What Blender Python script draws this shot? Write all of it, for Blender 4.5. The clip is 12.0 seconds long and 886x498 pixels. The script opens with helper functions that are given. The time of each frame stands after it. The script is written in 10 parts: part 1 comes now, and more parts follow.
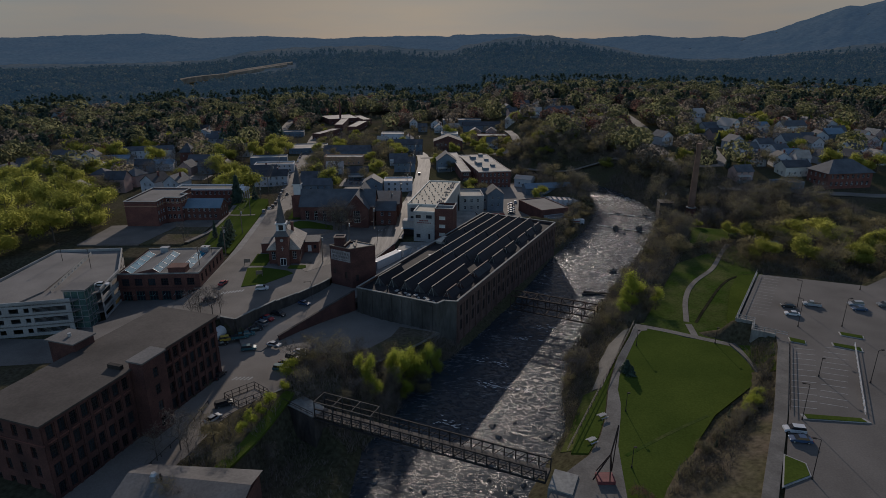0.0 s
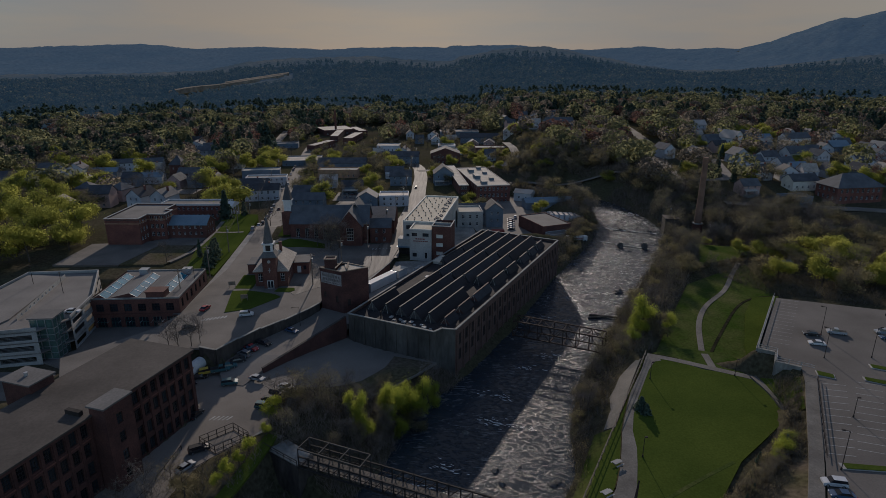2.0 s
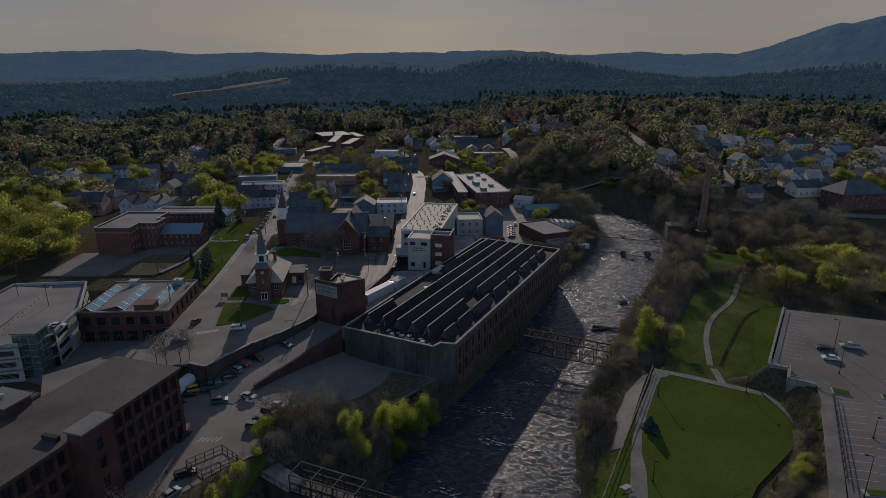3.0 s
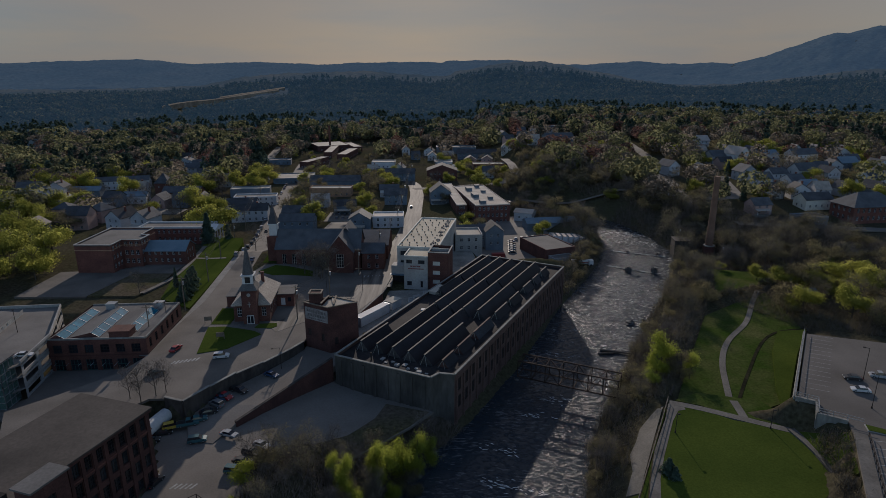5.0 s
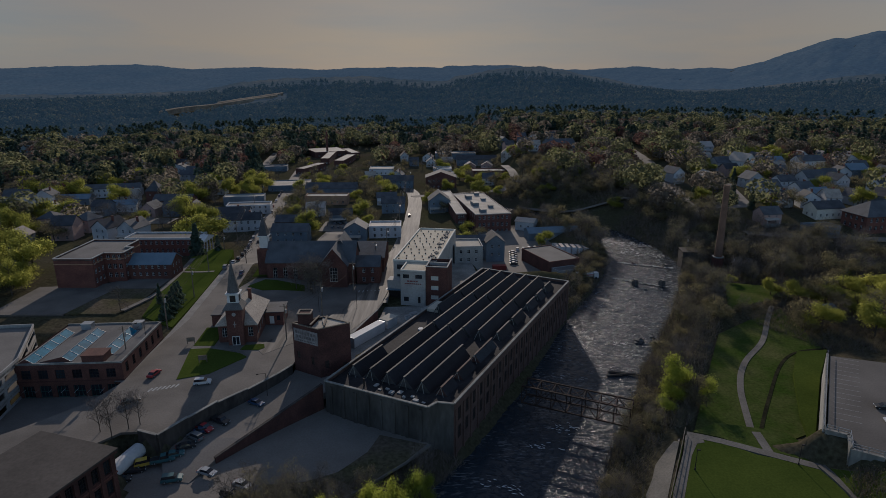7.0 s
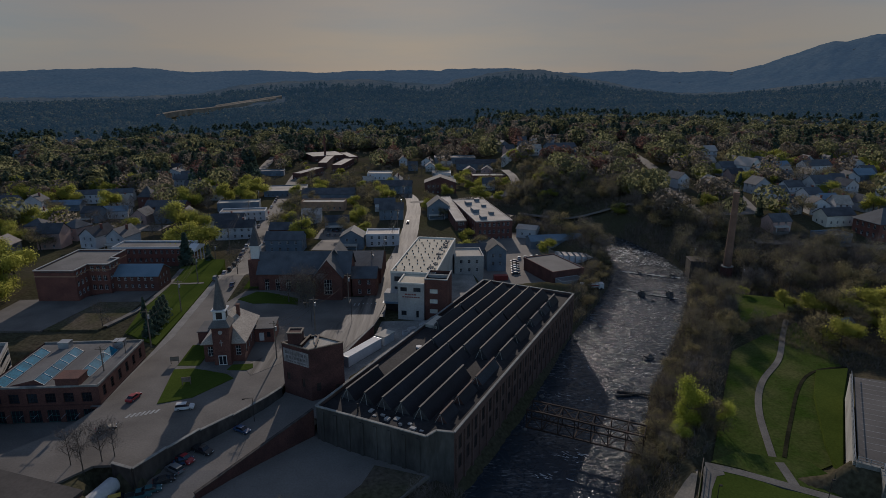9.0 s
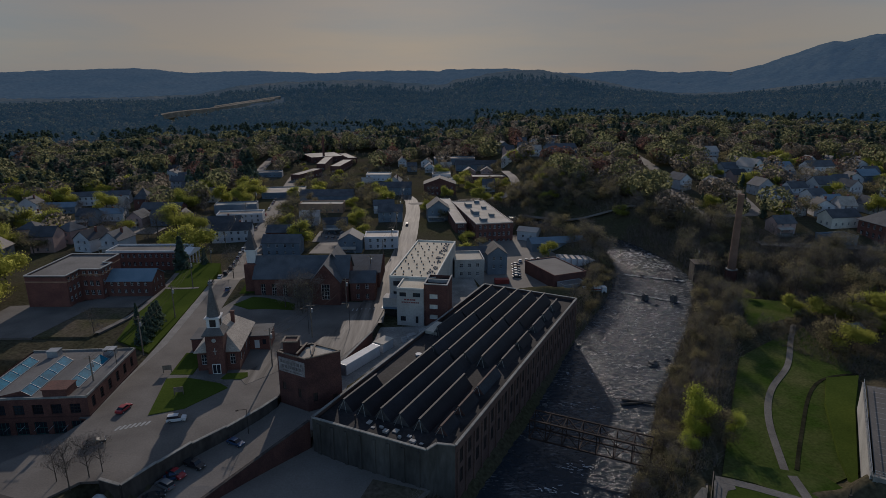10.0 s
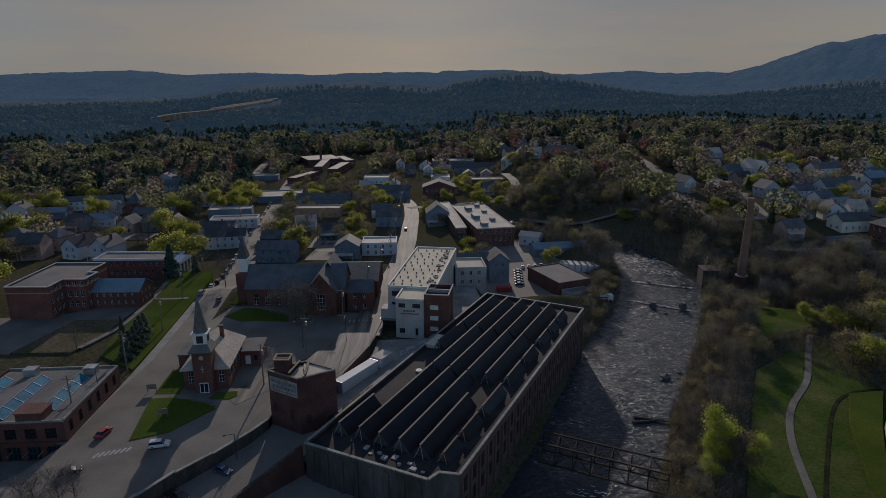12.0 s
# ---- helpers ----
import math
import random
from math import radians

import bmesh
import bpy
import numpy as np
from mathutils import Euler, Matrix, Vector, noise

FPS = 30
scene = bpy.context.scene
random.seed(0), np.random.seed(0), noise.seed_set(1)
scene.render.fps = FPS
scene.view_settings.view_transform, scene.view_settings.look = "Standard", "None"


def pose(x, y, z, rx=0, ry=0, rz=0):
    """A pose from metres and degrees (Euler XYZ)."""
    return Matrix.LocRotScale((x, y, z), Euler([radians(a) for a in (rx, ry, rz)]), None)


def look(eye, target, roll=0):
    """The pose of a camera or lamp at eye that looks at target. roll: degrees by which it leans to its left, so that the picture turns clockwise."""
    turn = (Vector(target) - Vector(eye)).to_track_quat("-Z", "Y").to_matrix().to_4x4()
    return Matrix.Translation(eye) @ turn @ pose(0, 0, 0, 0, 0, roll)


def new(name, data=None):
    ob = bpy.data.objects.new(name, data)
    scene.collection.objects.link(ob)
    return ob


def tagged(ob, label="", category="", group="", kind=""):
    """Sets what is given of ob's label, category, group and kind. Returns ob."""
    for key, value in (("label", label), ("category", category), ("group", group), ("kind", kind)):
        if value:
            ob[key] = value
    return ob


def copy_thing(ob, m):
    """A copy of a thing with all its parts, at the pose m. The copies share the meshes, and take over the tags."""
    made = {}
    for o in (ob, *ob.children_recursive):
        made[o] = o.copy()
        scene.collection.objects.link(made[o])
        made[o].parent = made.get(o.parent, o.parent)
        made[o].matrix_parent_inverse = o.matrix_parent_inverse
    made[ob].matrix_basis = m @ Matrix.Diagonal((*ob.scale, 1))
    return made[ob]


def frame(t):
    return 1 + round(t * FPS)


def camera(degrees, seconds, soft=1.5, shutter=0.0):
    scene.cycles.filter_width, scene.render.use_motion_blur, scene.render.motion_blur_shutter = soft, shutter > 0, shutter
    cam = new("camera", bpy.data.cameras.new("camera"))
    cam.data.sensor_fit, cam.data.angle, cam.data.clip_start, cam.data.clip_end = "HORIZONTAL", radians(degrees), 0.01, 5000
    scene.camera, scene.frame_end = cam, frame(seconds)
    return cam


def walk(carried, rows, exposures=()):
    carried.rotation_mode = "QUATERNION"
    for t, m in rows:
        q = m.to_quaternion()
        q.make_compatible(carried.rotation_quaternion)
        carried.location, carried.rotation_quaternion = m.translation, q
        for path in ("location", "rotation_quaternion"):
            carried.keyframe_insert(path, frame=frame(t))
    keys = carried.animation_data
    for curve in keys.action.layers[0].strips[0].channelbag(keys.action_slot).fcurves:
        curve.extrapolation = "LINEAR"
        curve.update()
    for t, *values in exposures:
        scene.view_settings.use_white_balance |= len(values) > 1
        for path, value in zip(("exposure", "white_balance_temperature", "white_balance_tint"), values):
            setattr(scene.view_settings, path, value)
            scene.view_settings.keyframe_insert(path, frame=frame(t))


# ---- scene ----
cam = camera(73.49, 12.0, 0.8)
# seconds, eye, target, roll
PATH = [
    (0, (0.00, 0.00, 66.00), (-0.00, 94.73, 33.97), -0.07),
    (0.5, (-0.11, 2.95, 65.98), (0.03, 97.80, 34.33), -0.03),
    (1, (-0.19, 5.90, 65.98), (0.12, 100.90, 34.75), -0.02),
    (1.5, (-0.19, 8.82, 65.92), (0.23, 103.94, 35.08), -0.02),
    (2, (-0.20, 11.66, 65.81), (0.33, 106.91, 35.36), 0.01),
    (2.5, (-0.25, 14.46, 65.73), (0.38, 109.82, 35.63), -0.03),
    (3, (-0.27, 17.21, 65.70), (0.47, 112.70, 36.02), -0.02),
    (5, (-0.21, 28.03, 65.64), (0.87, 123.95, 37.38), -0.04),
    (5.5, (-0.13, 30.76, 65.60), (0.99, 126.76, 37.62), -0.03),
    (6, (-0.04, 33.40, 65.56), (1.13, 129.45, 37.76), -0.02),
    (6.5, (0.04, 35.99, 65.56), (1.24, 132.08, 37.89), -0.03),
    (7, (0.10, 38.45, 65.62), (1.31, 134.59, 38.12), -0.04),
    (9, (0.18, 47.52, 65.78), (1.51, 143.78, 38.74), -0.03),
    (9.5, (0.15, 49.63, 65.79), (1.52, 145.90, 38.77), -0.06),
    (10, (0.04, 51.70, 65.76), (1.48, 147.99, 38.78), -0.10),
    (10.5, (-0.13, 53.79, 65.69), (1.43, 150.09, 38.78), -0.15),
    (11, (-0.31, 55.85, 65.63), (1.33, 152.18, 38.80), -0.19),
    (11.5, (-0.41, 57.91, 65.59), (1.24, 154.24, 38.81), -0.22),
    (12, (-0.51, 60.00, 65.55), (1.20, 156.34, 38.80), -0.24),
]
walk(cam, [(t, look(eye, target, roll)) for t, eye, target, roll in PATH], [(0.0, -0.8, 5660, 14), (3.0, -0.8, 5680, 15), (6.0, -0.8, 5600, 14), (12.0, -0.81, 5600, 14)])

# ---- world, sun, exposure ----
VEIL = 0.365                         # brightness of the cloud veil
SUN_EL, SUN_AZ = 18.6, -1.2          # degrees; azimuth clockwise from +y
world = bpy.data.worlds.new("sky_world")
scene.world = world
world.use_nodes = True
wn = world.node_tree.nodes
sky = wn.new("ShaderNodeTexSky")
sky.sky_type = "NISHITA"
sky.sun_disc = False
sky.sun_elevation = radians(SUN_EL)
sky.sun_rotation = radians(SUN_AZ)
sky.air_density, sky.dust_density, sky.ozone_density = 1.2, 0.6, 2.0
wn["Background"].inputs["Strength"].default_value = 0.19
world.node_tree.links.new(sky.outputs[0], wn["Background"].inputs["Color"])
# a thin veil of high cloud over the whole sky
co, mp, cl = wn.new("ShaderNodeTexCoord"), wn.new("ShaderNodeMapping"), wn.new("ShaderNodeTexNoise")
mp.inputs["Scale"].default_value = (1.0, 1.2, 7.0)
cl.inputs["Scale"].default_value, cl.inputs["Detail"].default_value, cl.inputs["Roughness"].default_value = 1.6, 6, 0.55
cr, veil, blend = wn.new("ShaderNodeValToRGB"), wn.new("ShaderNodeBackground"), wn.new("ShaderNodeMixShader")
cr.color_ramp.elements[0].position, cr.color_ramp.elements[1].position = 0.34, 0.62
cr.color_ramp.elements[0].color, cr.color_ramp.elements[1].color = (0.64, 0.69, 0.70, 1), (1.0, 0.81, 0.62, 1)
veil.inputs["Strength"].default_value = VEIL
# the veil glows on the sun's side and thins out to blue sky behind
sep, side = wn.new("ShaderNodeSeparateXYZ"), wn.new("ShaderNodeMapRange")
side.interpolation_type = "SMOOTHSTEP"
side.inputs["From Min"].default_value, side.inputs["From Max"].default_value = -0.1, 0.95
side.inputs["To Min"].default_value, side.inputs["To Max"].default_value = 0.08, 0.95
for p, q in ((co.outputs["Generated"], mp.inputs[0]), (co.outputs["Generated"], sep.inputs[0]), (sep.outputs["Y"], side.inputs[0]), (side.outputs[0], blend.inputs[0]), (mp.outputs[0], cl.inputs["Vector"]), (cl.outputs[0], cr.inputs[0]), (cr.outputs[0], veil.inputs["Color"]),
             (wn["Background"].outputs[0], blend.inputs[1]), (veil.outputs[0], blend.inputs[2]), (blend.outputs[0], wn["World Output"].inputs[0])):
    world.node_tree.links.new(p, q)
sun = new("sun", bpy.data.lights.new("sun", "SUN"))
sun.data.energy, sun.data.angle, sun.data.color = 5.0, radians(0.6), (1.0, 0.82, 0.61)
sun.matrix_world = look((0, 0, 300), Vector((0, 0, 300)) - Vector((math.sin(radians(SUN_AZ)) * math.cos(radians(SUN_EL)), math.cos(radians(SUN_AZ)) * math.cos(radians(SUN_EL)), math.sin(radians(SUN_EL)))))

# ---- materials ----
def mat(name, c1, c2, scale=0.3, rough=0.85, bump=0.3, fine=6.0, metal=0.0, grain=0.25, random_amount=0.0, island=False, spec=0.3, bump_scale=0.0, stretch=(1, 1, 1)):
    m = bpy.data.materials.new(name)
    m.use_nodes = True
    n, l = m.node_tree.nodes, m.node_tree.links
    b = n["Principled BSDF"]
    b.inputs["Roughness"].default_value, b.inputs["Metallic"].default_value = rough, metal
    b.inputs["Specular IOR Level"].default_value = spec
    co = n.new("ShaderNodeNewGeometry")
    mp = n.new("ShaderNodeMapping")
    mp.inputs["Scale"].default_value = stretch
    l.new(co.outputs["Position"], mp.inputs["Vector"])
    big, small = n.new("ShaderNodeTexNoise"), n.new("ShaderNodeTexNoise")
    big.inputs["Scale"].default_value, big.inputs["Detail"].default_value = scale, 5
    small.inputs["Scale"].default_value, small.inputs["Detail"].default_value = fine, 3
    for t in (big, small):
        l.new(mp.outputs[0], t.inputs["Vector"])
    ramp = n.new("ShaderNodeValToRGB")
    ramp.color_ramp.elements[0].position, ramp.color_ramp.elements[1].position = 0.32, 0.68
    ramp.color_ramp.elements[0].color, ramp.color_ramp.elements[1].color = (*c1, 1), (*c2, 1)
    l.new(big.outputs[0], ramp.inputs[0])
    mul = n.new("ShaderNodeMixRGB")
    mul.blend_type = "MULTIPLY"
    mul.inputs[0].default_value = 1.0
    l.new(ramp.outputs[0], mul.inputs[1])
    mr = n.new("ShaderNodeMapRange")
    mr.inputs["From Min"].default_value, mr.inputs["From Max"].default_value = 0.25, 0.75
    mr.inputs["To Min"].default_value, mr.inputs["To Max"].default_value = 1 - grain, 1 + grain
    l.new(small.outputs[0], mr.inputs[0])
    l.new(mr.outputs[0], mul.inputs[2])
    out = mul.outputs[0]
    if random_amount:
        src = co.outputs["Random Per Island"] if island else n.new("ShaderNodeObjectInfo").outputs["Random"]
        hs = n.new("ShaderNodeHueSaturation")
        r2 = n.new("ShaderNodeMapRange")
        r2.inputs["To Min"].default_value, r2.inputs["To Max"].default_value = 1 - random_amount, 1 + random_amount
        l.new(src, r2.inputs[0])
        l.new(r2.outputs[0], hs.inputs["Value"])
        r3 = n.new("ShaderNodeMapRange")
        r3.inputs["To Min"].default_value, r3.inputs["To Max"].default_value = 0.5 + 0.05 * random_amount, 0.5 - 0.05 * random_amount
        l.new(src, r3.inputs[0])
        l.new(r3.outputs[0], hs.inputs["Hue"])
        l.new(out, hs.inputs["Color"])
        out = hs.outputs[0]
    l.new(out, b.inputs["Base Color"])
    if bump:
        bp = n.new("ShaderNodeBump")
        bp.inputs["Strength"].default_value, bp.inputs["Distance"].default_value = bump, 0.05
        l.new(small.outputs[0], bp.inputs["Height"])
        l.new(bp.outputs[0], b.inputs["Normal"])
    return m


def leaf_mat(name, c1, c2, glow=0.35, spread=0.35):
    """Foliage: light passes through the leaves."""
    m = bpy.data.materials.new(name)
    m.use_nodes = True
    n, l = m.node_tree.nodes, m.node_tree.links
    b = n["Principled BSDF"]
    b.inputs["Roughness"].default_value, b.inputs["Specular IOR Level"].default_value = 1.0, 0.0
    geo, info = n.new("ShaderNodeNewGeometry"), n.new("ShaderNodeObjectInfo")
    add = n.new("ShaderNodeMath")
    add.operation = "ADD"
    less = n.new("ShaderNodeMath")
    less.operation = "MULTIPLY"
    less.inputs[1].default_value = 0.22
    l.new(geo.outputs["Random Per Island"], less.inputs[0])
    l.new(less.outputs[0], add.inputs[0])
    l.new(info.outputs["Random"], add.inputs[1])
    half = n.new("ShaderNodeMath")
    half.operation = "MULTIPLY"
    half.inputs[1].default_value = 0.74
    l.new(add.outputs[0], half.inputs[0])
    ramp = n.new("ShaderNodeValToRGB")
    ramp.color_ramp.elements[0].color, ramp.color_ramp.elements[1].color = (*c1, 1), (*c2, 1)
    ramp.color_ramp.elements[0].position, ramp.color_ramp.elements[1].position = 0.5 - spread, 0.5 + spread
    l.new(half.outputs[0], ramp.inputs[0])
    l.new(ramp.outputs[0], b.inputs["Base Color"])
    tr, mix = n.new("ShaderNodeBsdfTranslucent"), n.new("ShaderNodeMixShader")
    mix.inputs[0].default_value = glow
    l.new(ramp.outputs[0], tr.inputs["Color"])
    l.new(b.outputs[0], mix.inputs[1])
    l.new(tr.outputs[0], mix.inputs[2])
    l.new(mix.outputs[0], n["Material Output"].inputs[0])
    return m


def glass_mat(name, col, rough=0.08, spec=0.5):
    m = mat(name, col, tuple(c * 1.6 for c in col), 0.4, rough, 0.0, 3.0, 0.0, 0.3, 0.5, spec=spec)
    return m


M_GROUND = mat("woodland_floor", (0.07, 0.06, 0.042), (0.058, 0.056, 0.03), 0.06, 0.95, 0.6, 1.2, grain=0.45, spec=0.0)
M_GRASS = mat("lawn_grass", (0.046, 0.066, 0.013), (0.072, 0.094, 0.018), 0.07, 0.95, 0.5, 2.5, grain=0.18, spec=0.0)
M_ROUGH = mat("rough_grass", (0.04, 0.066, 0.012), (0.092, 0.097, 0.034), 0.11, 0.95, 0.5, 1.5, grain=0.3, spec=0.0)
M_ASPHALT = mat("worn_asphalt", (0.10, 0.088, 0.076), (0.16, 0.142, 0.122), 0.12, 0.9, 0.3, 3.0, grain=0.14)
M_ASPHALT_L = mat("pale_tracked_asphalt", (0.045, 0.04, 0.035), (0.215, 0.19, 0.16), 0.6, 0.8, 0.3, 2.0, grain=0.2, stretch=(1.0, 0.05, 1))
M_ROUGH_T = mat("dry_grass", (0.21, 0.175, 0.135), (0.30, 0.25, 0.19), 0.01, 0.95, 0.2, 0.1, grain=0.3, spec=0.0)
M_CARPARK = mat("car_park_asphalt", (0.09, 0.08, 0.07), (0.14, 0.125, 0.11), 0.08, 0.92, 0.3, 3.0, grain=0.14)
M_LOT = mat("parking_asphalt", (0.13, 0.115, 0.098), (0.205, 0.182, 0.156), 0.08, 0.92, 0.3, 3.0, grain=0.14)
M_DIRT = mat("packed_gravel", (0.13, 0.12, 0.10), (0.18, 0.165, 0.14), 0.15, 0.95, 0.5, 2.5, grain=0.2)
M_PATH = mat("path_paving", (0.095, 0.087, 0.076), (0.155, 0.143, 0.125), 0.25, 0.9, 0.3, 3.0, grain=0.2)
M_WALK = mat("sidewalk_concrete", (0.165, 0.155, 0.14), (0.235, 0.222, 0.2), 0.3, 0.9, 0.3, 3.0, grain=0.15)
M_CONC = mat("concrete", (0.24, 0.23, 0.215), (0.36, 0.35, 0.325), 0.15, 0.85, 0.3, 2.5, grain=0.15)
M_CONC_D = mat("stained_concrete", (0.16, 0.155, 0.14), (0.28, 0.27, 0.24), 0.2, 0.9, 0.5, 1.5, grain=0.25, stretch=(1, 1, 0.25))
M_BRICK = mat("red_brick", (0.105, 0.044, 0.036), (0.165, 0.07, 0.052), 0.35, 0.9, 0.5, 3.5, grain=0.3)
M_BRICK_D = mat("dark_brick", (0.08, 0.036, 0.029), (0.13, 0.058, 0.044), 0.3, 0.9, 0.5, 3.5, grain=0.3)
M_BRICK_T = mat("tan_brick", (0.26, 0.16, 0.10), (0.36, 0.22, 0.14), 0.3, 0.9, 0.4, 3.5, grain=0.2)
M_WHITE = mat("white_paint", (0.46, 0.45, 0.43), (0.58, 0.57, 0.55), 0.2, 0.7, 0.15, 2.0, grain=0.08)
M_CREAM = mat("cream_render", (0.5, 0.47, 0.40), (0.62, 0.58, 0.50), 0.2, 0.8, 0.15, 2.0, grain=0.1)
M_SIDING = mat("pale_siding", (0.36, 0.36, 0.365), (0.5, 0.495, 0.49), 0.15, 0.8, 0.2, 2.0, grain=0.1, random_amount=0.25)
M_SIDING_P = mat("pinkish_siding", (0.32, 0.22, 0.19), (0.42, 0.29, 0.25), 0.2, 0.8, 0.2, 2.0, grain=0.12)
M_SIDING_B = mat("blue_grey_siding", (0.10, 0.125, 0.15), (0.16, 0.19, 0.22), 0.2, 0.8, 0.2, 2.0, grain=0.12)
M_ROOF_TAN = mat("ballasted_roof", (0.38, 0.34, 0.275), (0.50, 0.45, 0.365), 0.2, 0.95, 0.3, 3.0, grain=0.15)
M_ROOF_BUFF = mat("buff_ballast_roof", (0.47, 0.405, 0.295), (0.58, 0.505, 0.375), 0.2, 0.95, 0.3, 3.0, grain=0.15)
M_YARD = mat("pale_yard_concrete", (0.17, 0.158, 0.138), (0.33, 0.305, 0.265), 0.16, 0.9, 0.3, 2.0, grain=0.22)
M_ROOF_GREY = mat("grey_membrane_roof", (0.10, 0.094, 0.088), (0.155, 0.146, 0.136), 0.12, 0.9, 0.3, 2.0, grain=0.18)
M_ROOF_DARK = mat("dark_shingles", (0.045, 0.047, 0.052), (0.08, 0.08, 0.085), 0.3, 0.85, 0.4, 4.0, grain=0.25, random_amount=0.3)
M_ROOF_SLATE = mat("slate_roof", (0.06, 0.064, 0.07), (0.095, 0.1, 0.108), 0.3, 0.75, 0.4, 4.0, grain=0.2)
M_ROOF_BLUE = mat("blue_metal_roof", (0.10, 0.15, 0.19), (0.14, 0.19, 0.23), 0.3, 0.5, 0.2, 3.0, grain=0.1)
M_ROOF_WHITE = mat("white_roof", (0.34, 0.285, 0.24), (0.44, 0.375, 0.32), 0.15, 0.8, 0.2, 2.0, grain=0.1)
M_ROOF_CHURCH = mat("weathered_tan_shingles", (0.27, 0.23, 0.19), (0.38, 0.33, 0.27), 0.5, 0.9, 0.4, 3.0, grain=0.3)
M_TAR = mat("tar_roof", (0.018, 0.017, 0.018), (0.045, 0.042, 0.042), 0.15, 0.85, 0.4, 2.0, grain=0.3, spec=0.1)
M_STEEL_D = mat("dark_steel", (0.022, 0.02, 0.019), (0.045, 0.038, 0.034), 0.5, 0.8, 0.2, 4.0, metal=0.1, spec=0.15, grain=0.2)
M_RUST = mat("rusty_steel", (0.024, 0.017, 0.015), (0.05, 0.032, 0.024), 0.5, 0.85, 0.3, 3.0, metal=0.1, spec=0.15, grain=0.3)
M_METAL = mat("galvanised_metal", (0.32, 0.33, 0.34), (0.45, 0.46, 0.47), 0.4, 0.45, 0.1, 3.0, metal=0.7, grain=0.1)
M_WOOD = mat("weathered_wood", (0.13, 0.10, 0.075), (0.20, 0.16, 0.12), 0.5, 0.85, 0.3, 4.0, grain=0.25)
M_BARK = mat("bark", (0.055, 0.045, 0.036), (0.10, 0.085, 0.068), 0.8, 0.95, 0.5, 5.0, grain=0.3)
M_TWIG = mat("bare_twigs", (0.115, 0.094, 0.076), (0.18, 0.147, 0.12), 0.4, 0.95, 0.0, 2.0, grain=0.2, random_amount=0.25)
M_STONE_D = mat("dark_wall_stone", (0.035, 0.029, 0.026), (0.075, 0.062, 0.053), 0.4, 0.9, 0.5, 1.2, grain=0.35, stretch=(1, 1, 0.4))
M_ROOF_BROWN = mat("dusty_brown_roof", (0.042, 0.036, 0.031), (0.085, 0.072, 0.062), 0.12, 0.9, 0.3, 2.0, grain=0.2)
M_DECK = mat("parking_deck", (0.13, 0.12, 0.108), (0.19, 0.174, 0.156), 0.15, 0.85, 0.3, 2.5, grain=0.15)
M_BRICK_MILL = mat("sooty_red_brick", (0.05, 0.024, 0.021), (0.095, 0.043, 0.035), 0.3, 0.9, 0.5, 3.5, grain=0.3)
M_MILL_BROWN = mat("sooty_brown_brick", (0.085, 0.052, 0.042), (0.13, 0.08, 0.064), 0.3, 0.9, 0.5, 3.5, grain=0.3)
M_RENDER_D = mat("stained_render", (0.05, 0.046, 0.04), (0.115, 0.106, 0.092), 0.12, 0.9, 0.4, 1.2, grain=0.3, stretch=(1, 1, 0.3))
M_DRY = mat("dry_bank", (0.115, 0.092, 0.068), (0.075, 0.072, 0.036), 0.12, 0.95, 0.5, 1.2, grain=0.4, spec=0.0)
M_DITCH = mat("dark_ditch", (0.022, 0.022, 0.014), (0.04, 0.038, 0.022), 0.3, 0.95, 0.4, 1.5, grain=0.3, spec=0.0)
M_ROOF_SHEEN = mat("bright_metal_roof", (0.30, 0.265, 0.22), (0.44, 0.39, 0.33), 0.12, 0.8, 0.15, 2.0, grain=0.25, spec=0.08)
M_ROCK = mat("river_rock", (0.05, 0.048, 0.045), (0.12, 0.115, 0.105), 0.5, 0.85, 0.6, 2.0, grain=0.3)
M_PLANK = mat("bridge_planks", (0.065, 0.056, 0.048), (0.11, 0.095, 0.08), 0.5, 0.85, 0.3, 4.0, grain=0.25, random_amount=0.2)
M_RED = mat("red_paint", (0.20, 0.035, 0.028), (0.26, 0.05, 0.04), 0.5, 0.5, 0.1, 3.0, grain=0.12)
M_YELLOW = mat("road_paint", (0.24, 0.24, 0.225), (0.36, 0.36, 0.34), 0.8, 0.8, 0.1, 3.0, grain=0.2)
M_GLASS = glass_mat("dark_window_glass", (0.014, 0.017, 0.022))
# matt blue base paints in the sky that the skylight panes reflect
M_GLASS_B = glass_mat("sky_tinted_skylight_glass", (0.012, 0.09, 0.145), 0.6, 0.05)
M_GLASS_G = glass_mat("green_stair_glass", (0.05, 0.085, 0.075), 0.1)
L_SPRING = leaf_mat("spring_leaves", (0.31, 0.325, 0.075), (0.43, 0.43, 0.095), 0.76)
L_BRIGHT = leaf_mat("bright_new_leaves", (0.32, 0.36, 0.06), (0.44, 0.48, 0.09), 0.74)
L_DULL = leaf_mat("budding_leaves", (0.18, 0.16, 0.095), (0.25, 0.225, 0.125), 0.66)
L_PINE = leaf_mat("pine_needles", (0.075, 0.11, 0.085), (0.115, 0.155, 0.11), 0.5)
L_SCRUB = leaf_mat("scrub_buds", (0.14, 0.122, 0.08), (0.20, 0.175, 0.105), 0.64)
L_WOOD = leaf_mat("mixed_wood_leaves", (0.15, 0.158, 0.09), (0.225, 0.225, 0.112), 0.7)
L_BUDS = leaf_mat("brown_wood_buds", (0.165, 0.148, 0.125), (0.235, 0.208, 0.165), 0.7)
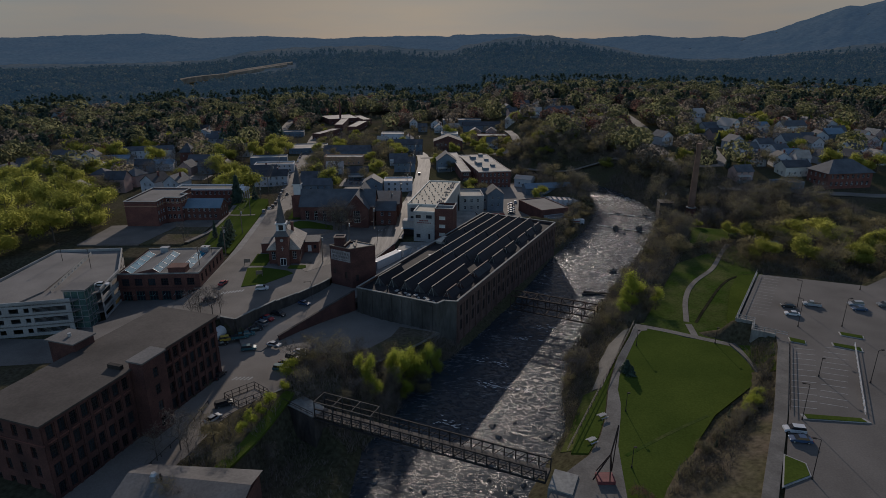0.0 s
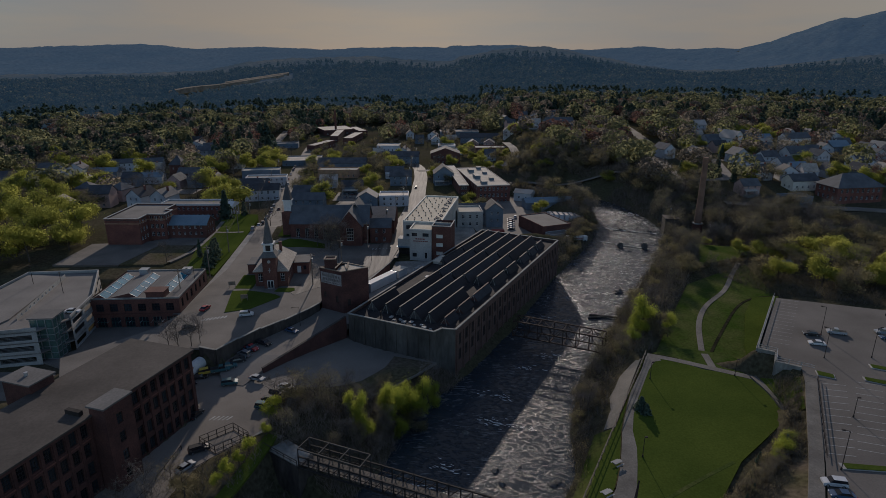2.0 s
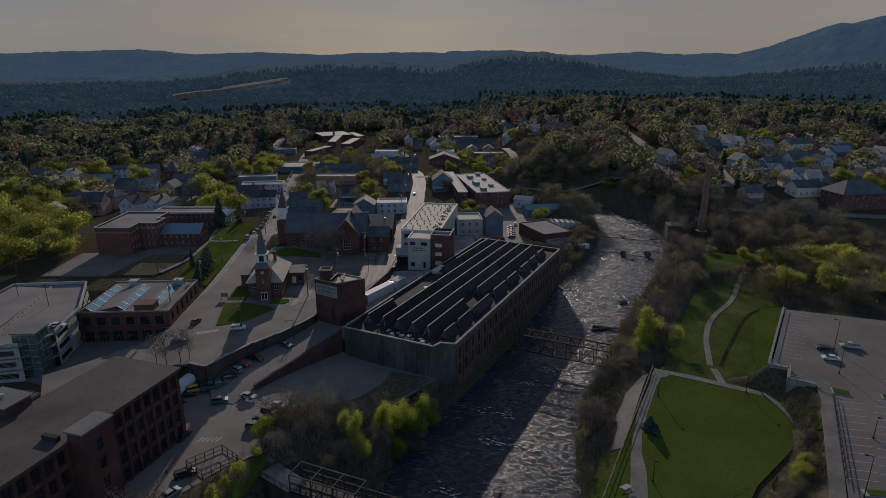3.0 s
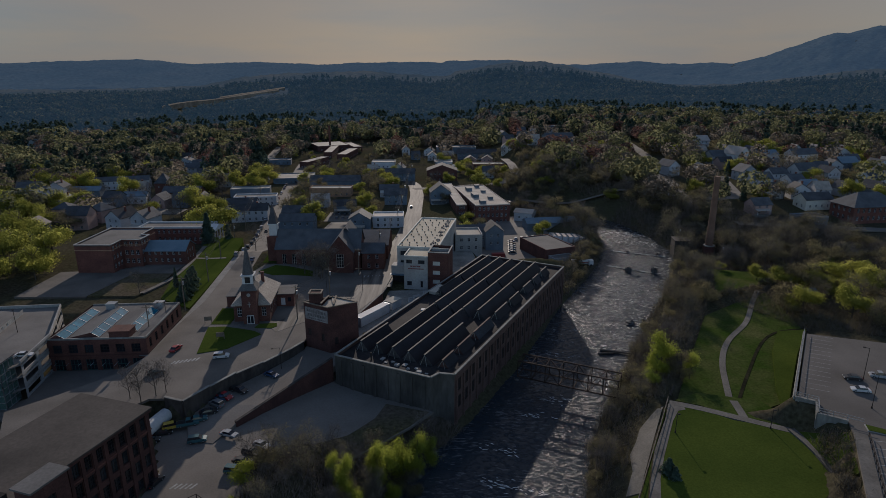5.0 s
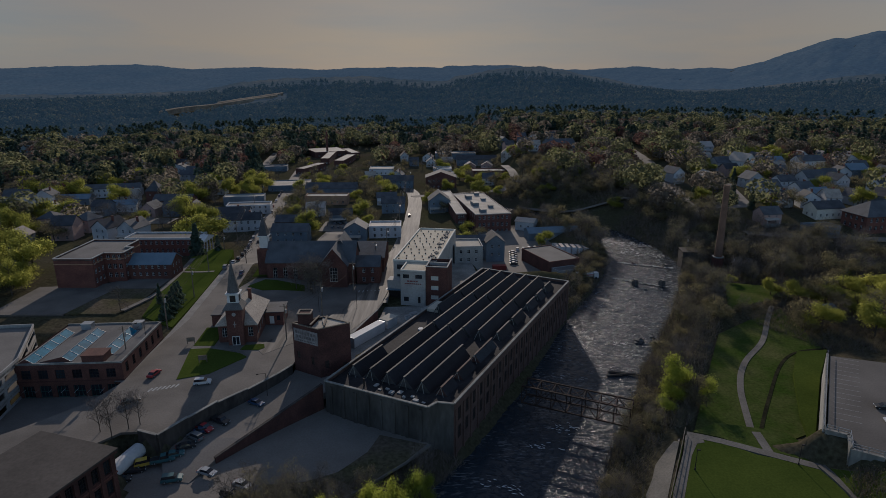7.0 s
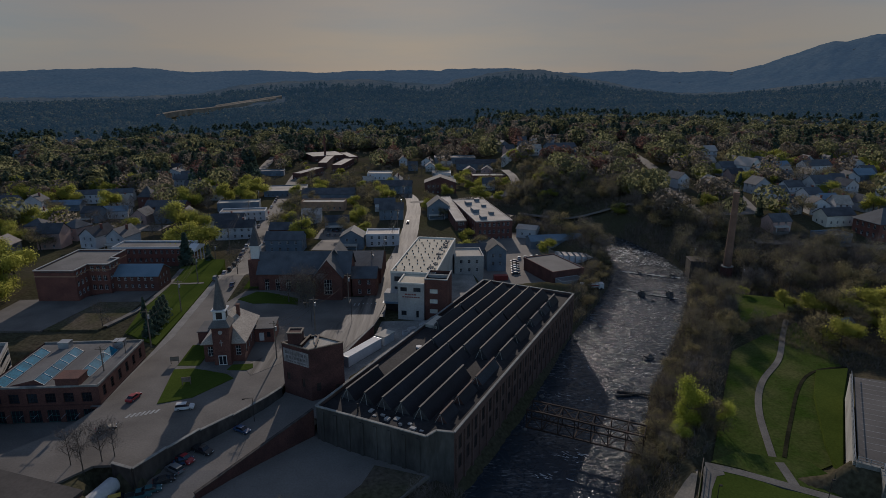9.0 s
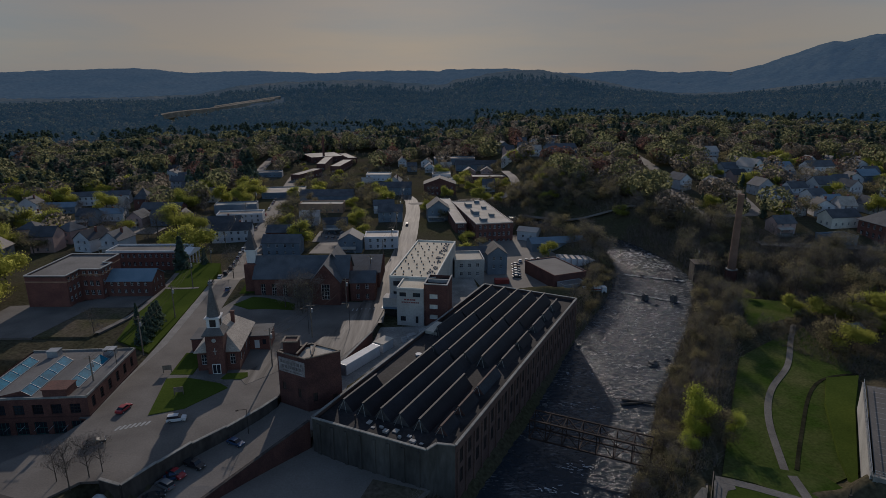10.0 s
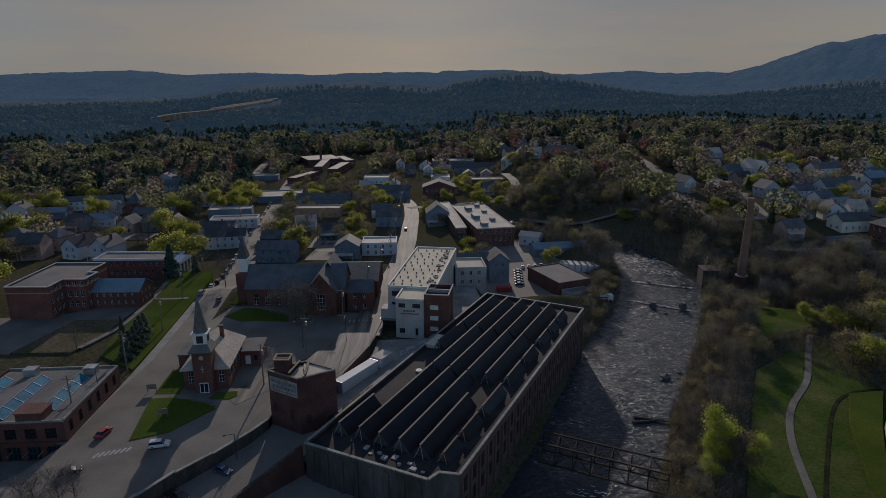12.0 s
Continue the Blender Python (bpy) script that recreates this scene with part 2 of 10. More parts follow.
L_RUSSET = leaf_mat("russet_buds", (0.15, 0.09, 0.075), (0.22, 0.125, 0.1), 0.55)


def haze_mat(name, c1, c2, c3, glow):
    """Far wooded hillsides; a faint bluish emission stands in for the haze before them."""
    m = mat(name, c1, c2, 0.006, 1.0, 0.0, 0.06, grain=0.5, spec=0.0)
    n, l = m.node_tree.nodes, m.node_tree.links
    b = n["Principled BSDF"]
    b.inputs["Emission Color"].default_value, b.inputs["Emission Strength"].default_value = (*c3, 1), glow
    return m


M_FAR_RIDGE = haze_mat("hazed_ridge_woods", (0.03, 0.045, 0.05), (0.05, 0.06, 0.06), (0.46, 0.70, 1.0), 0.098)
M_MID_HILL = haze_mat("hazed_hill_woods", (0.03, 0.04, 0.03), (0.085, 0.075, 0.045), (0.46, 0.68, 1.0), 0.078)


def drifts(m, scale, detail):
    """Kinds of trees stand in drifts."""
    n, l = m.node_tree.nodes, m.node_tree.links
    geo, drift = n.new("ShaderNodeNewGeometry"), n.new("ShaderNodeTexNoise")
    drift.inputs["Scale"].default_value, drift.inputs["Detail"].default_value = scale, detail
    l.new(geo.outputs["Position"], drift.inputs["Vector"])
    ramp = [q for q in n if q.bl_idname == "ShaderNodeValToRGB"][0]
    ramp.color_ramp.elements[0].position, ramp.color_ramp.elements[1].position = 0.36, 0.64
    l.new(drift.outputs[0], ramp.inputs[0])
    return m


for m in (L_WOOD, L_BUDS):
    drifts(m, 0.07, 2)


# Foliage of the far valley, with blue emission painted in as haze.
def hazed_leaf(name, c1, c2, glow):
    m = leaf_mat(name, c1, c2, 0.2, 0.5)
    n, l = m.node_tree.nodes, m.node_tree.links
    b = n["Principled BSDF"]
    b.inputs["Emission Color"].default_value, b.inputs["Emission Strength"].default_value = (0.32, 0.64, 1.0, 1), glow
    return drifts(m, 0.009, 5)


L_FAR = hazed_leaf("hazed_woods_leaves", (0.03, 0.04, 0.034), (0.07, 0.068, 0.05), 0.066)
L_FAR_PINE = hazed_leaf("hazed_pine_needles", (0.03, 0.045, 0.036), (0.05, 0.065, 0.046), 0.06)
L_FAR_BUD = hazed_leaf("hazed_budding_leaves", (0.06, 0.058, 0.04), (0.12, 0.11, 0.06), 0.064)

# ---- geometry helpers ----
class Geo:
    """Collects the faces of one mesh."""
    def __init__(self):
        self.v, self.f = [], []

    def face(self, *pts):
        k = len(self.v)
        self.v.extend(tuple(p) for p in pts)
        self.f.append(tuple(range(k, k + len(pts))))
        return self

    def box(self, x0, x1, y0, y1, z0, z1):
        return self.prism([(x0, y0), (x1, y0), (x1, y1), (x0, y1)], z0, z1)

    def prism(self, poly, z0, z1, top=True, bottom=True):
        if sum(a[0] * b[1] - b[0] * a[1] for a, b in zip(poly, poly[1:] + poly[:1])) < 0:
            poly = poly[::-1]
        k, n = len(self.v), len(poly)
        self.v.extend((p[0], p[1], z0) for p in poly)
        self.v.extend((p[0], p[1], z1) for p in poly)
        for i in range(n):
            j = (i + 1) % n
            self.f.append((k + i, k + j, k + n + j, k + n + i))
        if top:
            self.f.append(tuple(k + n + i for i in range(n)))
        if bottom:
            self.f.append(tuple(k + i for i in reversed(range(n))))
        return self

    def beam(self, a, b, w, h=None, up=(0, 0, 1)):
        """A bar of square section from a to b."""
        a, b = Vector(a), Vector(b)
        d = (b - a).normalized()
        s = d.cross(Vector(up))
        s = s.normalized() if s.length > 1e-3 else Vector((1, 0, 0))
        u = s.cross(d)
        h = h or w
        k = len(self.v)
        for p in (a, b):
            for i, j in ((-1, -1), (1, -1), (1, 1), (-1, 1)):
                self.v.append(tuple(p + s * (i * w / 2) + u * (j * h / 2)))
        for i in range(4):
            j = (i + 1) % 4
            self.f.append((k + i, k + 4 + i, k + 4 + j, k + j))
        self.f += [(k, k + 1, k + 2, k + 3), (k + 7, k + 6, k + 5, k + 4)]
        return self

    def tube(self, a, b, r0, r1, n=6, cap=True):
        a, b = Vector(a), Vector(b)
        d = (b - a).normalized()
        s = d.orthogonal().normalized()
        u = d.cross(s)
        k = len(self.v)
        for p, r in ((a, r0), (b, r1)):
            for i in range(n):
                t = 2 * math.pi * i / n
                self.v.append(tuple(p + (s * math.cos(t) + u * math.sin(t)) * r))
        for i in range(n):
            j = (i + 1) % n
            self.f.append((k + i, k + j, k + n + j, k + n + i))
        if cap:
            self.f += [tuple(k + n + i for i in range(n)), tuple(k + i for i in reversed(range(n)))]
        return self

    def wall(self, a, b, z0, z1, holes=(), depth=0.25):
        """A wall face from a to b (outside to the right of the way), with openings (u0, u1, v0, v1) that have reveals."""
        (ax, ay), (bx, by) = a, b
        ln = math.hypot(bx - ax, by - ay)
        dx, dy = (bx - ax) / ln, (by - ay) / ln
        nx, ny = dy, -dx

        def p(u, v, o=0.0):
            return (ax + dx * u - nx * o, ay + dy * u - ny * o, v)
        us = sorted({0.0, ln, *(h[0] for h in holes), *(h[1] for h in holes)})
        vs = sorted({z0, z1, *(h[2] for h in holes), *(h[3] for h in holes)})
        for u0, u1 in zip(us, us[1:]):
            for v0, v1 in zip(vs, vs[1:]):
                uc, vc = (u0 + u1) / 2, (v0 + v1) / 2
                if not any(h[0] < uc < h[1] and h[2] < vc < h[3] for h in holes):
                    self.face(p(u0, v0), p(u1, v0), p(u1, v1), p(u0, v1))
        for u0, u1, v0, v1 in holes:
            self.face(p(u0, v0), p(u0, v0, depth), p(u1, v0, depth), p(u1, v0))
            self.face(p(u0, v1), p(u1, v1), p(u1, v1, depth), p(u0, v1, depth))
            self.face(p(u0, v0), p(u0, v1), p(u0, v1, depth), p(u0, v0, depth))
            self.face(p(u1, v0), p(u1, v0, depth), p(u1, v1, depth), p(u1, v1))
        return self

    def mesh(self, name, material):
        me = bpy.data.meshes.new(name)
        me.from_pydata(self.v, [], self.f)
        me.materials.append(material)
        me.update()
        return me


def part(name, geo, material, parent=None, label=""):
    me = geo if isinstance(geo, bpy.types.Mesh) else geo.mesh(name, material)
    ob = new(name, me)
    if parent:
        ob.parent = parent
    if label:
        ob["label"] = label
    return ob


def thing(name, x, y, z, yaw, label, category, group="", kind=""):
    ob = new(name)
    ob.matrix_basis = pose(x, y, z, 0, 0, yaw)
    return tagged(ob, label, category, group, kind)


def structure(name, geo, material, label, category):
    return tagged(part(name, geo, material), label, category, "", "structure")


def big_mesh(name, verts, tris, material, normals=None):
    """A mesh from arrays of corners and triangles, shaded by the given normals if there are any."""
    me = bpy.data.meshes.new(name)
    verts, tris = np.asarray(verts, np.float32), np.asarray(tris, np.int32)
    me.vertices.add(len(verts))
    me.vertices.foreach_set("co", verts.ravel())
    me.loops.add(tris.size)
    me.loops.foreach_set("vertex_index", tris.ravel())
    me.polygons.add(len(tris))
    me.polygons.foreach_set("loop_start", np.arange(0, tris.size, tris.shape[1], dtype=np.int32))
    me.update(calc_edges=True)
    me.materials.append(material)
    if normals is not None:
        me.normals_split_custom_set_from_vertices(normals)
    return me

# ---- the lie of the land ----
WATER = -13.0
RIVER_W = [(-60, -150), (-22, 40), (-17, 88), (-16, 104), (-11, 112), (-8, 128), (8, 150), (22, 175), (45, 224), (60, 251), (71, 273), (80, 300), (84, 322), (78, 345), (55, 375), (20, 400)]
RIVER_E = [(-20, -150), (4, 40), (15, 90), (26, 110), (28, 125), (32, 138), (39, 154), (48, 169), (56, 187), (66, 203), (80, 228), (92, 251), (103, 273), (107, 292), (106, 315), (98, 345), (78, 378), (40, 415)]
RIVER = RIVER_W + RIVER_E[::-1]
WALL_LINE = [(-53.4, 138.6), (-50.1, 144.8), (-46.4, 151.1), (-41.8, 156.8), (-37.1, 163.8), (-34.7, 168.4)]
STREETS = [(-78, 118), (-57.5, 140.5), *[(q[0] - 0.5, q[1] + 0.3) for q in WALL_LINE], (-20, 190), (-14, 214), (-16, 240), (-130, 252), (-130, 190), (-74, 186), (-71, 160)]
YARD = [(-61, 139.5), (-57, 138.8), (-53.2, 137.2), (-49.6, 144.4), (-45.9, 150.7), (-41.3, 156.4), (-36.6, 163.4), (-34, 168), (-36, 181), (-21, 176), (-22, 160), (-1, 146), (-6, 140), (-14, 132), (-20, 127), (-36, 123.5), (-34.5, 112.5), (-38, 110), (-44.5, 103), (-47, 92), (-52, 78), (-66, 74), (-51, 119)]
LAWN = [(52, 146), (75, 135), (72, 118), (60, 100), (46, 78), (28, 66), (20, 70), (24, 90), (36, 107), (48, 138)]
LOT_E = [(96.6, 171), (75.2, 138.7), (80, 129.7), (63, 97), (50, 72), (46, 40), (150, 40), (160, 190), (124, 162)]
PARK = [(54, 147), (72, 145), (83, 150), (108, 187), (114, 220), (98, 210), (84, 200), (68, 172)]
BACK_LOT = [(22, 252), (50, 262), (64, 292), (44, 352), (22, 345), (14, 268)]
GARAGE_G = [(-140, 120), (-92, 125), (-90, 138), (-94, 162), (-104, 182), (-140, 182)]
YARD_W = [(-26, 184), (-21.4, 174.4), (-12, 190), (4, 220), (16, 240), (14, 262), (7, 262), (-2, 214), (-16, 213), (-18, 205)]
SLOPE = [(73.6, 134.0), (79.3, 126.5), (65.3, 98.8), (52.8, 78), (44, 62), (34, 62), (30, 66), (33, 74), (37.8, 82), (42, 87.7), (48.5, 94), (56.4, 102), (66, 110.3), (72.4, 113.6)]
SLOPE_TOP = [(79.3, 126.5), (65.3, 98.8), (52.8, 78), (44, 62), (46, 60), (55, 76), (68, 98), (81, 126)]
SLOPE_FOOT = [(73.6, 134.0), (72.4, 113.6), (66, 110.3), (56.4, 102), (48.5, 94), (42, 87.7), (37.8, 82), (33, 74), (30, 66), (28, 66), (30, 76), (40, 90), (55, 104), (70, 116)]
LOW_YARD = [(-97, 141), (-92, 147), (-94.2, 160.9), (-71.8, 160.9), (-74.6, 152), (-82, 143.5), (-90, 137.5)]


def slope_z(x, y):
    """The bank between the lawn and the car park's pavement."""
    a, b = np.maximum(sd(x, y, SLOPE_TOP), 0), np.maximum(sd(x, y, SLOPE_FOOT), 0)
    return -4.85 + 4.7 * b / (a + b + 0.01)


FLATS = [(STREETS, lambda x, y: street_z(x, y) - 0.4, 14), (GARAGE_G, -4.3, 6), (YARD, lambda x, y: yard_z(x, y) - 0.35, 1.2), (LAWN, -5.25, 5), (LOT_E, -0.35, 4), (PARK, -7.5, 7), (BACK_LOT, -11.0, 10), ([(-14, 214), (9, 214), (14, 262), (-8, 268)], -3.9, 6), (YARD_W, -4.0, 1.5), ([(-30.5, 106.5), (-23, 101), (-18, 94), (-19, 66), (-36, 66), (-36.5, 84), (-34, 96)], -11.6, 2.2), ([(-59, 323), (-26, 323), (-26, 346), (-59, 346)], -6.9, 8), (SLOPE, lambda x, y: slope_z(x, y) - 0.5, 1), (LOW_YARD, -4.4, 3), ([(106, 262), (122, 256), (136, 274), (130, 300), (112, 302)], -12.0, 14)]


def street_z(x, y):
    """The street falls towards the mill and the river."""
    t, u = np.clip((np.asarray(x, float) + 54) / 19, 0, 1), np.clip((np.asarray(y, float) - 185) / 50, 0, 1)
    return -0.7 * t * t * (3 - 2 * t) - 2.0 * u * t


def lane_z(x, y):
    y = np.asarray(y, float)
    return -4.9 + 1.5 * np.clip((y - 131) / 13, 0, 1) + 0.8 * np.clip((y - 144) / 25, 0, 1)


def yard_z(x, y):
    """The mill yard falls towards the river."""
    t = np.clip((np.asarray(x, float) + 40) / 24, 0, 1)
    return -5.0 - 2.4 * t * t * (3 - 2 * t)


def sd(x, y, poly):
    """Distance to a polygon's edge, negative inside."""
    x, y = np.asarray(x, float), np.asarray(y, float)
    best = np.full(x.shape, 1e9)
    inside = np.zeros(x.shape, bool)
    for (ax, ay), (bx, by) in zip(poly, poly[1:] + poly[:1]):
        ex, ey = bx - ax, by - ay
        t = np.clip(((x - ax) * ex + (y - ay) * ey) / (ex * ex + ey * ey), 0, 1)
        best = np.minimum(best, np.hypot(x - ax - t * ex, y - ay - t * ey))
        c = (ay > y) != (by > y)
        with np.errstate(divide="ignore", invalid="ignore"):
            inside ^= c & (x < ax + (y - ay) * ex / (ey if ey else 1e-9))
    return np.where(inside, -best, best)


def smooth(a, b, x):
    t = np.clip((x - a) / (b - a), 0, 1)
    return t * t * (3 - 2 * t)


def wobble(x, y, s, seed):
    """Smooth pseudo-random waves of about s metres."""
    r = np.random.RandomState(seed)
    z = np.zeros_like(np.asarray(x, float))
    for k in range(7):
        a, p, f = r.uniform(0, 6.28), r.uniform(0, 6.28), r.uniform(0.6, 2.2) * 6.28 / s
        z = z + np.sin((x * math.cos(a) + y * math.sin(a)) * f + p) / (0.6 + f * s / 6.28)
    return z / 3


# skylines: sideways slope x / y seen from the start of the walk's end, and rise
RIDGE_A = [-1.6, -0.687, -0.598, -0.481, -0.393, -0.293, -0.176, -0.131, -0.049, 0.033, 0.115, 0.18, 0.235, 0.327, 0.401, 0.447, 0.484, 0.538, 0.6, 0.644, 0.671, 0.706, 0.76, 1.0, 1.6]
RIDGE_E = [0.02, 0.0219, 0.0248, 0.0289, 0.0224, 0.0262, 0.0223, 0.0249, 0.0266, 0.0256, 0.027, 0.0205, 0.0193, 0.0236, 0.0188, 0.0216, 0.0196, 0.0299, 0.047, 0.0576, 0.0583, 0.0643, 0.066, 0.05, 0.03]
HILL_A = [-1.6, -0.516, -0.388, -0.314, -0.241, -0.113, 0.015, 0.07, 0.124, 0.18, 0.254, 0.31, 0.405, 0.498, 0.59, 0.682, 0.8, 1.6]
HILL_E = [-0.018, -0.0173, -0.0102, 0.0028, 0.0094, 0.0119, 0.0019, 0.0123, 0.0208, 0.0205, 0.0072, -0.0032, -0.0175, -0.014, -0.0037, 0.0059, 0.009, 0.01]


def ground_z(x, y):
    x, y = np.asarray(x, float), np.asarray(y, float)
    west = np.interp(y, [-300, 60, 100, 150, 190, 240, 300, 420, 580, 900, 1400], [-2, -3, -4, -1, 0, -2, -6, -9, -12, -10, 0])
    east = np.interp(y, [-300, 120, 160, 200, 260, 300, 340, 400, 520, 700, 1400], [0, 0, -3, -6, -8, -6, 0, 1, 5, 8, 12])
    axis = np.interp(y, [-300, 40, 110, 150, 224, 273, 315, 345, 380, 420, 900], [-45, -9, 8, 24, 58, 87, 94, 88, 70, 60, 60])
    s = smooth(-15, 15, x - axis)
    z = west * (1 - s) + east * s + 0.4 * wobble(x, y, 40, 3)
    r = np.hypot(x, y - 60)
    a = x / np.maximum(y - 60, 1)
    a = np.where(y < 200, np.sign(x) * 1.6, a)
    front = smooth(300, 900, y)
    far = (np.interp(a, RIDGE_A, RIDGE_E) * 4500 + 22) * smooth(3000, 4450, r)
    near = (np.interp(a, HILL_A, HILL_E) * 2300 + 42) * np.exp(-((r - 2300) / 520.0) ** 2)
    z = z + front * (np.maximum(far, near) + 6 * wobble(x, y, 420, 5) * smooth(900, 1500, r))
    for poly, level, blend in FLATS:
        level = level(x, y) if callable(level) else level
        z = z + (level - z) * (1 - smooth(0, blend, sd(x, y, poly)))
    d = sd(x, y, RIVER)
    bank = np.where(d > 0, WATER - 0.4 + d * 0.62, WATER - 1.5)
    return np.where(y < 430, np.minimum(z, bank), z)


def gz(x, y):
    return float(ground_z(np.array([x]), np.array([y]))[0])


def axis_steps(lo, hi, fine0, fine1, step, grow):
    out = list(np.arange(fine0, fine1, step))
    s = step
    while out[-1] < hi:
        s = min(s * grow, 130)
        out.append(out[-1] + s)
    s, first = step, []
    q = fine0
    while q > lo:
        s = min(s * grow, 130)
        q -= s
        first.append(q)
    return np.array(first[::-1] + out)


gx = axis_steps(-4800, 4800, -140, 140, 1.5, 1.05)
gy = axis_steps(-500, 4880, 60, 300, 1.5, 1.045)
XX, YY = np.meshgrid(gx, gy)
ZZ = ground_z(XX, YY)
nx_, ny_ = len(gx), len(gy)
idx = np.arange(nx_ * ny_).reshape(ny_, nx_)
quads = np.stack([idx[:-1, :-1], idx[:-1, 1:], idx[1:, 1:], idx[1:, :-1]], -1).reshape(-1, 4)
ground = tagged(new("ground", big_mesh("ground", np.stack([XX, YY, ZZ], -1).reshape(-1, 3), quads, M_GROUND)), "uneven wooded valley floor rising to far dark hills", "ground", "", "structure")
ground.data.shade_smooth()


def plate(name, poly, z, material, label, category, thick=0.4):
    return structure(name, Geo().prism([tuple(p) for p in poly], z - thick, z), material, label, category)


def sheet(name, poly, zfun, material, label, category, thick=0.5, step=4.0):
    """A paved or mown area that follows a height function."""
    bm = bmesh.new()
    bm.faces.new([bm.verts.new((q[0], q[1], 0)) for q in poly])
    for ax in (0, 1):
        lo, hi = min(q[ax] for q in poly), max(q[ax] for q in poly)
        k = lo + step
        while k < hi:
            co, no = [0, 0, 0], [0, 0, 0]
            co[ax], no[ax] = k, 1
            bmesh.ops.bisect_plane(bm, geom=bm.verts[:] + bm.edges[:] + bm.faces[:], plane_co=co, plane_no=no)
            k += step
    top = bm.faces[:]
    ext = bmesh.ops.extrude_face_region(bm, geom=top)
    low = [v for v in ext["geom"] if isinstance(v, bmesh.types.BMVert)]
    for v in bm.verts:
        v.co.z = float(zfun(v.co.x, v.co.y))
    for v in low:
        v.co.z -= thick
    bmesh.ops.recalc_face_normals(bm, faces=bm.faces)
    me = bpy.data.meshes.new(name)
    bm.to_mesh(me)
    bm.free()
    me.materials.append(material)
    return tagged(new(name, me), label, category, "", "structure")


def strip(name, pts, width, material, label, category, lift=0.12, step=4.0, z=None):
    """A road or path draped over the land along a line of points."""
    g, line = Geo(), []
    for (ax, ay), (bx, by) in zip(pts, pts[1:]):
        n = max(1, int(math.hypot(bx - ax, by - ay) / step))
        line += [(ax + (bx - ax) * i / n, ay + (by - ay) * i / n) for i in range(n)]
    line.append(pts[-1])
    for _ in range(3):
        line = [line[0]] + [((a[0] + 2 * b[0] + c[0]) / 4, (a[1] + 2 * b[1] + c[1]) / 4) for a, b, c in zip(line, line[1:], line[2:])] + [line[-1]]
    prev = None
    for i, (x, y) in enumerate(line):
        a, b = line[max(0, i - 1)], line[min(len(line) - 1, i + 1)]
        d = Vector((b[0] - a[0], b[1] - a[1], 0)).normalized()
        s = Vector((d.y, -d.x, 0)) * width / 2
        h = (max(gz(x, y), gz(x + s.x, y + s.y), gz(x - s.x, y - s.y)) if z is None else z) + lift
        cur = [(x - s.x, y - s.y, h), (x + s.x, y + s.y, h), (x + s.x, y + s.y, h - 0.5), (x - s.x, y - s.y, h - 0.5)]
        if prev:
            g.face(prev[0], prev[1], cur[1], cur[0])
            g.face(prev[1], prev[2], cur[2], cur[1])
            g.face(prev[3], prev[0], cur[0], cur[3])
        prev = cur
    return structure(name, g, material, label, category)


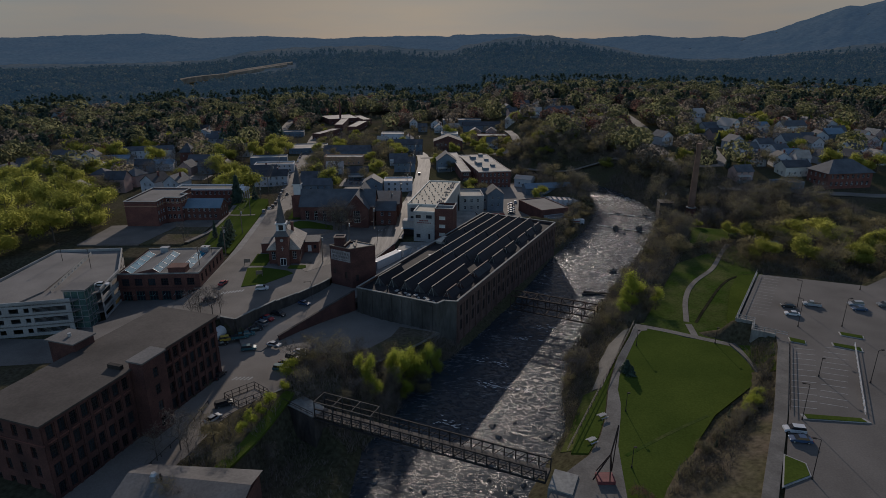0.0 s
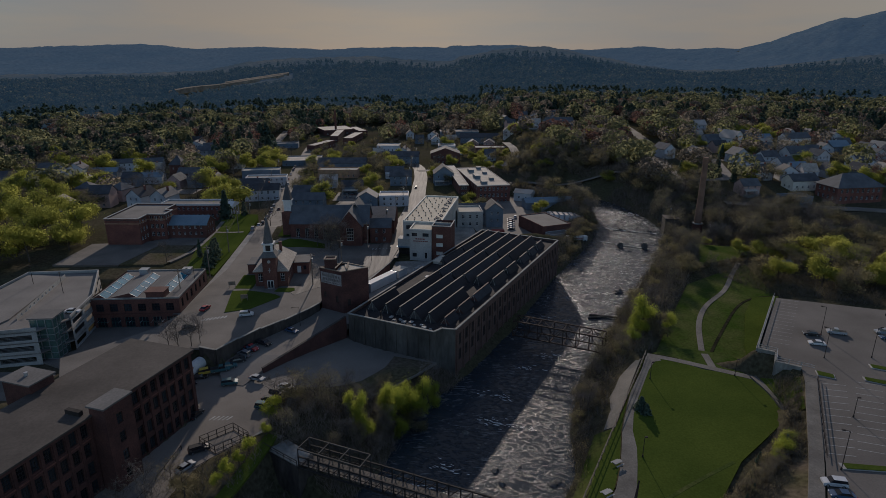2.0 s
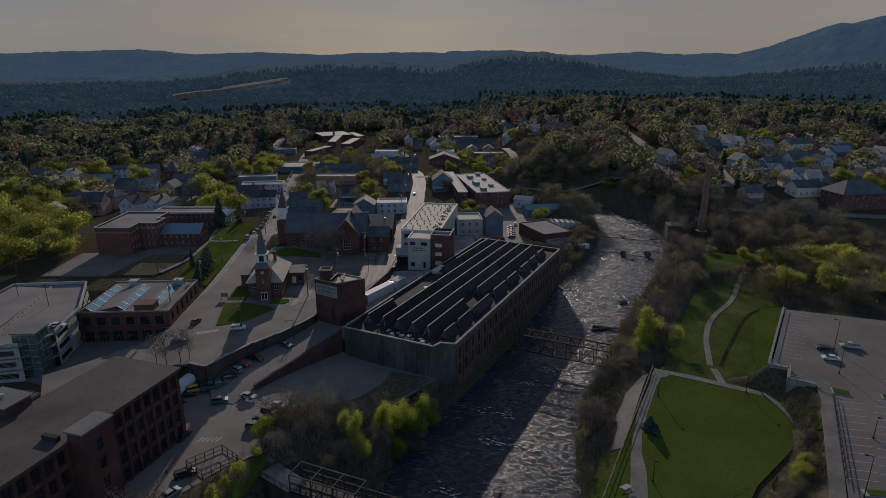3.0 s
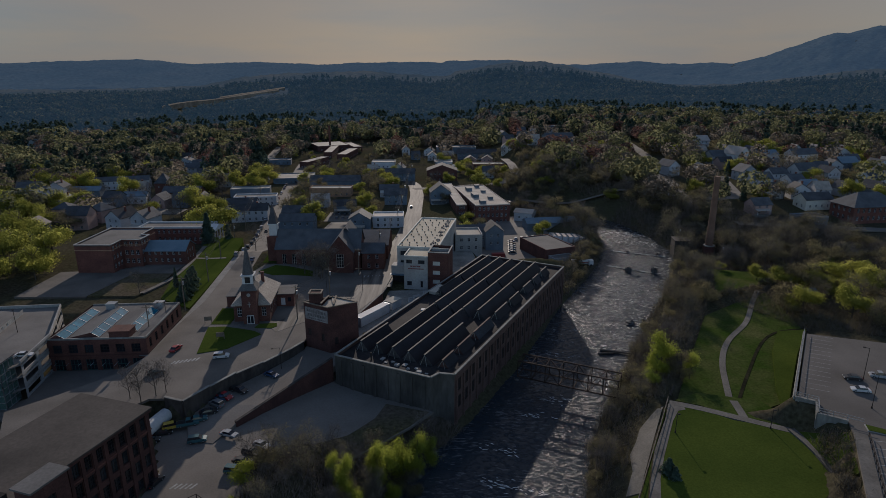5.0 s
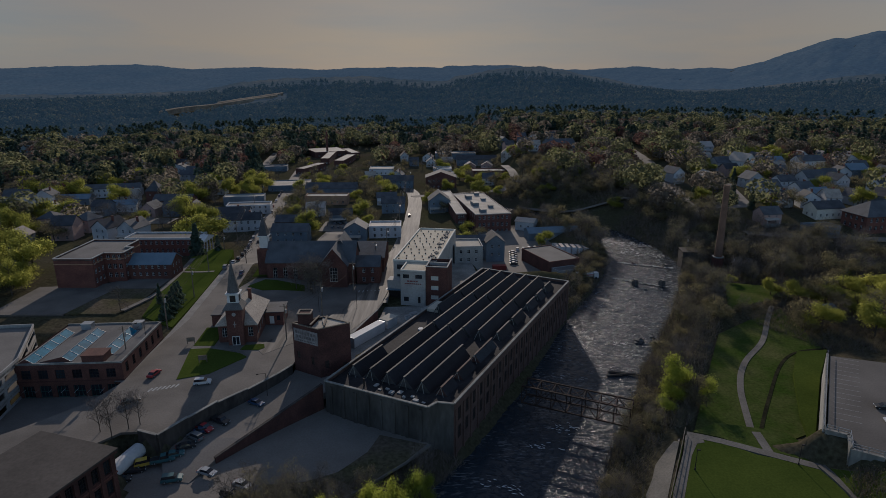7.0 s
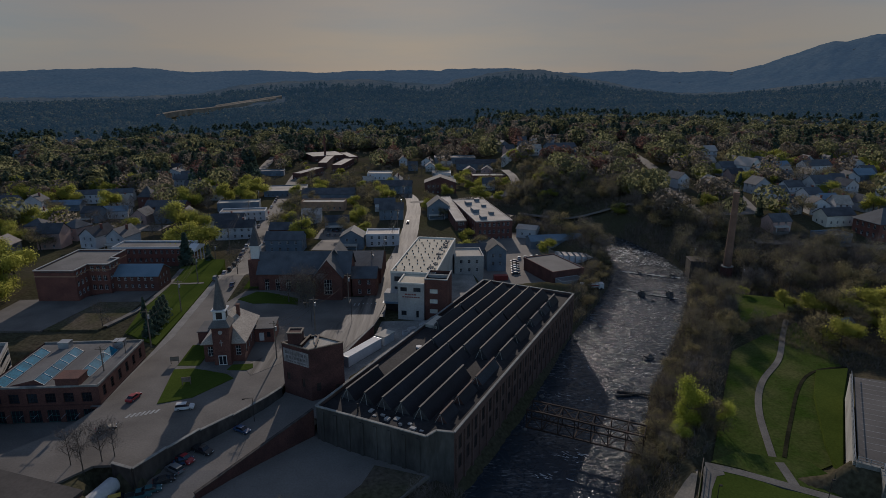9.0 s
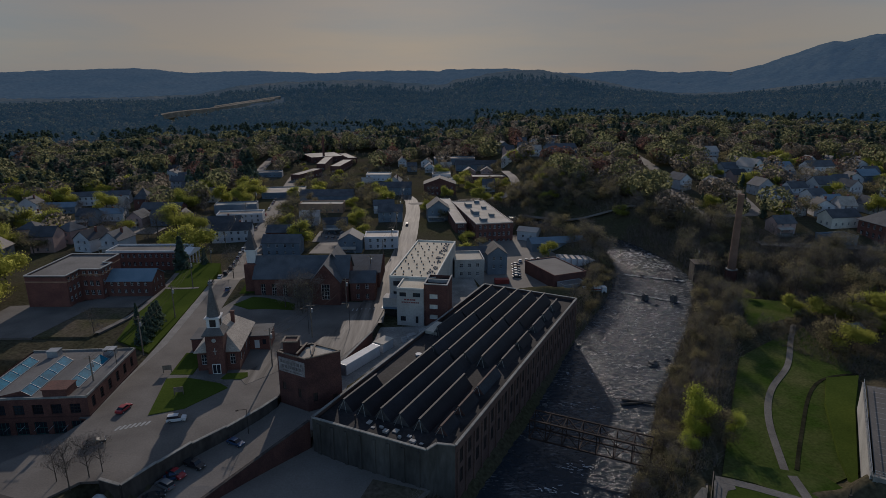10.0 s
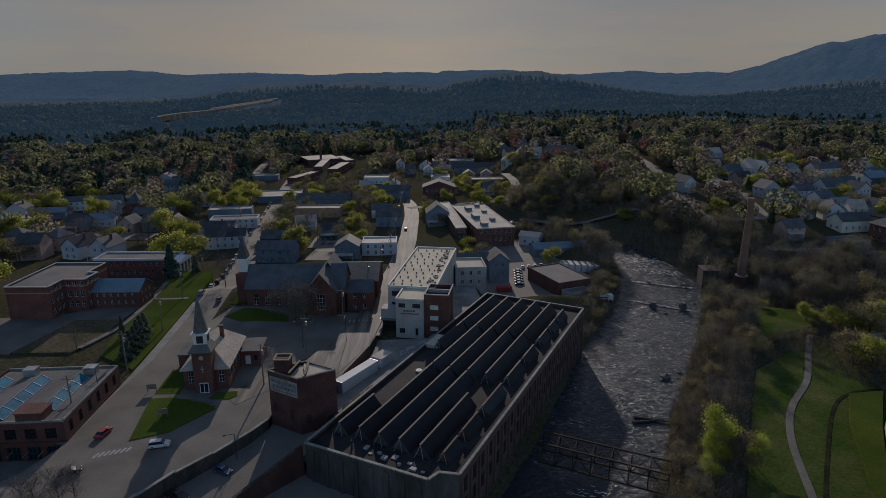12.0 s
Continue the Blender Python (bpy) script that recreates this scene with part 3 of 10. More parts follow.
# water
def water_mat():
    m = bpy.data.materials.new("river_water")
    m.use_nodes = True
    n, l = m.node_tree.nodes, m.node_tree.links
    b = n["Principled BSDF"]
    b.inputs["IOR"].default_value = 1.33
    geo = n.new("ShaderNodeNewGeometry")
    turn, mp = n.new("ShaderNodeMapping"), n.new("ShaderNodeMapping")
    turn.inputs["Rotation"].default_value = (0, 0, radians(24))
    mp.inputs["Scale"].default_value = (1.25, 1.75, 1)
    l.new(geo.outputs["Position"], turn.inputs["Vector"])
    l.new(turn.outputs[0], mp.inputs["Vector"])
    band = n.new("ShaderNodeMapping")
    band.inputs["Rotation"].default_value, band.inputs["Scale"].default_value = (0, 0, radians(22)), (0.32, 1.3, 1)
    l.new(geo.outputs["Position"], band.inputs["Vector"])
    tex = []
    for sc, de in ((0.8, 3), (0.08, 5), (1.3, 8)):
        t = n.new("ShaderNodeTexNoise")
        t.inputs["Scale"].default_value, t.inputs["Detail"].default_value, t.inputs["Roughness"].default_value = sc, de, 0.65
        l.new(mp.outputs[0] if sc != 1.3 else band.outputs[0], t.inputs["Vector"])
        tex.append(t)
    # foam in the rapids
    r1, r2 = n.new("ShaderNodeValToRGB"), n.new("ShaderNodeValToRGB")
    r1.color_ramp.elements[0].position, r1.color_ramp.elements[1].position = 0.46, 0.62
    r2.color_ramp.elements[0].position, r2.color_ramp.elements[1].position = 0.54, 0.64
    l.new(tex[1].outputs[0], r1.inputs[0])
    l.new(tex[2].outputs[0], r2.inputs[0])
    # steeper, whiter water above the mill
    pos, up, both = n.new("ShaderNodeSeparateXYZ"), n.new("ShaderNodeMapRange"), n.new("ShaderNodeMath")
    l.new(geo.outputs["Position"], pos.inputs[0])
    l.new(pos.outputs["Y"], up.inputs[0])
    up.inputs["From Min"].default_value, up.inputs["From Max"].default_value, up.inputs["To Max"].default_value = 165, 235, 0.3
    both.operation, both.use_clamp = "ADD", True
    l.new(r1.outputs[0], both.inputs[0])
    l.new(up.outputs[0], both.inputs[1])
    mu = n.new("ShaderNodeMath")
    mu.operation = "MULTIPLY"
    l.new(both.outputs[0], mu.inputs[0])
    l.new(r2.outputs[0], mu.inputs[1])
    mix = n.new("ShaderNodeMixRGB")
    mix.inputs[1].default_value, mix.inputs[2].default_value = (0.018, 0.028, 0.038, 1), (0.19, 0.19, 0.185, 1)
    l.new(mu.outputs[0], mix.inputs[0])
    l.new(mix.outputs[0], b.inputs["Base Color"])
    rr = n.new("ShaderNodeMapRange")
    rr.inputs["To Min"].default_value, rr.inputs["To Max"].default_value = 0.22, 0.7
    l.new(mu.outputs[0], rr.inputs[0])
    l.new(rr.outputs[0], b.inputs["Roughness"])
    bp = n.new("ShaderNodeBump")
    bp.inputs["Strength"].default_value, bp.inputs["Distance"].default_value = 1.0, 0.30
    # choppy water: rounded swell with sharp crests
    mid_, crest, sum_ = n.new("ShaderNodeMath"), n.new("ShaderNodeMath"), n.new("ShaderNodeMath")
    mid_.operation, crest.operation, sum_.operation = "SUBTRACT", "ABSOLUTE", "MULTIPLY_ADD"
    mid_.inputs[1].default_value, sum_.inputs[1].default_value = 0.5, -0.9
    l.new(tex[0].outputs[0], mid_.inputs[0])
    l.new(mid_.outputs[0], crest.inputs[0])
    l.new(crest.outputs[0], sum_.inputs[0])
    l.new(tex[0].outputs[0], sum_.inputs[2])
    l.new(sum_.outputs[0], bp.inputs["Height"])
    l.new(bp.outputs[0], b.inputs["Normal"])
    return m


M_WATER = water_mat()
wx, wy = np.arange(-70, 130, 1.6), np.arange(-150, 425, 1.6)
WX, WY = np.meshgrid(wx, wy)
WD = sd(WX, WY, RIVER)
WZ = WATER + 0.10 * wobble(WX, WY, 5, 11) + 0.06 * wobble(WX, WY, 2.6, 12)
wi = np.arange(WX.size).reshape(WX.shape)
wq = np.stack([wi[:-1, :-1], wi[:-1, 1:], wi[1:, 1:], wi[1:, :-1]], -1).reshape(-1, 4)
wq = wq[(WD.ravel()[wq] < 3).any(1)]
used = np.unique(wq)
remap = np.zeros(WX.size, np.int64)
remap[used] = np.arange(len(used))
river = tagged(new("river_water", big_mesh("river_water", np.stack([WX, WY, WZ], -1).reshape(-1, 3)[used], remap[wq], M_WATER)), "dark rippled river with white rapids over rocks", "river", "", "structure")
river.data.shade_smooth()

# white water: torn streaks of foam along the sills and through the rapids
foam_rng = np.random.RandomState(83)
foam_v, foam_f = [], []


def foam_run(p, q, count, spread, long, wide):
    for _ in range(count):
        t = foam_rng.uniform(0, 1)
        x = p[0] + (q[0] - p[0]) * t + foam_rng.normal(0, spread)
        y = p[1] + (q[1] - p[1]) * t + foam_rng.normal(0, spread)
        if sd(np.array([x]), np.array([y]), RIVER)[0] > -1.0:
            continue
        a = math.atan2(q[1] - p[1], q[0] - p[0]) + foam_rng.normal(0, 0.25)
        l, w = foam_rng.uniform(0.3, 1.0) * long, foam_rng.uniform(0.3, 1.0) * wide
        base = len(foam_v)
        for u, v in ((-1, 0.1), (-0.3, -0.8), (0.5, -1), (1, 0.2), (0.4, 0.7), (-0.5, 1)):
            u, v = u * l * foam_rng.uniform(0.6, 1.1), v * w * foam_rng.uniform(0.5, 1.1)
            foam_v.append((x + u * math.cos(a) - v * math.sin(a), y + u * math.sin(a) + v * math.cos(a), WATER + 0.22))
        foam_f.append([base, base + 1, base + 3])
        foam_f.append([base + 1, base + 2, base + 3])
        foam_f.append([base, base + 3, base + 4])
        foam_f.append([base, base + 4, base + 5])


foam_run((81, 290), (102, 281), 190, 0.35, 1.4, 0.24)
foam_run((73, 268), (91, 257), 190, 0.35, 1.4, 0.24)
foam_run((88, 322), (106, 318), 120, 2.5, 1.2, 0.3)
foam_run((86, 308), (106, 300), 120, 3.0, 1.0, 0.25)
for fy, n in ((250, 70), (246, 60), (240, 60), (235, 60), (229, 80), (222, 50), (214, 80), (207, 70), (200, 80), (192, 40), (184, 50)):
    xs = [np.interp(fy, [q[1] for q in e], [q[0] for q in e]) for e in (RIVER_W, RIVER_E)]
    foam_run((xs[0] + 2, fy + 3), (xs[1] - 2, fy - 4), n // 2, 0.9, 0.8, 0.13)
for fx, fy, n in ((14, 139, 20), (12, 128, 26), (18, 126, 20), (2, 112, 26), (-4, 106, 30), (24, 152, 16), (30, 160, 20)):
    foam_run((fx - 3, fy + 1), (fx + 3, fy - 1), n, 0.8, 0.9, 0.2)
M_FOAM = mat("river_foam", (0.45, 0.45, 0.44), (0.65, 0.65, 0.64), 0.5, 0.8, 0.4, 3.0, grain=0.3)
tagged(new("river_foam", big_mesh("river_foam", np.array(foam_v), np.array(foam_f), M_FOAM)), "torn white foam on the river's rapids", "foam", "", "stuff")

# backdrop: the far hills
def backdrop(name, r0, r1, nr, material, label, rough, seed):
    """A wooded range seen from far off, rough with tree tops."""
    an = np.linspace(-0.95, 0.95, 700)
    rr = np.linspace(r0, r1, nr)
    A, R = np.meshgrid(an, rr)
    X, Y = R * np.sin(A), 60 + R * np.cos(A)
    rng = np.random.RandomState(seed)
    Z = ground_z(X, Y) + rough * (0.5 + 0.5 * wobble(X, Y, 90, seed)) + rng.uniform(0, rough * 0.35, X.shape)
    Z[0] -= 40
    Z[-1] -= 60
    k = np.arange(X.size).reshape(X.shape)
    q = np.stack([k[:-1, :-1], k[:-1, 1:], k[1:, 1:], k[1:, :-1]], -1).reshape(-1, 4)
    return tagged(new(name, big_mesh(name, np.stack([X, Y, Z], -1).reshape(-1, 3), q, material)), label, "hills", "", "structure")


# both ranges carry their haze as emission in the material
backdrop("backdrop_far_ridge", 3050, 4700, 70, M_FAR_RIDGE, "far wooded mountain ridge in painted blue-grey haze", 9, 61)
backdrop("backdrop_mid_hills", 1450, 2900, 110, M_MID_HILL, "dark wooded hills beyond the valley in painted haze", 9, 62)

# paved and mown ground
sheet("street_paving", [(-78, 118), (-61, 139.8), (-57.3, 140.0), *WALL_LINE, (-34.5, 170.6), (-27.7, 174.2), (-25.6, 179.4), (-17.8, 205), (-16.6, 213), (-17.5, 232), (-40, 234), (-62, 232), (-70, 200), (-71, 178), (-70.6, 160), (-73.5, 151), (-81, 142), (-88, 135)], street_z, M_ASPHALT, "worn grey asphalt of a wide street junction", "road")
sheet("mill_yard_paving", YARD, yard_z, M_LOT, "sunlit grey asphalt yard and car park below a wall", "parking lot")
plate("town_park_lawn", [(51.5, 144.2), (57.6, 142.15), (62.8, 138.0), (68.0, 135.9), (73.0, 133.0), (72.4, 124), (71.6, 117.6), (64.1, 111.1), (55.5, 103.8), (47.4, 93.9), (42.2, 84.6), (37.8, 78), (30.5, 66), (30, 74), (30.6, 80.2), (31.8, 87.5), (32.9, 93.9), (35.9, 102.9), (37.4, 108), (38.3, 113.4), (40.2, 119), (43.4, 125.8), (49.8, 138.0)], -4.9, M_GRASS, "bright green mown lawn beside the river path", "lawn")
sheet("bare_slope", SLOPE, slope_z, M_DRY, "dry patchy bank with leaf litter", "bank", 1.2, 3.0)
plate("river_walk", [(52.4, 145.6), (54.5, 144.6), (54.2, 142.2), (52.5, 141.8), (49.8, 137.9), (43.4, 125.7), (40.2, 118.9), (38.3, 113.3), (37.4, 107.9), (35.9, 102.8), (32.9, 93.8), (31.8, 87.4), (30.6, 80.1), (30, 60), (16, 60), (17.5, 80.2), (19.7, 84.6), (22.7, 87.5), (27.0, 91.4), (30.2, 96.6), (32.6, 102.2), (34.4, 107.6), (36.2, 113.4), (38.4, 118.8), (42.2, 127.6), (48.4, 138.6), (51.3, 144.6)], -4.87, M_PATH, "pale paved river walk and plaza", "path")
strip("lawn_path", [(51.8, 145.2), (57.9, 143.1), (63.3, 138.9), (68.4, 136.8), (73.4, 133.6)], 1.9, M_PATH, "pale path along the lawn's edge", "path", 0.14, 3.0, -5.0)
strip("lawn_side_path", [(72.8, 134.2), (73.9, 129.7), (73.3, 121.8), (72.0, 114.4)], 1.5, M_PATH, "pale path beside the lawn", "path", 0.45, 3.0, -5.0)
strip("meadow_path", [(66.4, 145.5), (67.4, 148.5), (69, 153), (73.6, 166), (78, 175), (83.4, 183), (93.3, 193), (97, 198.5), (104, 210), (112, 222)], 1.5, M_PATH, "winding pale gravel footpath through the meadow", "path", 0.12, 2.5, -7.2)
plate("upper_car_park", [(97.2, 170.6), (75.8, 138.3), (78.9, 136.3), (76.4, 132), (80.6, 129.2), (66.0, 97.2), (52.5, 74), (48, 45), (145, 45), (150, 178), (124, 161)], 0.0, M_CARPARK, "pale grey asphalt car park with worn markings", "parking lot")
strip("car_park_sidewalk", [(80.4, 125.6), (63.8, 96), (50.6, 74.8), (42, 60)], 2.3, M_PATH, "pale concrete pavement beside the car park", "pavement", 0.14, 4.0, 0.0)
sheet("lower_slope_grass", [(73.9, 133.2), (78.8, 126.8), (73.4, 115.5), (73.2, 121)], lambda x, y: slope_z(x, y) + 0.08, M_GRASS, "green grass bank below a wall", "grass", 0.4, 3.0)
strip("worn_track", [(33.5, 91), (45, 98.5), (54, 103.6)], 0.7, M_ROUGH, "faint worn track across the lawn", "path", 0.02, 3.0, -4.9)
plate("river_walk_verge", [(51.0, 144.6), (48.2, 138.8), (42.0, 127.7), (38.2, 119.0), (36.0, 113.5), (34.2, 107.7), (32.4, 102.3), (30.0, 96.8), (26.8, 91.7), (23.6, 91.8), (26.4, 98.0), (30.5, 105.8), (34.7, 113.6), (43.2, 129.6)], -4.86, M_GRASS, "strip of grass between fence and path", "grass")
plate("river_meadow", PARK, -7.2, M_ROUGH, "sloping rough grass meadow with bare patches", "grass")
CLEAR = [[(106, 258), (104, 238), (95, 217), (119, 229), (125, 243), (116, 250)]]
sheet("upper_meadow", CLEAR[0], lambda x, y: gz(x, y) + 0.15, M_ROUGH, "rough green grass clearing by the old mill ruin", "grass", 0.6, 3.0)
CLEAR.append([(50.5, 145.2), (46.4, 141.8), (42.6, 138.4), (40.4, 134), (38.2, 130.6), (36.8, 125.2), (33.4, 119.6), (30.0, 112), (23.5, 101), (25.6, 99.4), (30.0, 106.8), (34.2, 114.2), (42.6, 130)])
sheet("gravel_bank", [(50.5, 145.0), (46.4, 141.6), (43.0, 138.2), (40.9, 134.0), (38.6, 130.6), (37.4, 125.2), (34.4, 119.4), (36.6, 118.6), (42.6, 130)], lambda x, y: gz(x, y) + 0.12, M_DIRT, "pale stony bank above the river", "bank", 0.6, 2.0)
sheet("yard_earth", [(-33.5, 125), (-31, 131.5), (-25, 133.2), (-19, 137), (-14, 143.5), (-12, 149.5), (-2.0, 145.9), (-6.2, 140.2), (-14.2, 132.2), (-20.2, 127.2)], lambda x, y: yard_z(x, y) + 0.04, M_DRY, "bare brown earth at the yard's edge", "bank", 0.2, 2.0)
sheet("bank_turf", [(32.5, 119.3), (28.8, 112), (23.8, 101), (25.6, 99.6), (30.0, 106.8), (34.2, 114.2), (36.4, 118.3)], lambda x, y: gz(x, y) + 0.12, M_ROUGH, "patchy grass bank below the fence", "grass", 0.6, 2.0)
plate("meadow_foot", [(53.5, 146.4), (58.2, 144.2), (63.7, 140), (68.7, 137.9), (73.6, 134.8), (75.2, 138.2), (72.5, 146), (60, 149.5)], -5.02, M_ROUGH, "rough grass above the lawn path", "grass", 2.0)
plate("meadow_bank", [(76, 141), (96, 171), (108, 187), (99, 186), (91, 174), (81, 154)], -6.2, M_GRASS, "green grassy bank below the car park", "grass", 1.2)
strip("meadow_path_foot", [(65.4, 138.2), (66.0, 141.5), (66.5, 145.8)], 1.7, M_PATH, "pale gravel path joining the lawn path", "path", 0.12, 2.0, -5.02)
strip("meadow_ditch", [(70.5, 150.5), (75, 157.4), (79, 163), (87.7, 175.6), (95, 184.7), (101.7, 189.4), (110, 189.4)], 0.8, M_DITCH, "dark shallow drainage ditch in the grass", "ditch", 0.08, 3.0, -7.2)
plate("back_lot_paving", BACK_LOT, -10.7, M_LOT, "grey asphalt lot behind the mill", "parking lot")
plate("white_block_yard", [(-25.2, 180), (-27.2, 174.3), (-20.4, 170.4), (-18.6, 170.2), (-12, 190), (4, 220), (16, 240), (14, 262), (7, 262), (-2, 215), (-16, 214), (-17, 205)], -3.6, M_YARD, "pale concrete loading yard", "yard", 2.0)
sheet("street_bend", [(-15.3, 231.8), (-23.4, 231.6), (-24.2, 222), (-28.0, 208), (-34.0, 196), (-41.5, 186), (-46.5, 178.5), (-43.2, 174.2), (-37.6, 181.0), (-30.4, 184.6), (-26.0, 181.4), (-18.2, 205), (-17.0, 213)], lambda x, y: street_z(x, y) + 0.05, M_ASPHALT_L, "sunlit bend of the street with dark tyre tracks", "road", 0.2)
sheet("yard_ramp", [*[(q[0] + 0.2, q[1] - 0.1) for q in WALL_LINE], (-34.4, 170.4), (-27.3, 166.4), (-20.4, 170), (-18.6, 169.4), (-25.8, 158.8), (-42.2, 136.9), (-45, 131), (-50, 132)], lane_z, M_LOT, "sloping asphalt lane between two walls", "lane", 1.5)
sheet("churchyard_lawn", [(-59, 160.8), (-62.0, 176.5), (-57.5, 176.9), (-48.8, 174.2), (-46.6, 172.4), (-52.6, 163.4)], lambda x, y: street_z(x, y) + 0.14, M_GRASS, "green triangular church lawn", "lawn")
plate("church_side_lawn", [(-62.0, 178.4), (-62.8, 190), (-57.2, 190), (-56.8, 178.3)], 0.14, M_GRASS, "strip of church grass", "lawn")
sheet("church_front_lawn", [(-49.5, 176.2), (-44.8, 176.6), (-43.8, 178), (-44.4, 180), (-49, 179)], lambda x, y: street_z(x, y) + 0.14, M_GRASS, "small patch of church grass", "lawn")
sheet("church_walk", [(-62.0, 176.5), (-62.0, 178.4), (-51, 178.4), (-49.2, 176.4), (-46.8, 173.4), (-48, 173.4), (-51.5, 176)], lambda x, y: street_z(x, y) + 0.10, M_PATH, "pale church footpath", "path")
sheet("north_church_lawn", [(-62, 224), (-58, 231), (-44, 228), (-43, 222.5), (-56, 220)], lambda x, y: street_z(x, y) + 0.1, M_GRASS, "green lawn before the large church", "lawn")
plate("school_lawn", [(-84.5, 198.5), (-72.6, 190.5), (-73.6, 207), (-75.8, 233), (-78.4, 258), (-81, 268), (-98, 270), (-91, 250), (-90.4, 232), (-88, 214)], 0.06, M_GRASS, "green school lawn beside the street", "lawn", 5.0)
strip("church_verge", [(-61.4, 235), (-62.4, 248), (-65.6, 264)], 4.6, M_GRASS, "strip of grass between street and church", "grass", 0.14, 3.0)
strip("school_path", [(-91, 240), (-84, 238), (-78.6, 240)], 1.4, M_PATH, "pale footpath across the school lawn", "path", 0.14, 3.0, 0.0)
strip("school_walk", [(-92.5, 203), (-88.6, 216), (-89.6, 236), (-92.4, 256)], 1.6, M_PATH, "pale path along the school lawn", "path", 0.16, 3.0, 0.0)
plate("school_field", [(-108, 200.5), (-92.8, 200.5), (-90.4, 214), (-91, 222), (-104, 222)], 0.1, M_DRY, "brown worn grass before the school", "grass", 3.0)
plate("school_yard", [(-130, 200), (-108.2, 200), (-104.2, 222.2), (-91, 222.4), (-90.4, 232), (-104, 232), (-112, 226), (-130, 224)], 0.12, M_ASPHALT, "dark asphalt school yard", "yard", 2.0)
plate("workshop_yard", LOW_YARD, -4.0, M_ASPHALT, "shaded asphalt yard with faint bays", "parking lot", 1.0)
plate("garage_forecourt", [(-140, 110), (-80, 110), (-72, 126), (-92, 136), (-140, 136)], -4.1, M_ASPHALT, "shaded asphalt forecourt", "yard", 1.0)
strip("broad_street", [(-68, 160), (-66, 185), (-69, 212), (-75, 270), (-88, 349), (-103, 450), (-118, 560)], 10, M_ASPHALT, "grey street lined with wires and lawns", "road")
strip("west_sidewalk", [(-69.9, 150), (-70.4, 172), (-71.0, 190), (-72.4, 207), (-74.6, 233), (-77.2, 258), (-82, 290)], 2.2, M_WALK, "pale concrete pavement along the street", "pavement", 0.16, 3.0)
plate("church_lot", [(-58, 324), (-27, 324), (-27, 345), (-58, 345)], -6.6, M_LOT, "grey car park behind the church", "parking lot", 1.5)
strip("winding_street", [(-19.5, 214), (-19.5, 232), (-15, 280), (-12.5, 334), (-12.5, 400), (-15, 440), (-24, 470)], 8.5, M_ASPHALT_L, "sunlit street with dark tyre tracks", "road")
strip("side_car_park", [(-46.6, 300.0), (-46.0, 324.9), (-46.7, 343.2)], 16, M_LOT, "grey car park behind the shops", "car park", 0.1, 4.0)
strip("hill_street", [(136, 330), (140, 358), (150, 430), (164, 492), (172, 560), (178, 640)], 8, M_ASPHALT, "straight street climbing between trees", "road")
strip("bank_grass", [(-32.6, 110), (-34.7, 101.4), (-36.4, 93.5), (-38.8, 87), (-42, 78)], 2.6, M_GRASS, "strip of fresh grass down the bank", "grass", 0.06, 2.0)
strip("south_lane", [(-57, 100), (-58, 76), (-62, 50)], 7, M_LOT, "yard lane beside the brick mill", "road", 0.1, 4.0, -5.0)
fld = Geo()
for fa0, fa1, fr in ((-0.46, -0.26, 0.0), (-0.36, -0.25, 40.0)):
    pr = None
    for i in range(25):
        fa = fa0 + (fa1 - fa0) * i / 24
        r0 = 1260 + (fa + 0.455) * 2080 + fr
        cur = []
        for r in (r0 - 15, r0 + 15):
            th = math.atan(fa)
            fx_, fy_ = r * math.sin(th), 60 + r * math.cos(th)
            cur.append((fx_, fy_, gz(fx_, fy_) + 12))
        if pr:
            fld.face(pr[0], cur[0], cur[1], pr[1])
            fld.face((*pr[0][:2], pr[0][2] - 9), (*cur[0][:2], cur[0][2] - 9), cur[0], pr[0])
        pr = cur
structure("far_clearing", fld, M_ROUGH_T, "tan bare clearing among far woods", "field")

# ---- buildings ----
WINDOWS = {}


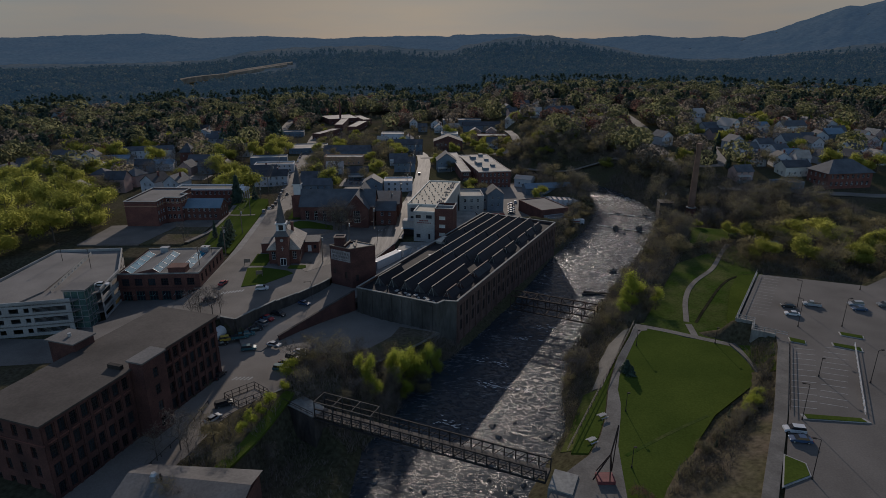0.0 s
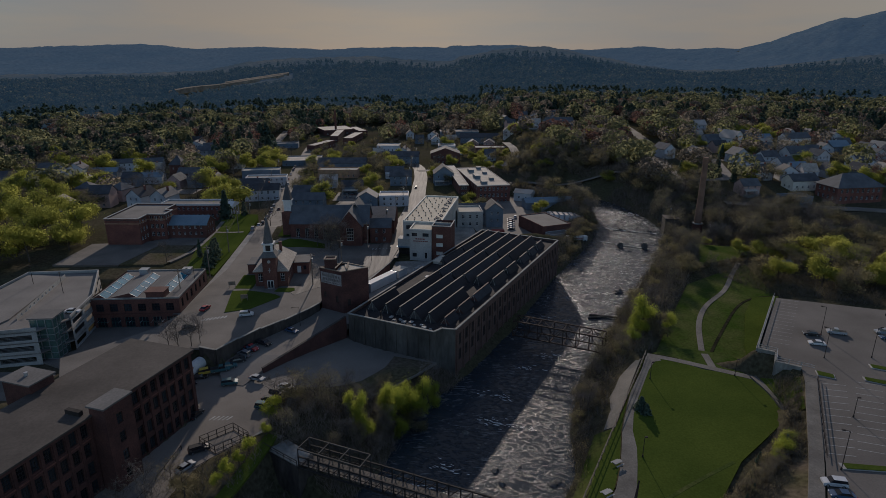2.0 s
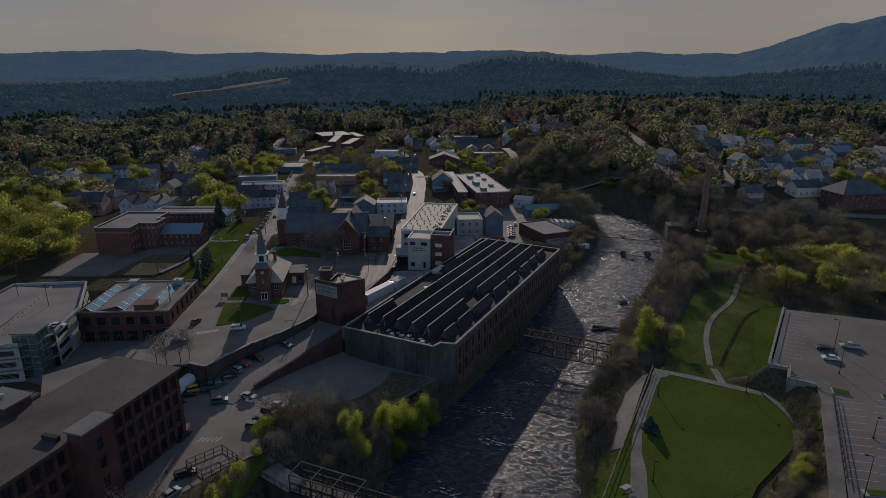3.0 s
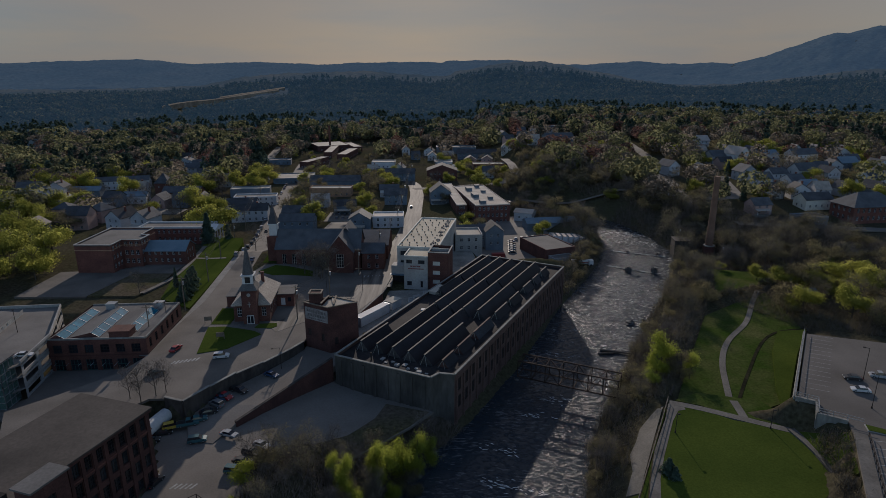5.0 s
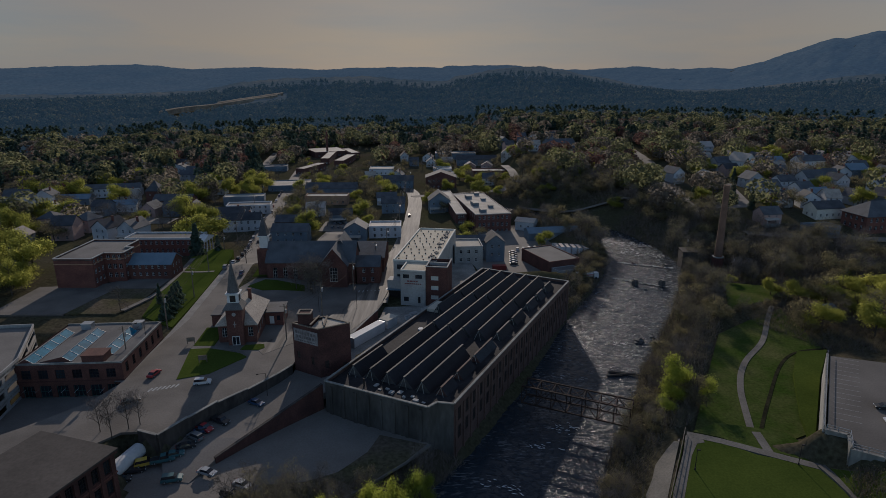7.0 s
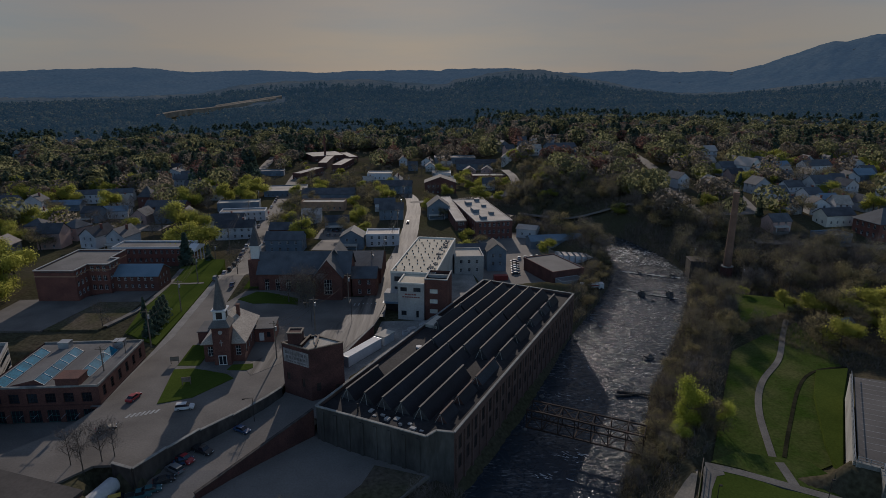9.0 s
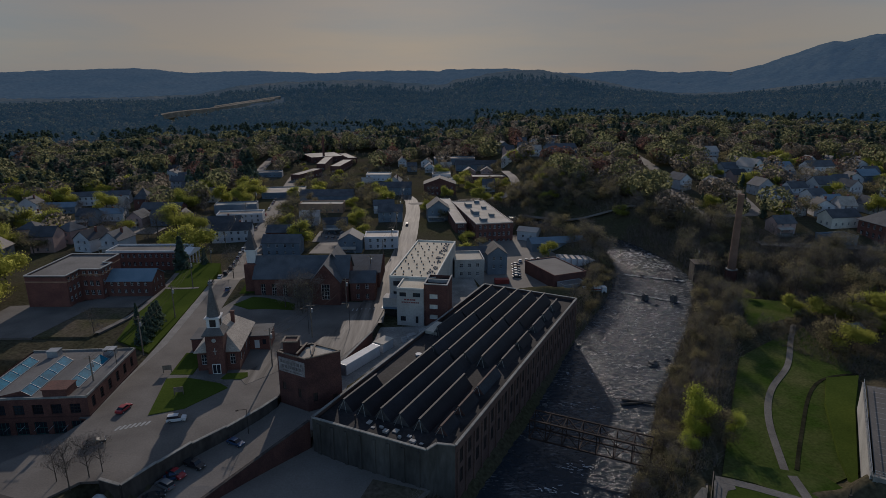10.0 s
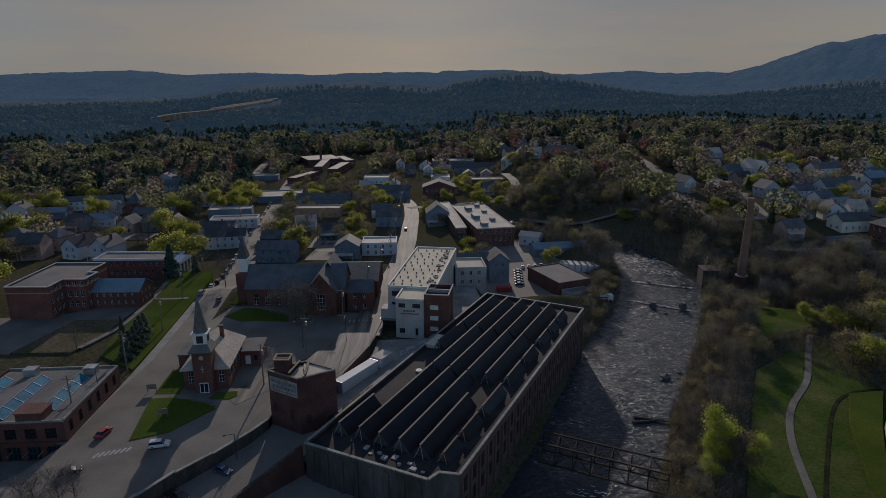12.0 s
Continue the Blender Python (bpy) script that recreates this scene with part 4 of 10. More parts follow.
def window_mesh(w, h, frame_material, bars=(1, 1), pane=None):
    """A sash of the given size: frame, glazing bars and a set-back pane."""
    key = (round(w, 2), round(h, 2), frame_material.name, bars, pane.name if pane else "")
    if key not in WINDOWS:
        t, b2 = (0.07, 0.03) if w < 1.6 else (0.1, 0.04)

        def lines(size, n):
            out = [(0.0, t)]
            for i in range(n):
                c = size * (i + 1) / (n + 1)
                out.append((c - b2, c + b2))
            return out + [(size - t, size)]
        us, vs = lines(w, bars[0]), lines(h, bars[1])
        ue, ve = sorted({q for l in us for q in l}), sorted({q for l in vs for q in l})

        def solid(i, j):
            if not (0 <= i < len(ue) - 1 and 0 <= j < len(ve) - 1):
                return True
            uc, vc = (ue[i] + ue[i + 1]) / 2, (ve[j] + ve[j + 1]) / 2
            return any(l[0] < uc < l[1] for l in us) or any(l[0] < vc < l[1] for l in vs)
        bm = bmesh.new()
        for i in range(len(ue) - 1):
            for j in range(len(ve) - 1):
                u0, u1, v0, v1 = ue[i] - w / 2, ue[i + 1] - w / 2, ve[j], ve[j + 1]
                y = -0.02 if solid(i, j) else 0.04
                bm.faces.new([bm.verts.new(q) for q in ((u0, y, v0), (u1, y, v0), (u1, y, v1), (u0, y, v1))]).material_index = 0 if y < 0 else 1
                if y > 0:
                    for a, c in (((u0, v0), (u1, v0)), ((u1, v0), (u1, v1)), ((u1, v1), (u0, v1)), ((u0, v1), (u0, v0))):
                        bm.faces.new([bm.verts.new(q) for q in ((a[0], -0.02, a[1]), (c[0], -0.02, c[1]), (c[0], 0.04, c[1]), (a[0], 0.04, a[1]))])
        bmesh.ops.remove_doubles(bm, verts=bm.verts, dist=1e-4)
        me = bpy.data.meshes.new("window")
        bm.to_mesh(me)
        bm.free()
        me.materials.append(frame_material)
        me.materials.append(pane or M_GLASS)
        WINDOWS[key] = me
    return WINDOWS[key]


def holes_for(length, z0, floor_h, floors, n, ww, wh, sill=0.9, margin=1.0):
    out = []
    for f in range(floors):
        for i in range(n):
            u = margin + (length - 2 * margin) * (i + 0.5) / n
            out.append((u - ww / 2, u + ww / 2, z0 + f * floor_h + sill, z0 + f * floor_h + sill + wh))
    return out


def put_windows(owner, a, b, holes, frame_material, bars=(1, 1), depth=0.2, pane=None, name="window"):
    (ax, ay), (bx, by) = a, b
    ln = math.hypot(bx - ax, by - ay)
    dx, dy = (bx - ax) / ln, (by - ay) / ln
    yaw = math.degrees(math.atan2(dy, dx))
    for u0, u1, v0, v1 in holes:
        ob = part(name, window_mesh(u1 - u0, v1 - v0, frame_material, bars, pane), None, owner)
        u = (u0 + u1) / 2
        ob.matrix_basis = pose(ax + dx * u - dy * depth, ay + dy * u + dx * depth, v0, 0, 0, yaw)


def building(name, label, category, x, y, z, yaw, w, d, h, floors=2, roof="flat", rh=3.0, wall=None, roof_m=None, bays=(4, 3), win=(1.0, 1.6), ridge="x",
             frame_m=None, parapet=0.6, over=0.4, sides="sew", group="", bars=(1, 1), sill=0.9, base=3.0, trim=None, chimney=None, porch=False):
    """A house or block centred at x, y: walls with real openings, windows, roof, eaves and chimney. Sides: s is -y, e is +x, n is +y, w is -x in its own axes."""
    ob = thing(name, x, y, z, yaw, label, category, group)
    wall, roof_m, frame_m = wall or M_SIDING, roof_m or M_ROOF_DARK, frame_m or M_WHITE
    x0, x1, y0, y1 = -w / 2, w / 2, -d / 2, d / 2
    ends = {"s": ((x0, y0), (x1, y0)), "e": ((x1, y0), (x1, y1)), "n": ((x1, y1), (x0, y1)), "w": ((x0, y1), (x0, y0))}
    g = Geo()
    fh = h / floors
    for s, (a, b) in ends.items():
        n = bays[0] if s in "sn" else bays[1]
        ln = w if s in "sn" else d
        hs = holes_for(ln, 0, fh, floors, n, min(win[0], 0.7 * (ln - 2) / max(n, 1)), min(win[1], fh - sill - 0.3), sill) if s in sides and n else []
        g.wall(a, b, -base, h, hs)
        put_windows(ob, a, b, hs, frame_m, bars)
    if roof == "gable":
        if ridge == "x":
            g.face((x1, y0, h), (x1, y1, h), (x1, 0, h + rh)).face((x0, y1, h), (x0, y0, h), (x0, 0, h + rh))
        else:
            g.face((x0, y0, h), (x1, y0, h), (0, y0, h + rh)).face((x1, y1, h), (x0, y1, h), (0, y1, h + rh))
    part("wall", g, wall, ob)
    r, t = Geo(), 0.18
    if roof == "flat":
        r.box(x0 + 0.3, x1 - 0.3, y0 + 0.3, y1 - 0.3, h - 0.3, h)
        part("roof", r, roof_m, ob)
        if parapet:
            p = Geo()
            p.box(x0 - 0.05, x1 + 0.05, y0 - 0.05, y0 + 0.32, h - 0.2, h + parapet).box(x0 - 0.05, x1 + 0.05, y1 - 0.32, y1 + 0.05, h - 0.2, h + parapet)
            p.box(x0 - 0.05, x0 + 0.32, y0 + 0.32, y1 - 0.32, h - 0.2, h + parapet).box(x1 - 0.32, x1 + 0.05, y0 + 0.32, y1 - 0.32, h - 0.2, h + parapet)
            part("parapet", p, trim or wall, ob)
    elif roof == "gable":
        def slab(a0, b0, sx):
            # one slope of the roof as a thick slab; a0 runs along the ridge, b0 across
            drop = over * rh / b0
            lo, hi = (b0 + over) * sx, 0.0
            zl, zh = h - drop, h + rh
            q = []
            for zz in (0.02, 0.02 + t):
                pts = [(-a0 - over, lo, zl + zz), (a0 + over, lo, zl + zz), (a0 + over, hi, zh + zz), (-a0 - over, hi, zh + zz)]
                q.append([p if ridge == "x" else (-p[1], p[0], p[2]) for p in pts])
            bot, top = q
            if sx > 0:
                bot, top = bot[::-1], top[::-1]
            r.face(*top).face(*bot[::-1])
            for i in range(4):
                j = (i + 1) % 4
                r.face(bot[i], bot[j], top[j], top[i])
        for sx in (-1, 1):
            slab(w / 2 if ridge == "x" else d / 2, d / 2 if ridge == "x" else w / 2, sx)
        part("roof", r, roof_m, ob)
    else:
        e = over
        c = [(x0 - e, y0 - e, h), (x1 + e, y0 - e, h), (x1 + e, y1 + e, h), (x0 - e, y1 + e, h)]
        if w > d:
            a, b = (x0 + d / 2, 0, h + rh), (x1 - d / 2, 0, h + rh)
            r.face(c[0], c[1], b, a).face(c[1], c[2], b).face(c[2], c[3], a, b).face(c[3], c[0], a)
        else:
            a, b = (0, y0 + w / 2, h + rh), (0, y1 - w / 2, h + rh)
            r.face(c[0], c[1], a).face(c[1], c[2], b, a).face(c[2], c[3], b).face(c[3], c[0], a, b)
        r.prism([p[:2] for p in c], h - 0.25, h)
        part("roof", r, roof_m, ob)
    if porch:
        # lean-to porch: deck, posts and a pale metal roof that slopes to the front
        px0, px1, py = x0 + 0.4, x1 - w * 0.25, y0 - 2.2
        pr_ = part("porch_roof", Geo().face((px0 - 0.2, py - 0.2, 2.55), (px1 + 0.2, py - 0.2, 2.55), (px1 + 0.2, y0, 3.1), (px0 - 0.2, y0, 3.1)).face((px0 - 0.2, y0, 3.0), (px1 + 0.2, y0, 3.0), (px1 + 0.2, py - 0.2, 2.4), (px0 - 0.2, py - 0.2, 2.4)).face((px0 - 0.2, py - 0.2, 2.4), (px1 + 0.2, py - 0.2, 2.4), (px1 + 0.2, py - 0.2, 2.55), (px0 - 0.2, py - 0.2, 2.55)), M_ROOF_SHEEN, ob, "pale sheet-metal porch roof")
        part("porch_deck", Geo().box(px0, px1, py, y0, -base, 0.35), M_CONC_D, pr_)
        for qx in (px0, px1 - 0.16):
            part("porch_post", Geo().box(qx, qx + 0.16, py, py + 0.16, 0.35, 2.45), M_WHITE, pr_)
    if chimney:
        cx, cy, ch = chimney
        part("chimney", Geo().box(cx - 0.4, cx + 0.4, cy - 0.4, cy + 0.4, h, h + ch).box(cx - 0.5, cx + 0.5, cy - 0.5, cy + 0.5, h + ch, h + ch + 0.2), M_BRICK, ob, "brick chimney")
    return ob


# --- weave shed mill with a saw-tooth roof, beside the river ---
def weave_shed():
    ob = thing("weave_shed_mill", 3.7, 147.7, 1.0, math.degrees(math.atan2(0.886, 0.465)), "long low brick mill with dark saw-tooth roof beside the river", "factory")
    # own axes: x along the river, y away from it (to the left)
    LEN, WID = 87.0, 31.0
    poly = [(0, 0), (LEN, 0), (LEN, WID), (-4.3, 29.9), (-3.6, 4.2), (-1.0, 3.4)]
    g = Geo()
    river_holes = [(2 + i * 3.9, 3.5 + i * 3.9, -9.5, -6.4) for i in range(22)] + [(2 + i * 3.9, 3.5 + i * 3.9, -5.2, -2.0) for i in range(22)]
    g.wall((0, 0), (LEN, 0), -16, 0, river_holes, 0.3)
    g.wall((LEN, 0), (LEN, WID), -16, 0).wall((LEN, WID), (-4.3, 29.9), -16, 0)
    part("wall", g, M_MILL_BROWN, ob, "dark red brick wall along the water")
    put_windows(ob, (0, 0), (LEN, 0), river_holes, M_STEEL_D, (2, 3), 0.12, M_BOARD)
    f = Geo().wall((-4.3, 29.9), (-3.6, 4.2), -9, 0).wall((-3.6, 4.2), (-1.0, 3.4), -16, 0).wall((-1.0, 3.4), (0, 0), -16, 0)
    for k in range(8):
        t = 0.06 + k * 0.125
        part("buttress", Geo().box(-4.3 + 0.7 * t - 0.25, -4.3 + 0.7 * t + 0.1, 29.9 - 25.7 * t - 0.4, 29.9 - 25.7 * t + 0.4, -8.5, -0.9), M_RENDER_D, ob)
    part("end_wall", f, M_RENDER_D, ob, "stained grey rendered end wall")
    part("roof", Geo().prism([(0.3, 0.4), (LEN - 0.3, 0.4), (LEN - 0.3, WID - 0.4), (-3.9, 29.5), (-3.2, 4.4), (-0.8, 3.7)], -1.2, -0.7), M_TAR, ob, "black tar roof deck")
    c = Geo()
    for a, b in zip(poly, poly[1:] + poly[:1]):
        c.beam((*a, 0.08), (*b, 0.08), 0.55, 0.2)
    part("coping", c, M_CONC_D, ob, "pale stone coping")
    part("corbel", Geo().box(0, LEN, -0.18, 0.0, -1.6, -0.2), M_MILL_BROWN, ob)
    rib = Geo().box(0.6, 1.3, -0.28, 0.0, -16, -1.6).mesh("pilaster", M_MILL_BROWN)
    for i in range(23):
        part("pilaster", rib, None, ob).matrix_basis = pose(i * 3.9, 0, 0)
    # gabled roof monitors: a glazed slope towards the river, a felt slope towards the street
    teeth = []
    for u0, u1, n in ((2.4, 32.0, 5), (33.0, 58.0, 5), (58.8, 82.5, 6)):
        teeth += [(u0, u1, 8.9 + k * 4.4, False) for k in range(1, 3 if u0 < 5 else 4)]
        teeth.append((u0, u1 - 9.0 if u0 < 5 else u1, 8.9, False))
    teeth += [(2.4, 32.0, 22.1, False), (2.0, 14.0, 26.5, False), (44.0, 58.0, 26.5, False), (58.8, 82.5, 26.5, False)]
    teeth += [(a, b, 4.5, True) for a, b in ((3.0, 8.5), (11.0, 18.0), (20.5, 31.0), (35.0, 43.5), (46.0, 53.5), (58.0, 64.5), (67.0, 72.0), (75.0, 80.5))]
    for u0, u1, v, small in teeth:
        hgt, low, foot = (1.9, v + 1.5, v - 1.6) if small else (2.5, v + 1.75, v - 2.2)
        roof = Geo()
        roof.face((u1, low, -0.7), (u0, low, -0.7), (u0, v, hgt - 0.7), (u1, v, hgt - 0.7))
        roof.face((u0, v, hgt - 0.7), (u0, low, -0.7), (u0, foot, -0.7)).face((u1, v, hgt - 0.7), (u1, foot, -0.7), (u1, low, -0.7))
        roof.beam((u0 - 0.25, v - 0.05, hgt - 0.62), (u1 + 0.25, v - 0.05, hgt - 0.62), 0.4, 0.16)
        st = part("saw_tooth", roof, M_TAR_R if small and u0 < 30 else M_TAR_T, ob, "rusty sheet roof monitor" if small and u0 < 30 else "black felt saw-tooth monitor")
        gl = Geo()
        gl.face((u0, foot, -0.7), (u1, foot, -0.7), (u1, v - 0.02, hgt - 0.75), (u0, v - 0.02, hgt - 0.75))
        part("glazing", gl, M_GLASS_T, st)
        for e in (v + 0.9, v - 0.9):
            part("brace", Geo().beam((u0 - 0.7, e, -0.7), (u0 - 0.05, v, hgt - 0.8), 0.08), M_CONC_D, st)
    rr = random.Random(4)
    for i in range(9):
        a, b = -2.2 + rr.uniform(0, 2.0), 6 + i * 1.6
        part("roof_debris", Geo().box(a, a + rr.uniform(0.4, 1.4), b, b + rr.uniform(0.4, 1.2), -0.7, -0.7 + rr.uniform(0.1, 0.5)), M_CONC, ob, "loose pale debris")
    part("vent_pipe", Geo().tube((-1.2, 21.5, -0.7), (-1.2, 21.5, 1.2), 0.18, 0.18, 8), M_STEEL_D, ob)
    hut = Geo().box(44, 51, 26.6, 30.2, -0.7, 0.2)
    part("patched_deck", hut, M_ROOF_TAN, ob, "pale gravelled roof patch")
    part("ring", Geo().tube((31.5, 25.3, -0.7), (31.5, 25.3, -0.35), 0.8, 0.8, 12), M_WHITE, ob)
    return ob


M_BOARD = mat("boarded_pane", (0.035, 0.026, 0.023), (0.06, 0.042, 0.036), 0.5, 0.9, 0.3, 3.0, grain=0.25)
M_TAR_R = mat("rusty_roof_sheet", (0.05, 0.028, 0.024), (0.09, 0.05, 0.042), 0.4, 0.8, 0.4, 2.5, grain=0.3)
M_TAR_T = mat("weathered_felt", (0.03, 0.029, 0.03), (0.06, 0.058, 0.058), 0.25, 0.75, 0.4, 2.5, grain=0.25, random_amount=0.25)
M_GLASS_T = glass_mat("dusty_saw_tooth_glass", (0.012, 0.014, 0.019), 0.5, 0.16)
weave_shed()


# --- big four-storey brick mill ---
def big_mill():
    ang = math.degrees(math.atan2(40.2, 13.1))
    ob = thing("brick_mill_block", -63.9, 79.8, -5.0, ang, "four-storey red brick mill with flat grey roof", "factory")
    L, W, H = 42.4, 15.0, 14.5      # own axes: x along the yard side, y away from it
    g = Geo()
    hs = holes_for(18.3, -0.2, 3.6, 4, 8, 1.35, 2.5, 0.6, 0.4)
    hs2 = holes_for(18.6, -0.2, 3.6, 4, 8, 1.35, 2.5, 0.6, 0.4)
    g.wall((0, 0), (18.3, 0), -3, H, hs, 0.35).wall((23.8, 0), (L, 0), -3, H, hs2, 0.35).wall((18.3, 0), (23.8, 0), -3, H)
    he = holes_for(W, -0.2, 3.6, 4, 4, 1.25, 2.2, 0.8, 1.0)
    g.wall((L, 0), (L, W), -3, H, he, 0.35).wall((L, W), (0, W), -3, H)
    hn = holes_for(W, -0.2, 3.6, 4, 4, 1.25, 2.2, 0.8, 1.0)
    g.wall((0, W), (0, 0), -3, H, hn, 0.35)
    part("wall", g, M_BRICK_MILL, ob)
    put_windows(ob, (0, 0), (18.3, 0), hs, M_STEEL_D, (2, 3), 0.3)
    put_windows(ob, (23.8, 0), (L, 0), hs2, M_STEEL_D, (2, 3), 0.3)
    put_windows(ob, (L, 0), (L, W), he, M_STEEL_D, (2, 3), 0.3)
    put_windows(ob, (0, W), (0, 0), hn, M_STEEL_D, (2, 3), 0.3)
    part("string_course", Geo().box(-0.1, 18.3, -0.12, 0, 10.55, 10.8).box(23.8, L + 0.1, -0.12, 0, 10.55, 10.8).box(L, L + 0.12, 0, W, 10.55, 10.8).box(-0.12, 0, 0, W, 10.55, 10.8), M_BRICK, ob)
    part("roof", Geo().box(-0.5, L + 0.5, -0.5, W + 0.5, H, H + 0.3), M_ROOF_BROWN, ob, "flat dusty brown roof")
    part("cornice", Geo().box(-0.35, L + 0.35, -0.35, 0.0, H - 0.5, H).box(-0.35, 0, 0, W, H - 0.5, H).box(L, L + 0.35, 0, W, H - 0.5, H), M_BRICK_MILL, ob)
    t = Geo().wall((18.3, 0.0), (18.3, -3.2), -3, 16.2).wall((18.3, -3.2), (23.8, -3.2), -3, 16.2, holes_for(5.5, 0.4, 3.6, 4, 1, 1.2, 2.0)).wall((23.8, -3.2), (23.8, 0), -3, 16.2).wall((23.8, 0), (18.3, 0), H, 16.2)
    tower = part("stair_tower", t, M_BRICK_MILL, ob, "square brick stair tower")
    put_windows(tower, (18.3, -3.2), (23.8, -3.2), holes_for(5.5, 0.4, 3.6, 4, 1, 1.2, 2.0), M_STEEL_D, (1, 2))
    part("tower_roof", Geo().box(18.0, 24.1, -3.5, 0.3, 16.2, 16.5), M_ROOF_GREY, tower)
    part("roof_hatch", Geo().box(17.2, 18.0, 1.0, 4.0, H + 0.3, 15.6), M_STEEL_D, ob)
    w2 = Geo().wall((20, W + 6.6), (20, W), -3, 16.4).wall((24.6, W), (24.6, W + 6.6), -3, 16.4).wall((24.6, W + 6.6), (20, W + 6.6), -3, 16.4).wall((20, W), (24.6, W), H, 16.4)
    part("rear_tower", w2, M_BRICK_MILL, ob)
    part("rear_tower_roof", Geo().box(19.6, 25.0, W - 0.3, W + 7.0, 16.4, 16.65), M_ROOF_GREY, ob)
    part("vent_cowl", Geo().tube((22.3, W + 3.5, 16.6), (22.3, W + 3.5, 17.3), 0.35, 0.35, 10), M_METAL, ob)
    # brick piers between the windows and flat arches over them
    pier = Geo().box(-0.24, 0.24, -0.16, 0.0, -3, H - 0.5).mesh("pier", M_BRICK_MILL)
    for a, n in ((0.0, 8), (23.8, 8)):
        for i in range(n + 1):
            part("pier", pier, None, ob).matrix_basis = pose(a + 0.4 + (18.3 - 0.8) * i / n, 0, 0)
    return ob


big_mill()

# --- brick sign tower at the head of the yard ---
def sign_tower():
    ob = thing("brick_sign_tower", -27.4, 170.0, -5.2, 0, "square red brick block with faded painted sign", "building")
    a, b, c, d, top = (-6.9, 0.2), (0.1, -3.8), (6.9, -0.2), (-0.1, 3.8), 15.0
    ha, hb = [(1.0, 2.0, 6.2, 8.0), (5.4, 6.3, 5.4, 7.4)], [(1.2, 2.2, 4.6, 6.6), (5.6, 6.6, 3.6, 5.2)]
    part("wall", Geo().wall(a, b, -2, top, ha).wall(b, c, -2, top, hb).wall(c, d, -2, top).wall(d, a, -2, top), M_BRICK_MILL, ob)
    put_windows(ob, a, b, ha, M_STEEL_D, (1, 1), 0.15, M_BOARD)
    put_windows(ob, b, c, hb, M_STEEL_D, (1, 1), 0.15, M_BOARD)
    part("inner_wall", Geo().prism([(-6.2, 0.2), (0.1, -3.3), (6.2, -0.2), (-0.1, 3.3)], top - 1.6, top - 1.0), M_TAR, ob)
    # two pale gravelled roof bays stepping up between brick fins
    part("roof", Geo().prism([(-1.9, -2.6), (1.0, -3.2), (3.7, -1.7), (1.0, 3.1), (-1.6, 2.6)], top - 1.0, top - 0.35), M_ROOF_TAN, ob, "pale gravelled roof behind parapets")
    part("upper_roof", Geo().prism([(1.6, -2.9), (6.5, -0.2), (3.4, 1.7), (-0.2, 3.4), (0.2, 1.0)], top - 0.3, top - 0.05), M_ROOF_TAN, ob, "pale gravelled roof of the higher bay")
    for p, q, z in ((a, b, top), (b, c, top + 0.1), (c, d, top + 0.1), (d, a, top)):
        part("coping", Geo().beam((*p, z), (*q, z), 0.4, 0.2), M_WOOD, ob)
    for p, q in (((-2.0, -2.5), (-0.9, 3.2)), ((1.3, -3.0), (1.0, 3.0))):
        part("dividing_wall", Geo().wall(p, q, top - 1.2, top + 0.55).wall(q, p, top - 1.2, top + 0.55), M_BRICK_MILL, ob)
        part("wall_cap", Geo().beam((*p, top + 0.6), (*q, top + 0.6), 0.45, 0.14), M_WOOD, ob)
    x0, x1, y0, y1, z1 = -5.2, -2.2, -0.8, 1.9, top + 2.5
    part("stair_head", Geo().box(x0, x1, y0, y1, top - 1.2, z1), M_BRICK_MILL, ob)
    part("stair_head_cap", Geo().box(x0 - 0.2, x1 + 0.2, y0 - 0.2, y0 + 0.2, z1, z1 + 0.25).box(x0 - 0.2, x1 + 0.2, y1 - 0.2, y1 + 0.2, z1, z1 + 0.25).box(x0 - 0.2, x0 + 0.2, y0 + 0.2, y1 - 0.2, z1, z1 + 0.25).box(x1 - 0.2, x1 + 0.2, y0 + 0.2, y1 - 0.2, z1, z1 + 0.25), M_WOOD, ob)
    sg = new("sign_board", Geo().box(0.4, 7.7, -0.06, -0.01, top - 4.4, top - 1.1).mesh("sign_board", M_SIGN))
    sg.parent = ob
    sg.matrix_basis = pose(a[0], a[1], 0, 0, 0, math.degrees(math.atan2(b[1] - a[1], b[0] - a[0])))
    sg["label"] = "faded white painted sign"
    rr = random.Random(9)
    for r, (z, hh) in enumerate(((top - 2.3, 0.7), (top - 3.4, 0.7), (top - 4.1, 0.3))):
        x = 0.9 + 0.3 * r
        while x < 6.7:
            l = rr.uniform(0.3, 0.9)
            part("lettering_bar", Geo().box(x, x + l, -0.075, -0.062, z, z + hh), M_SIGN_INK, sg)
            x += l + 0.22
    return ob


M_SIGN = mat("faded_sign_paint", (0.17, 0.15, 0.145), (0.30, 0.28, 0.27), 0.5, 0.9, 0.3, 2.0, grain=0.25)
M_SIGN_INK = mat("faded_sign_ink", (0.10, 0.088, 0.085), (0.17, 0.155, 0.15), 0.6, 0.9, 0.2, 2.0, grain=0.3)
sign_tower()


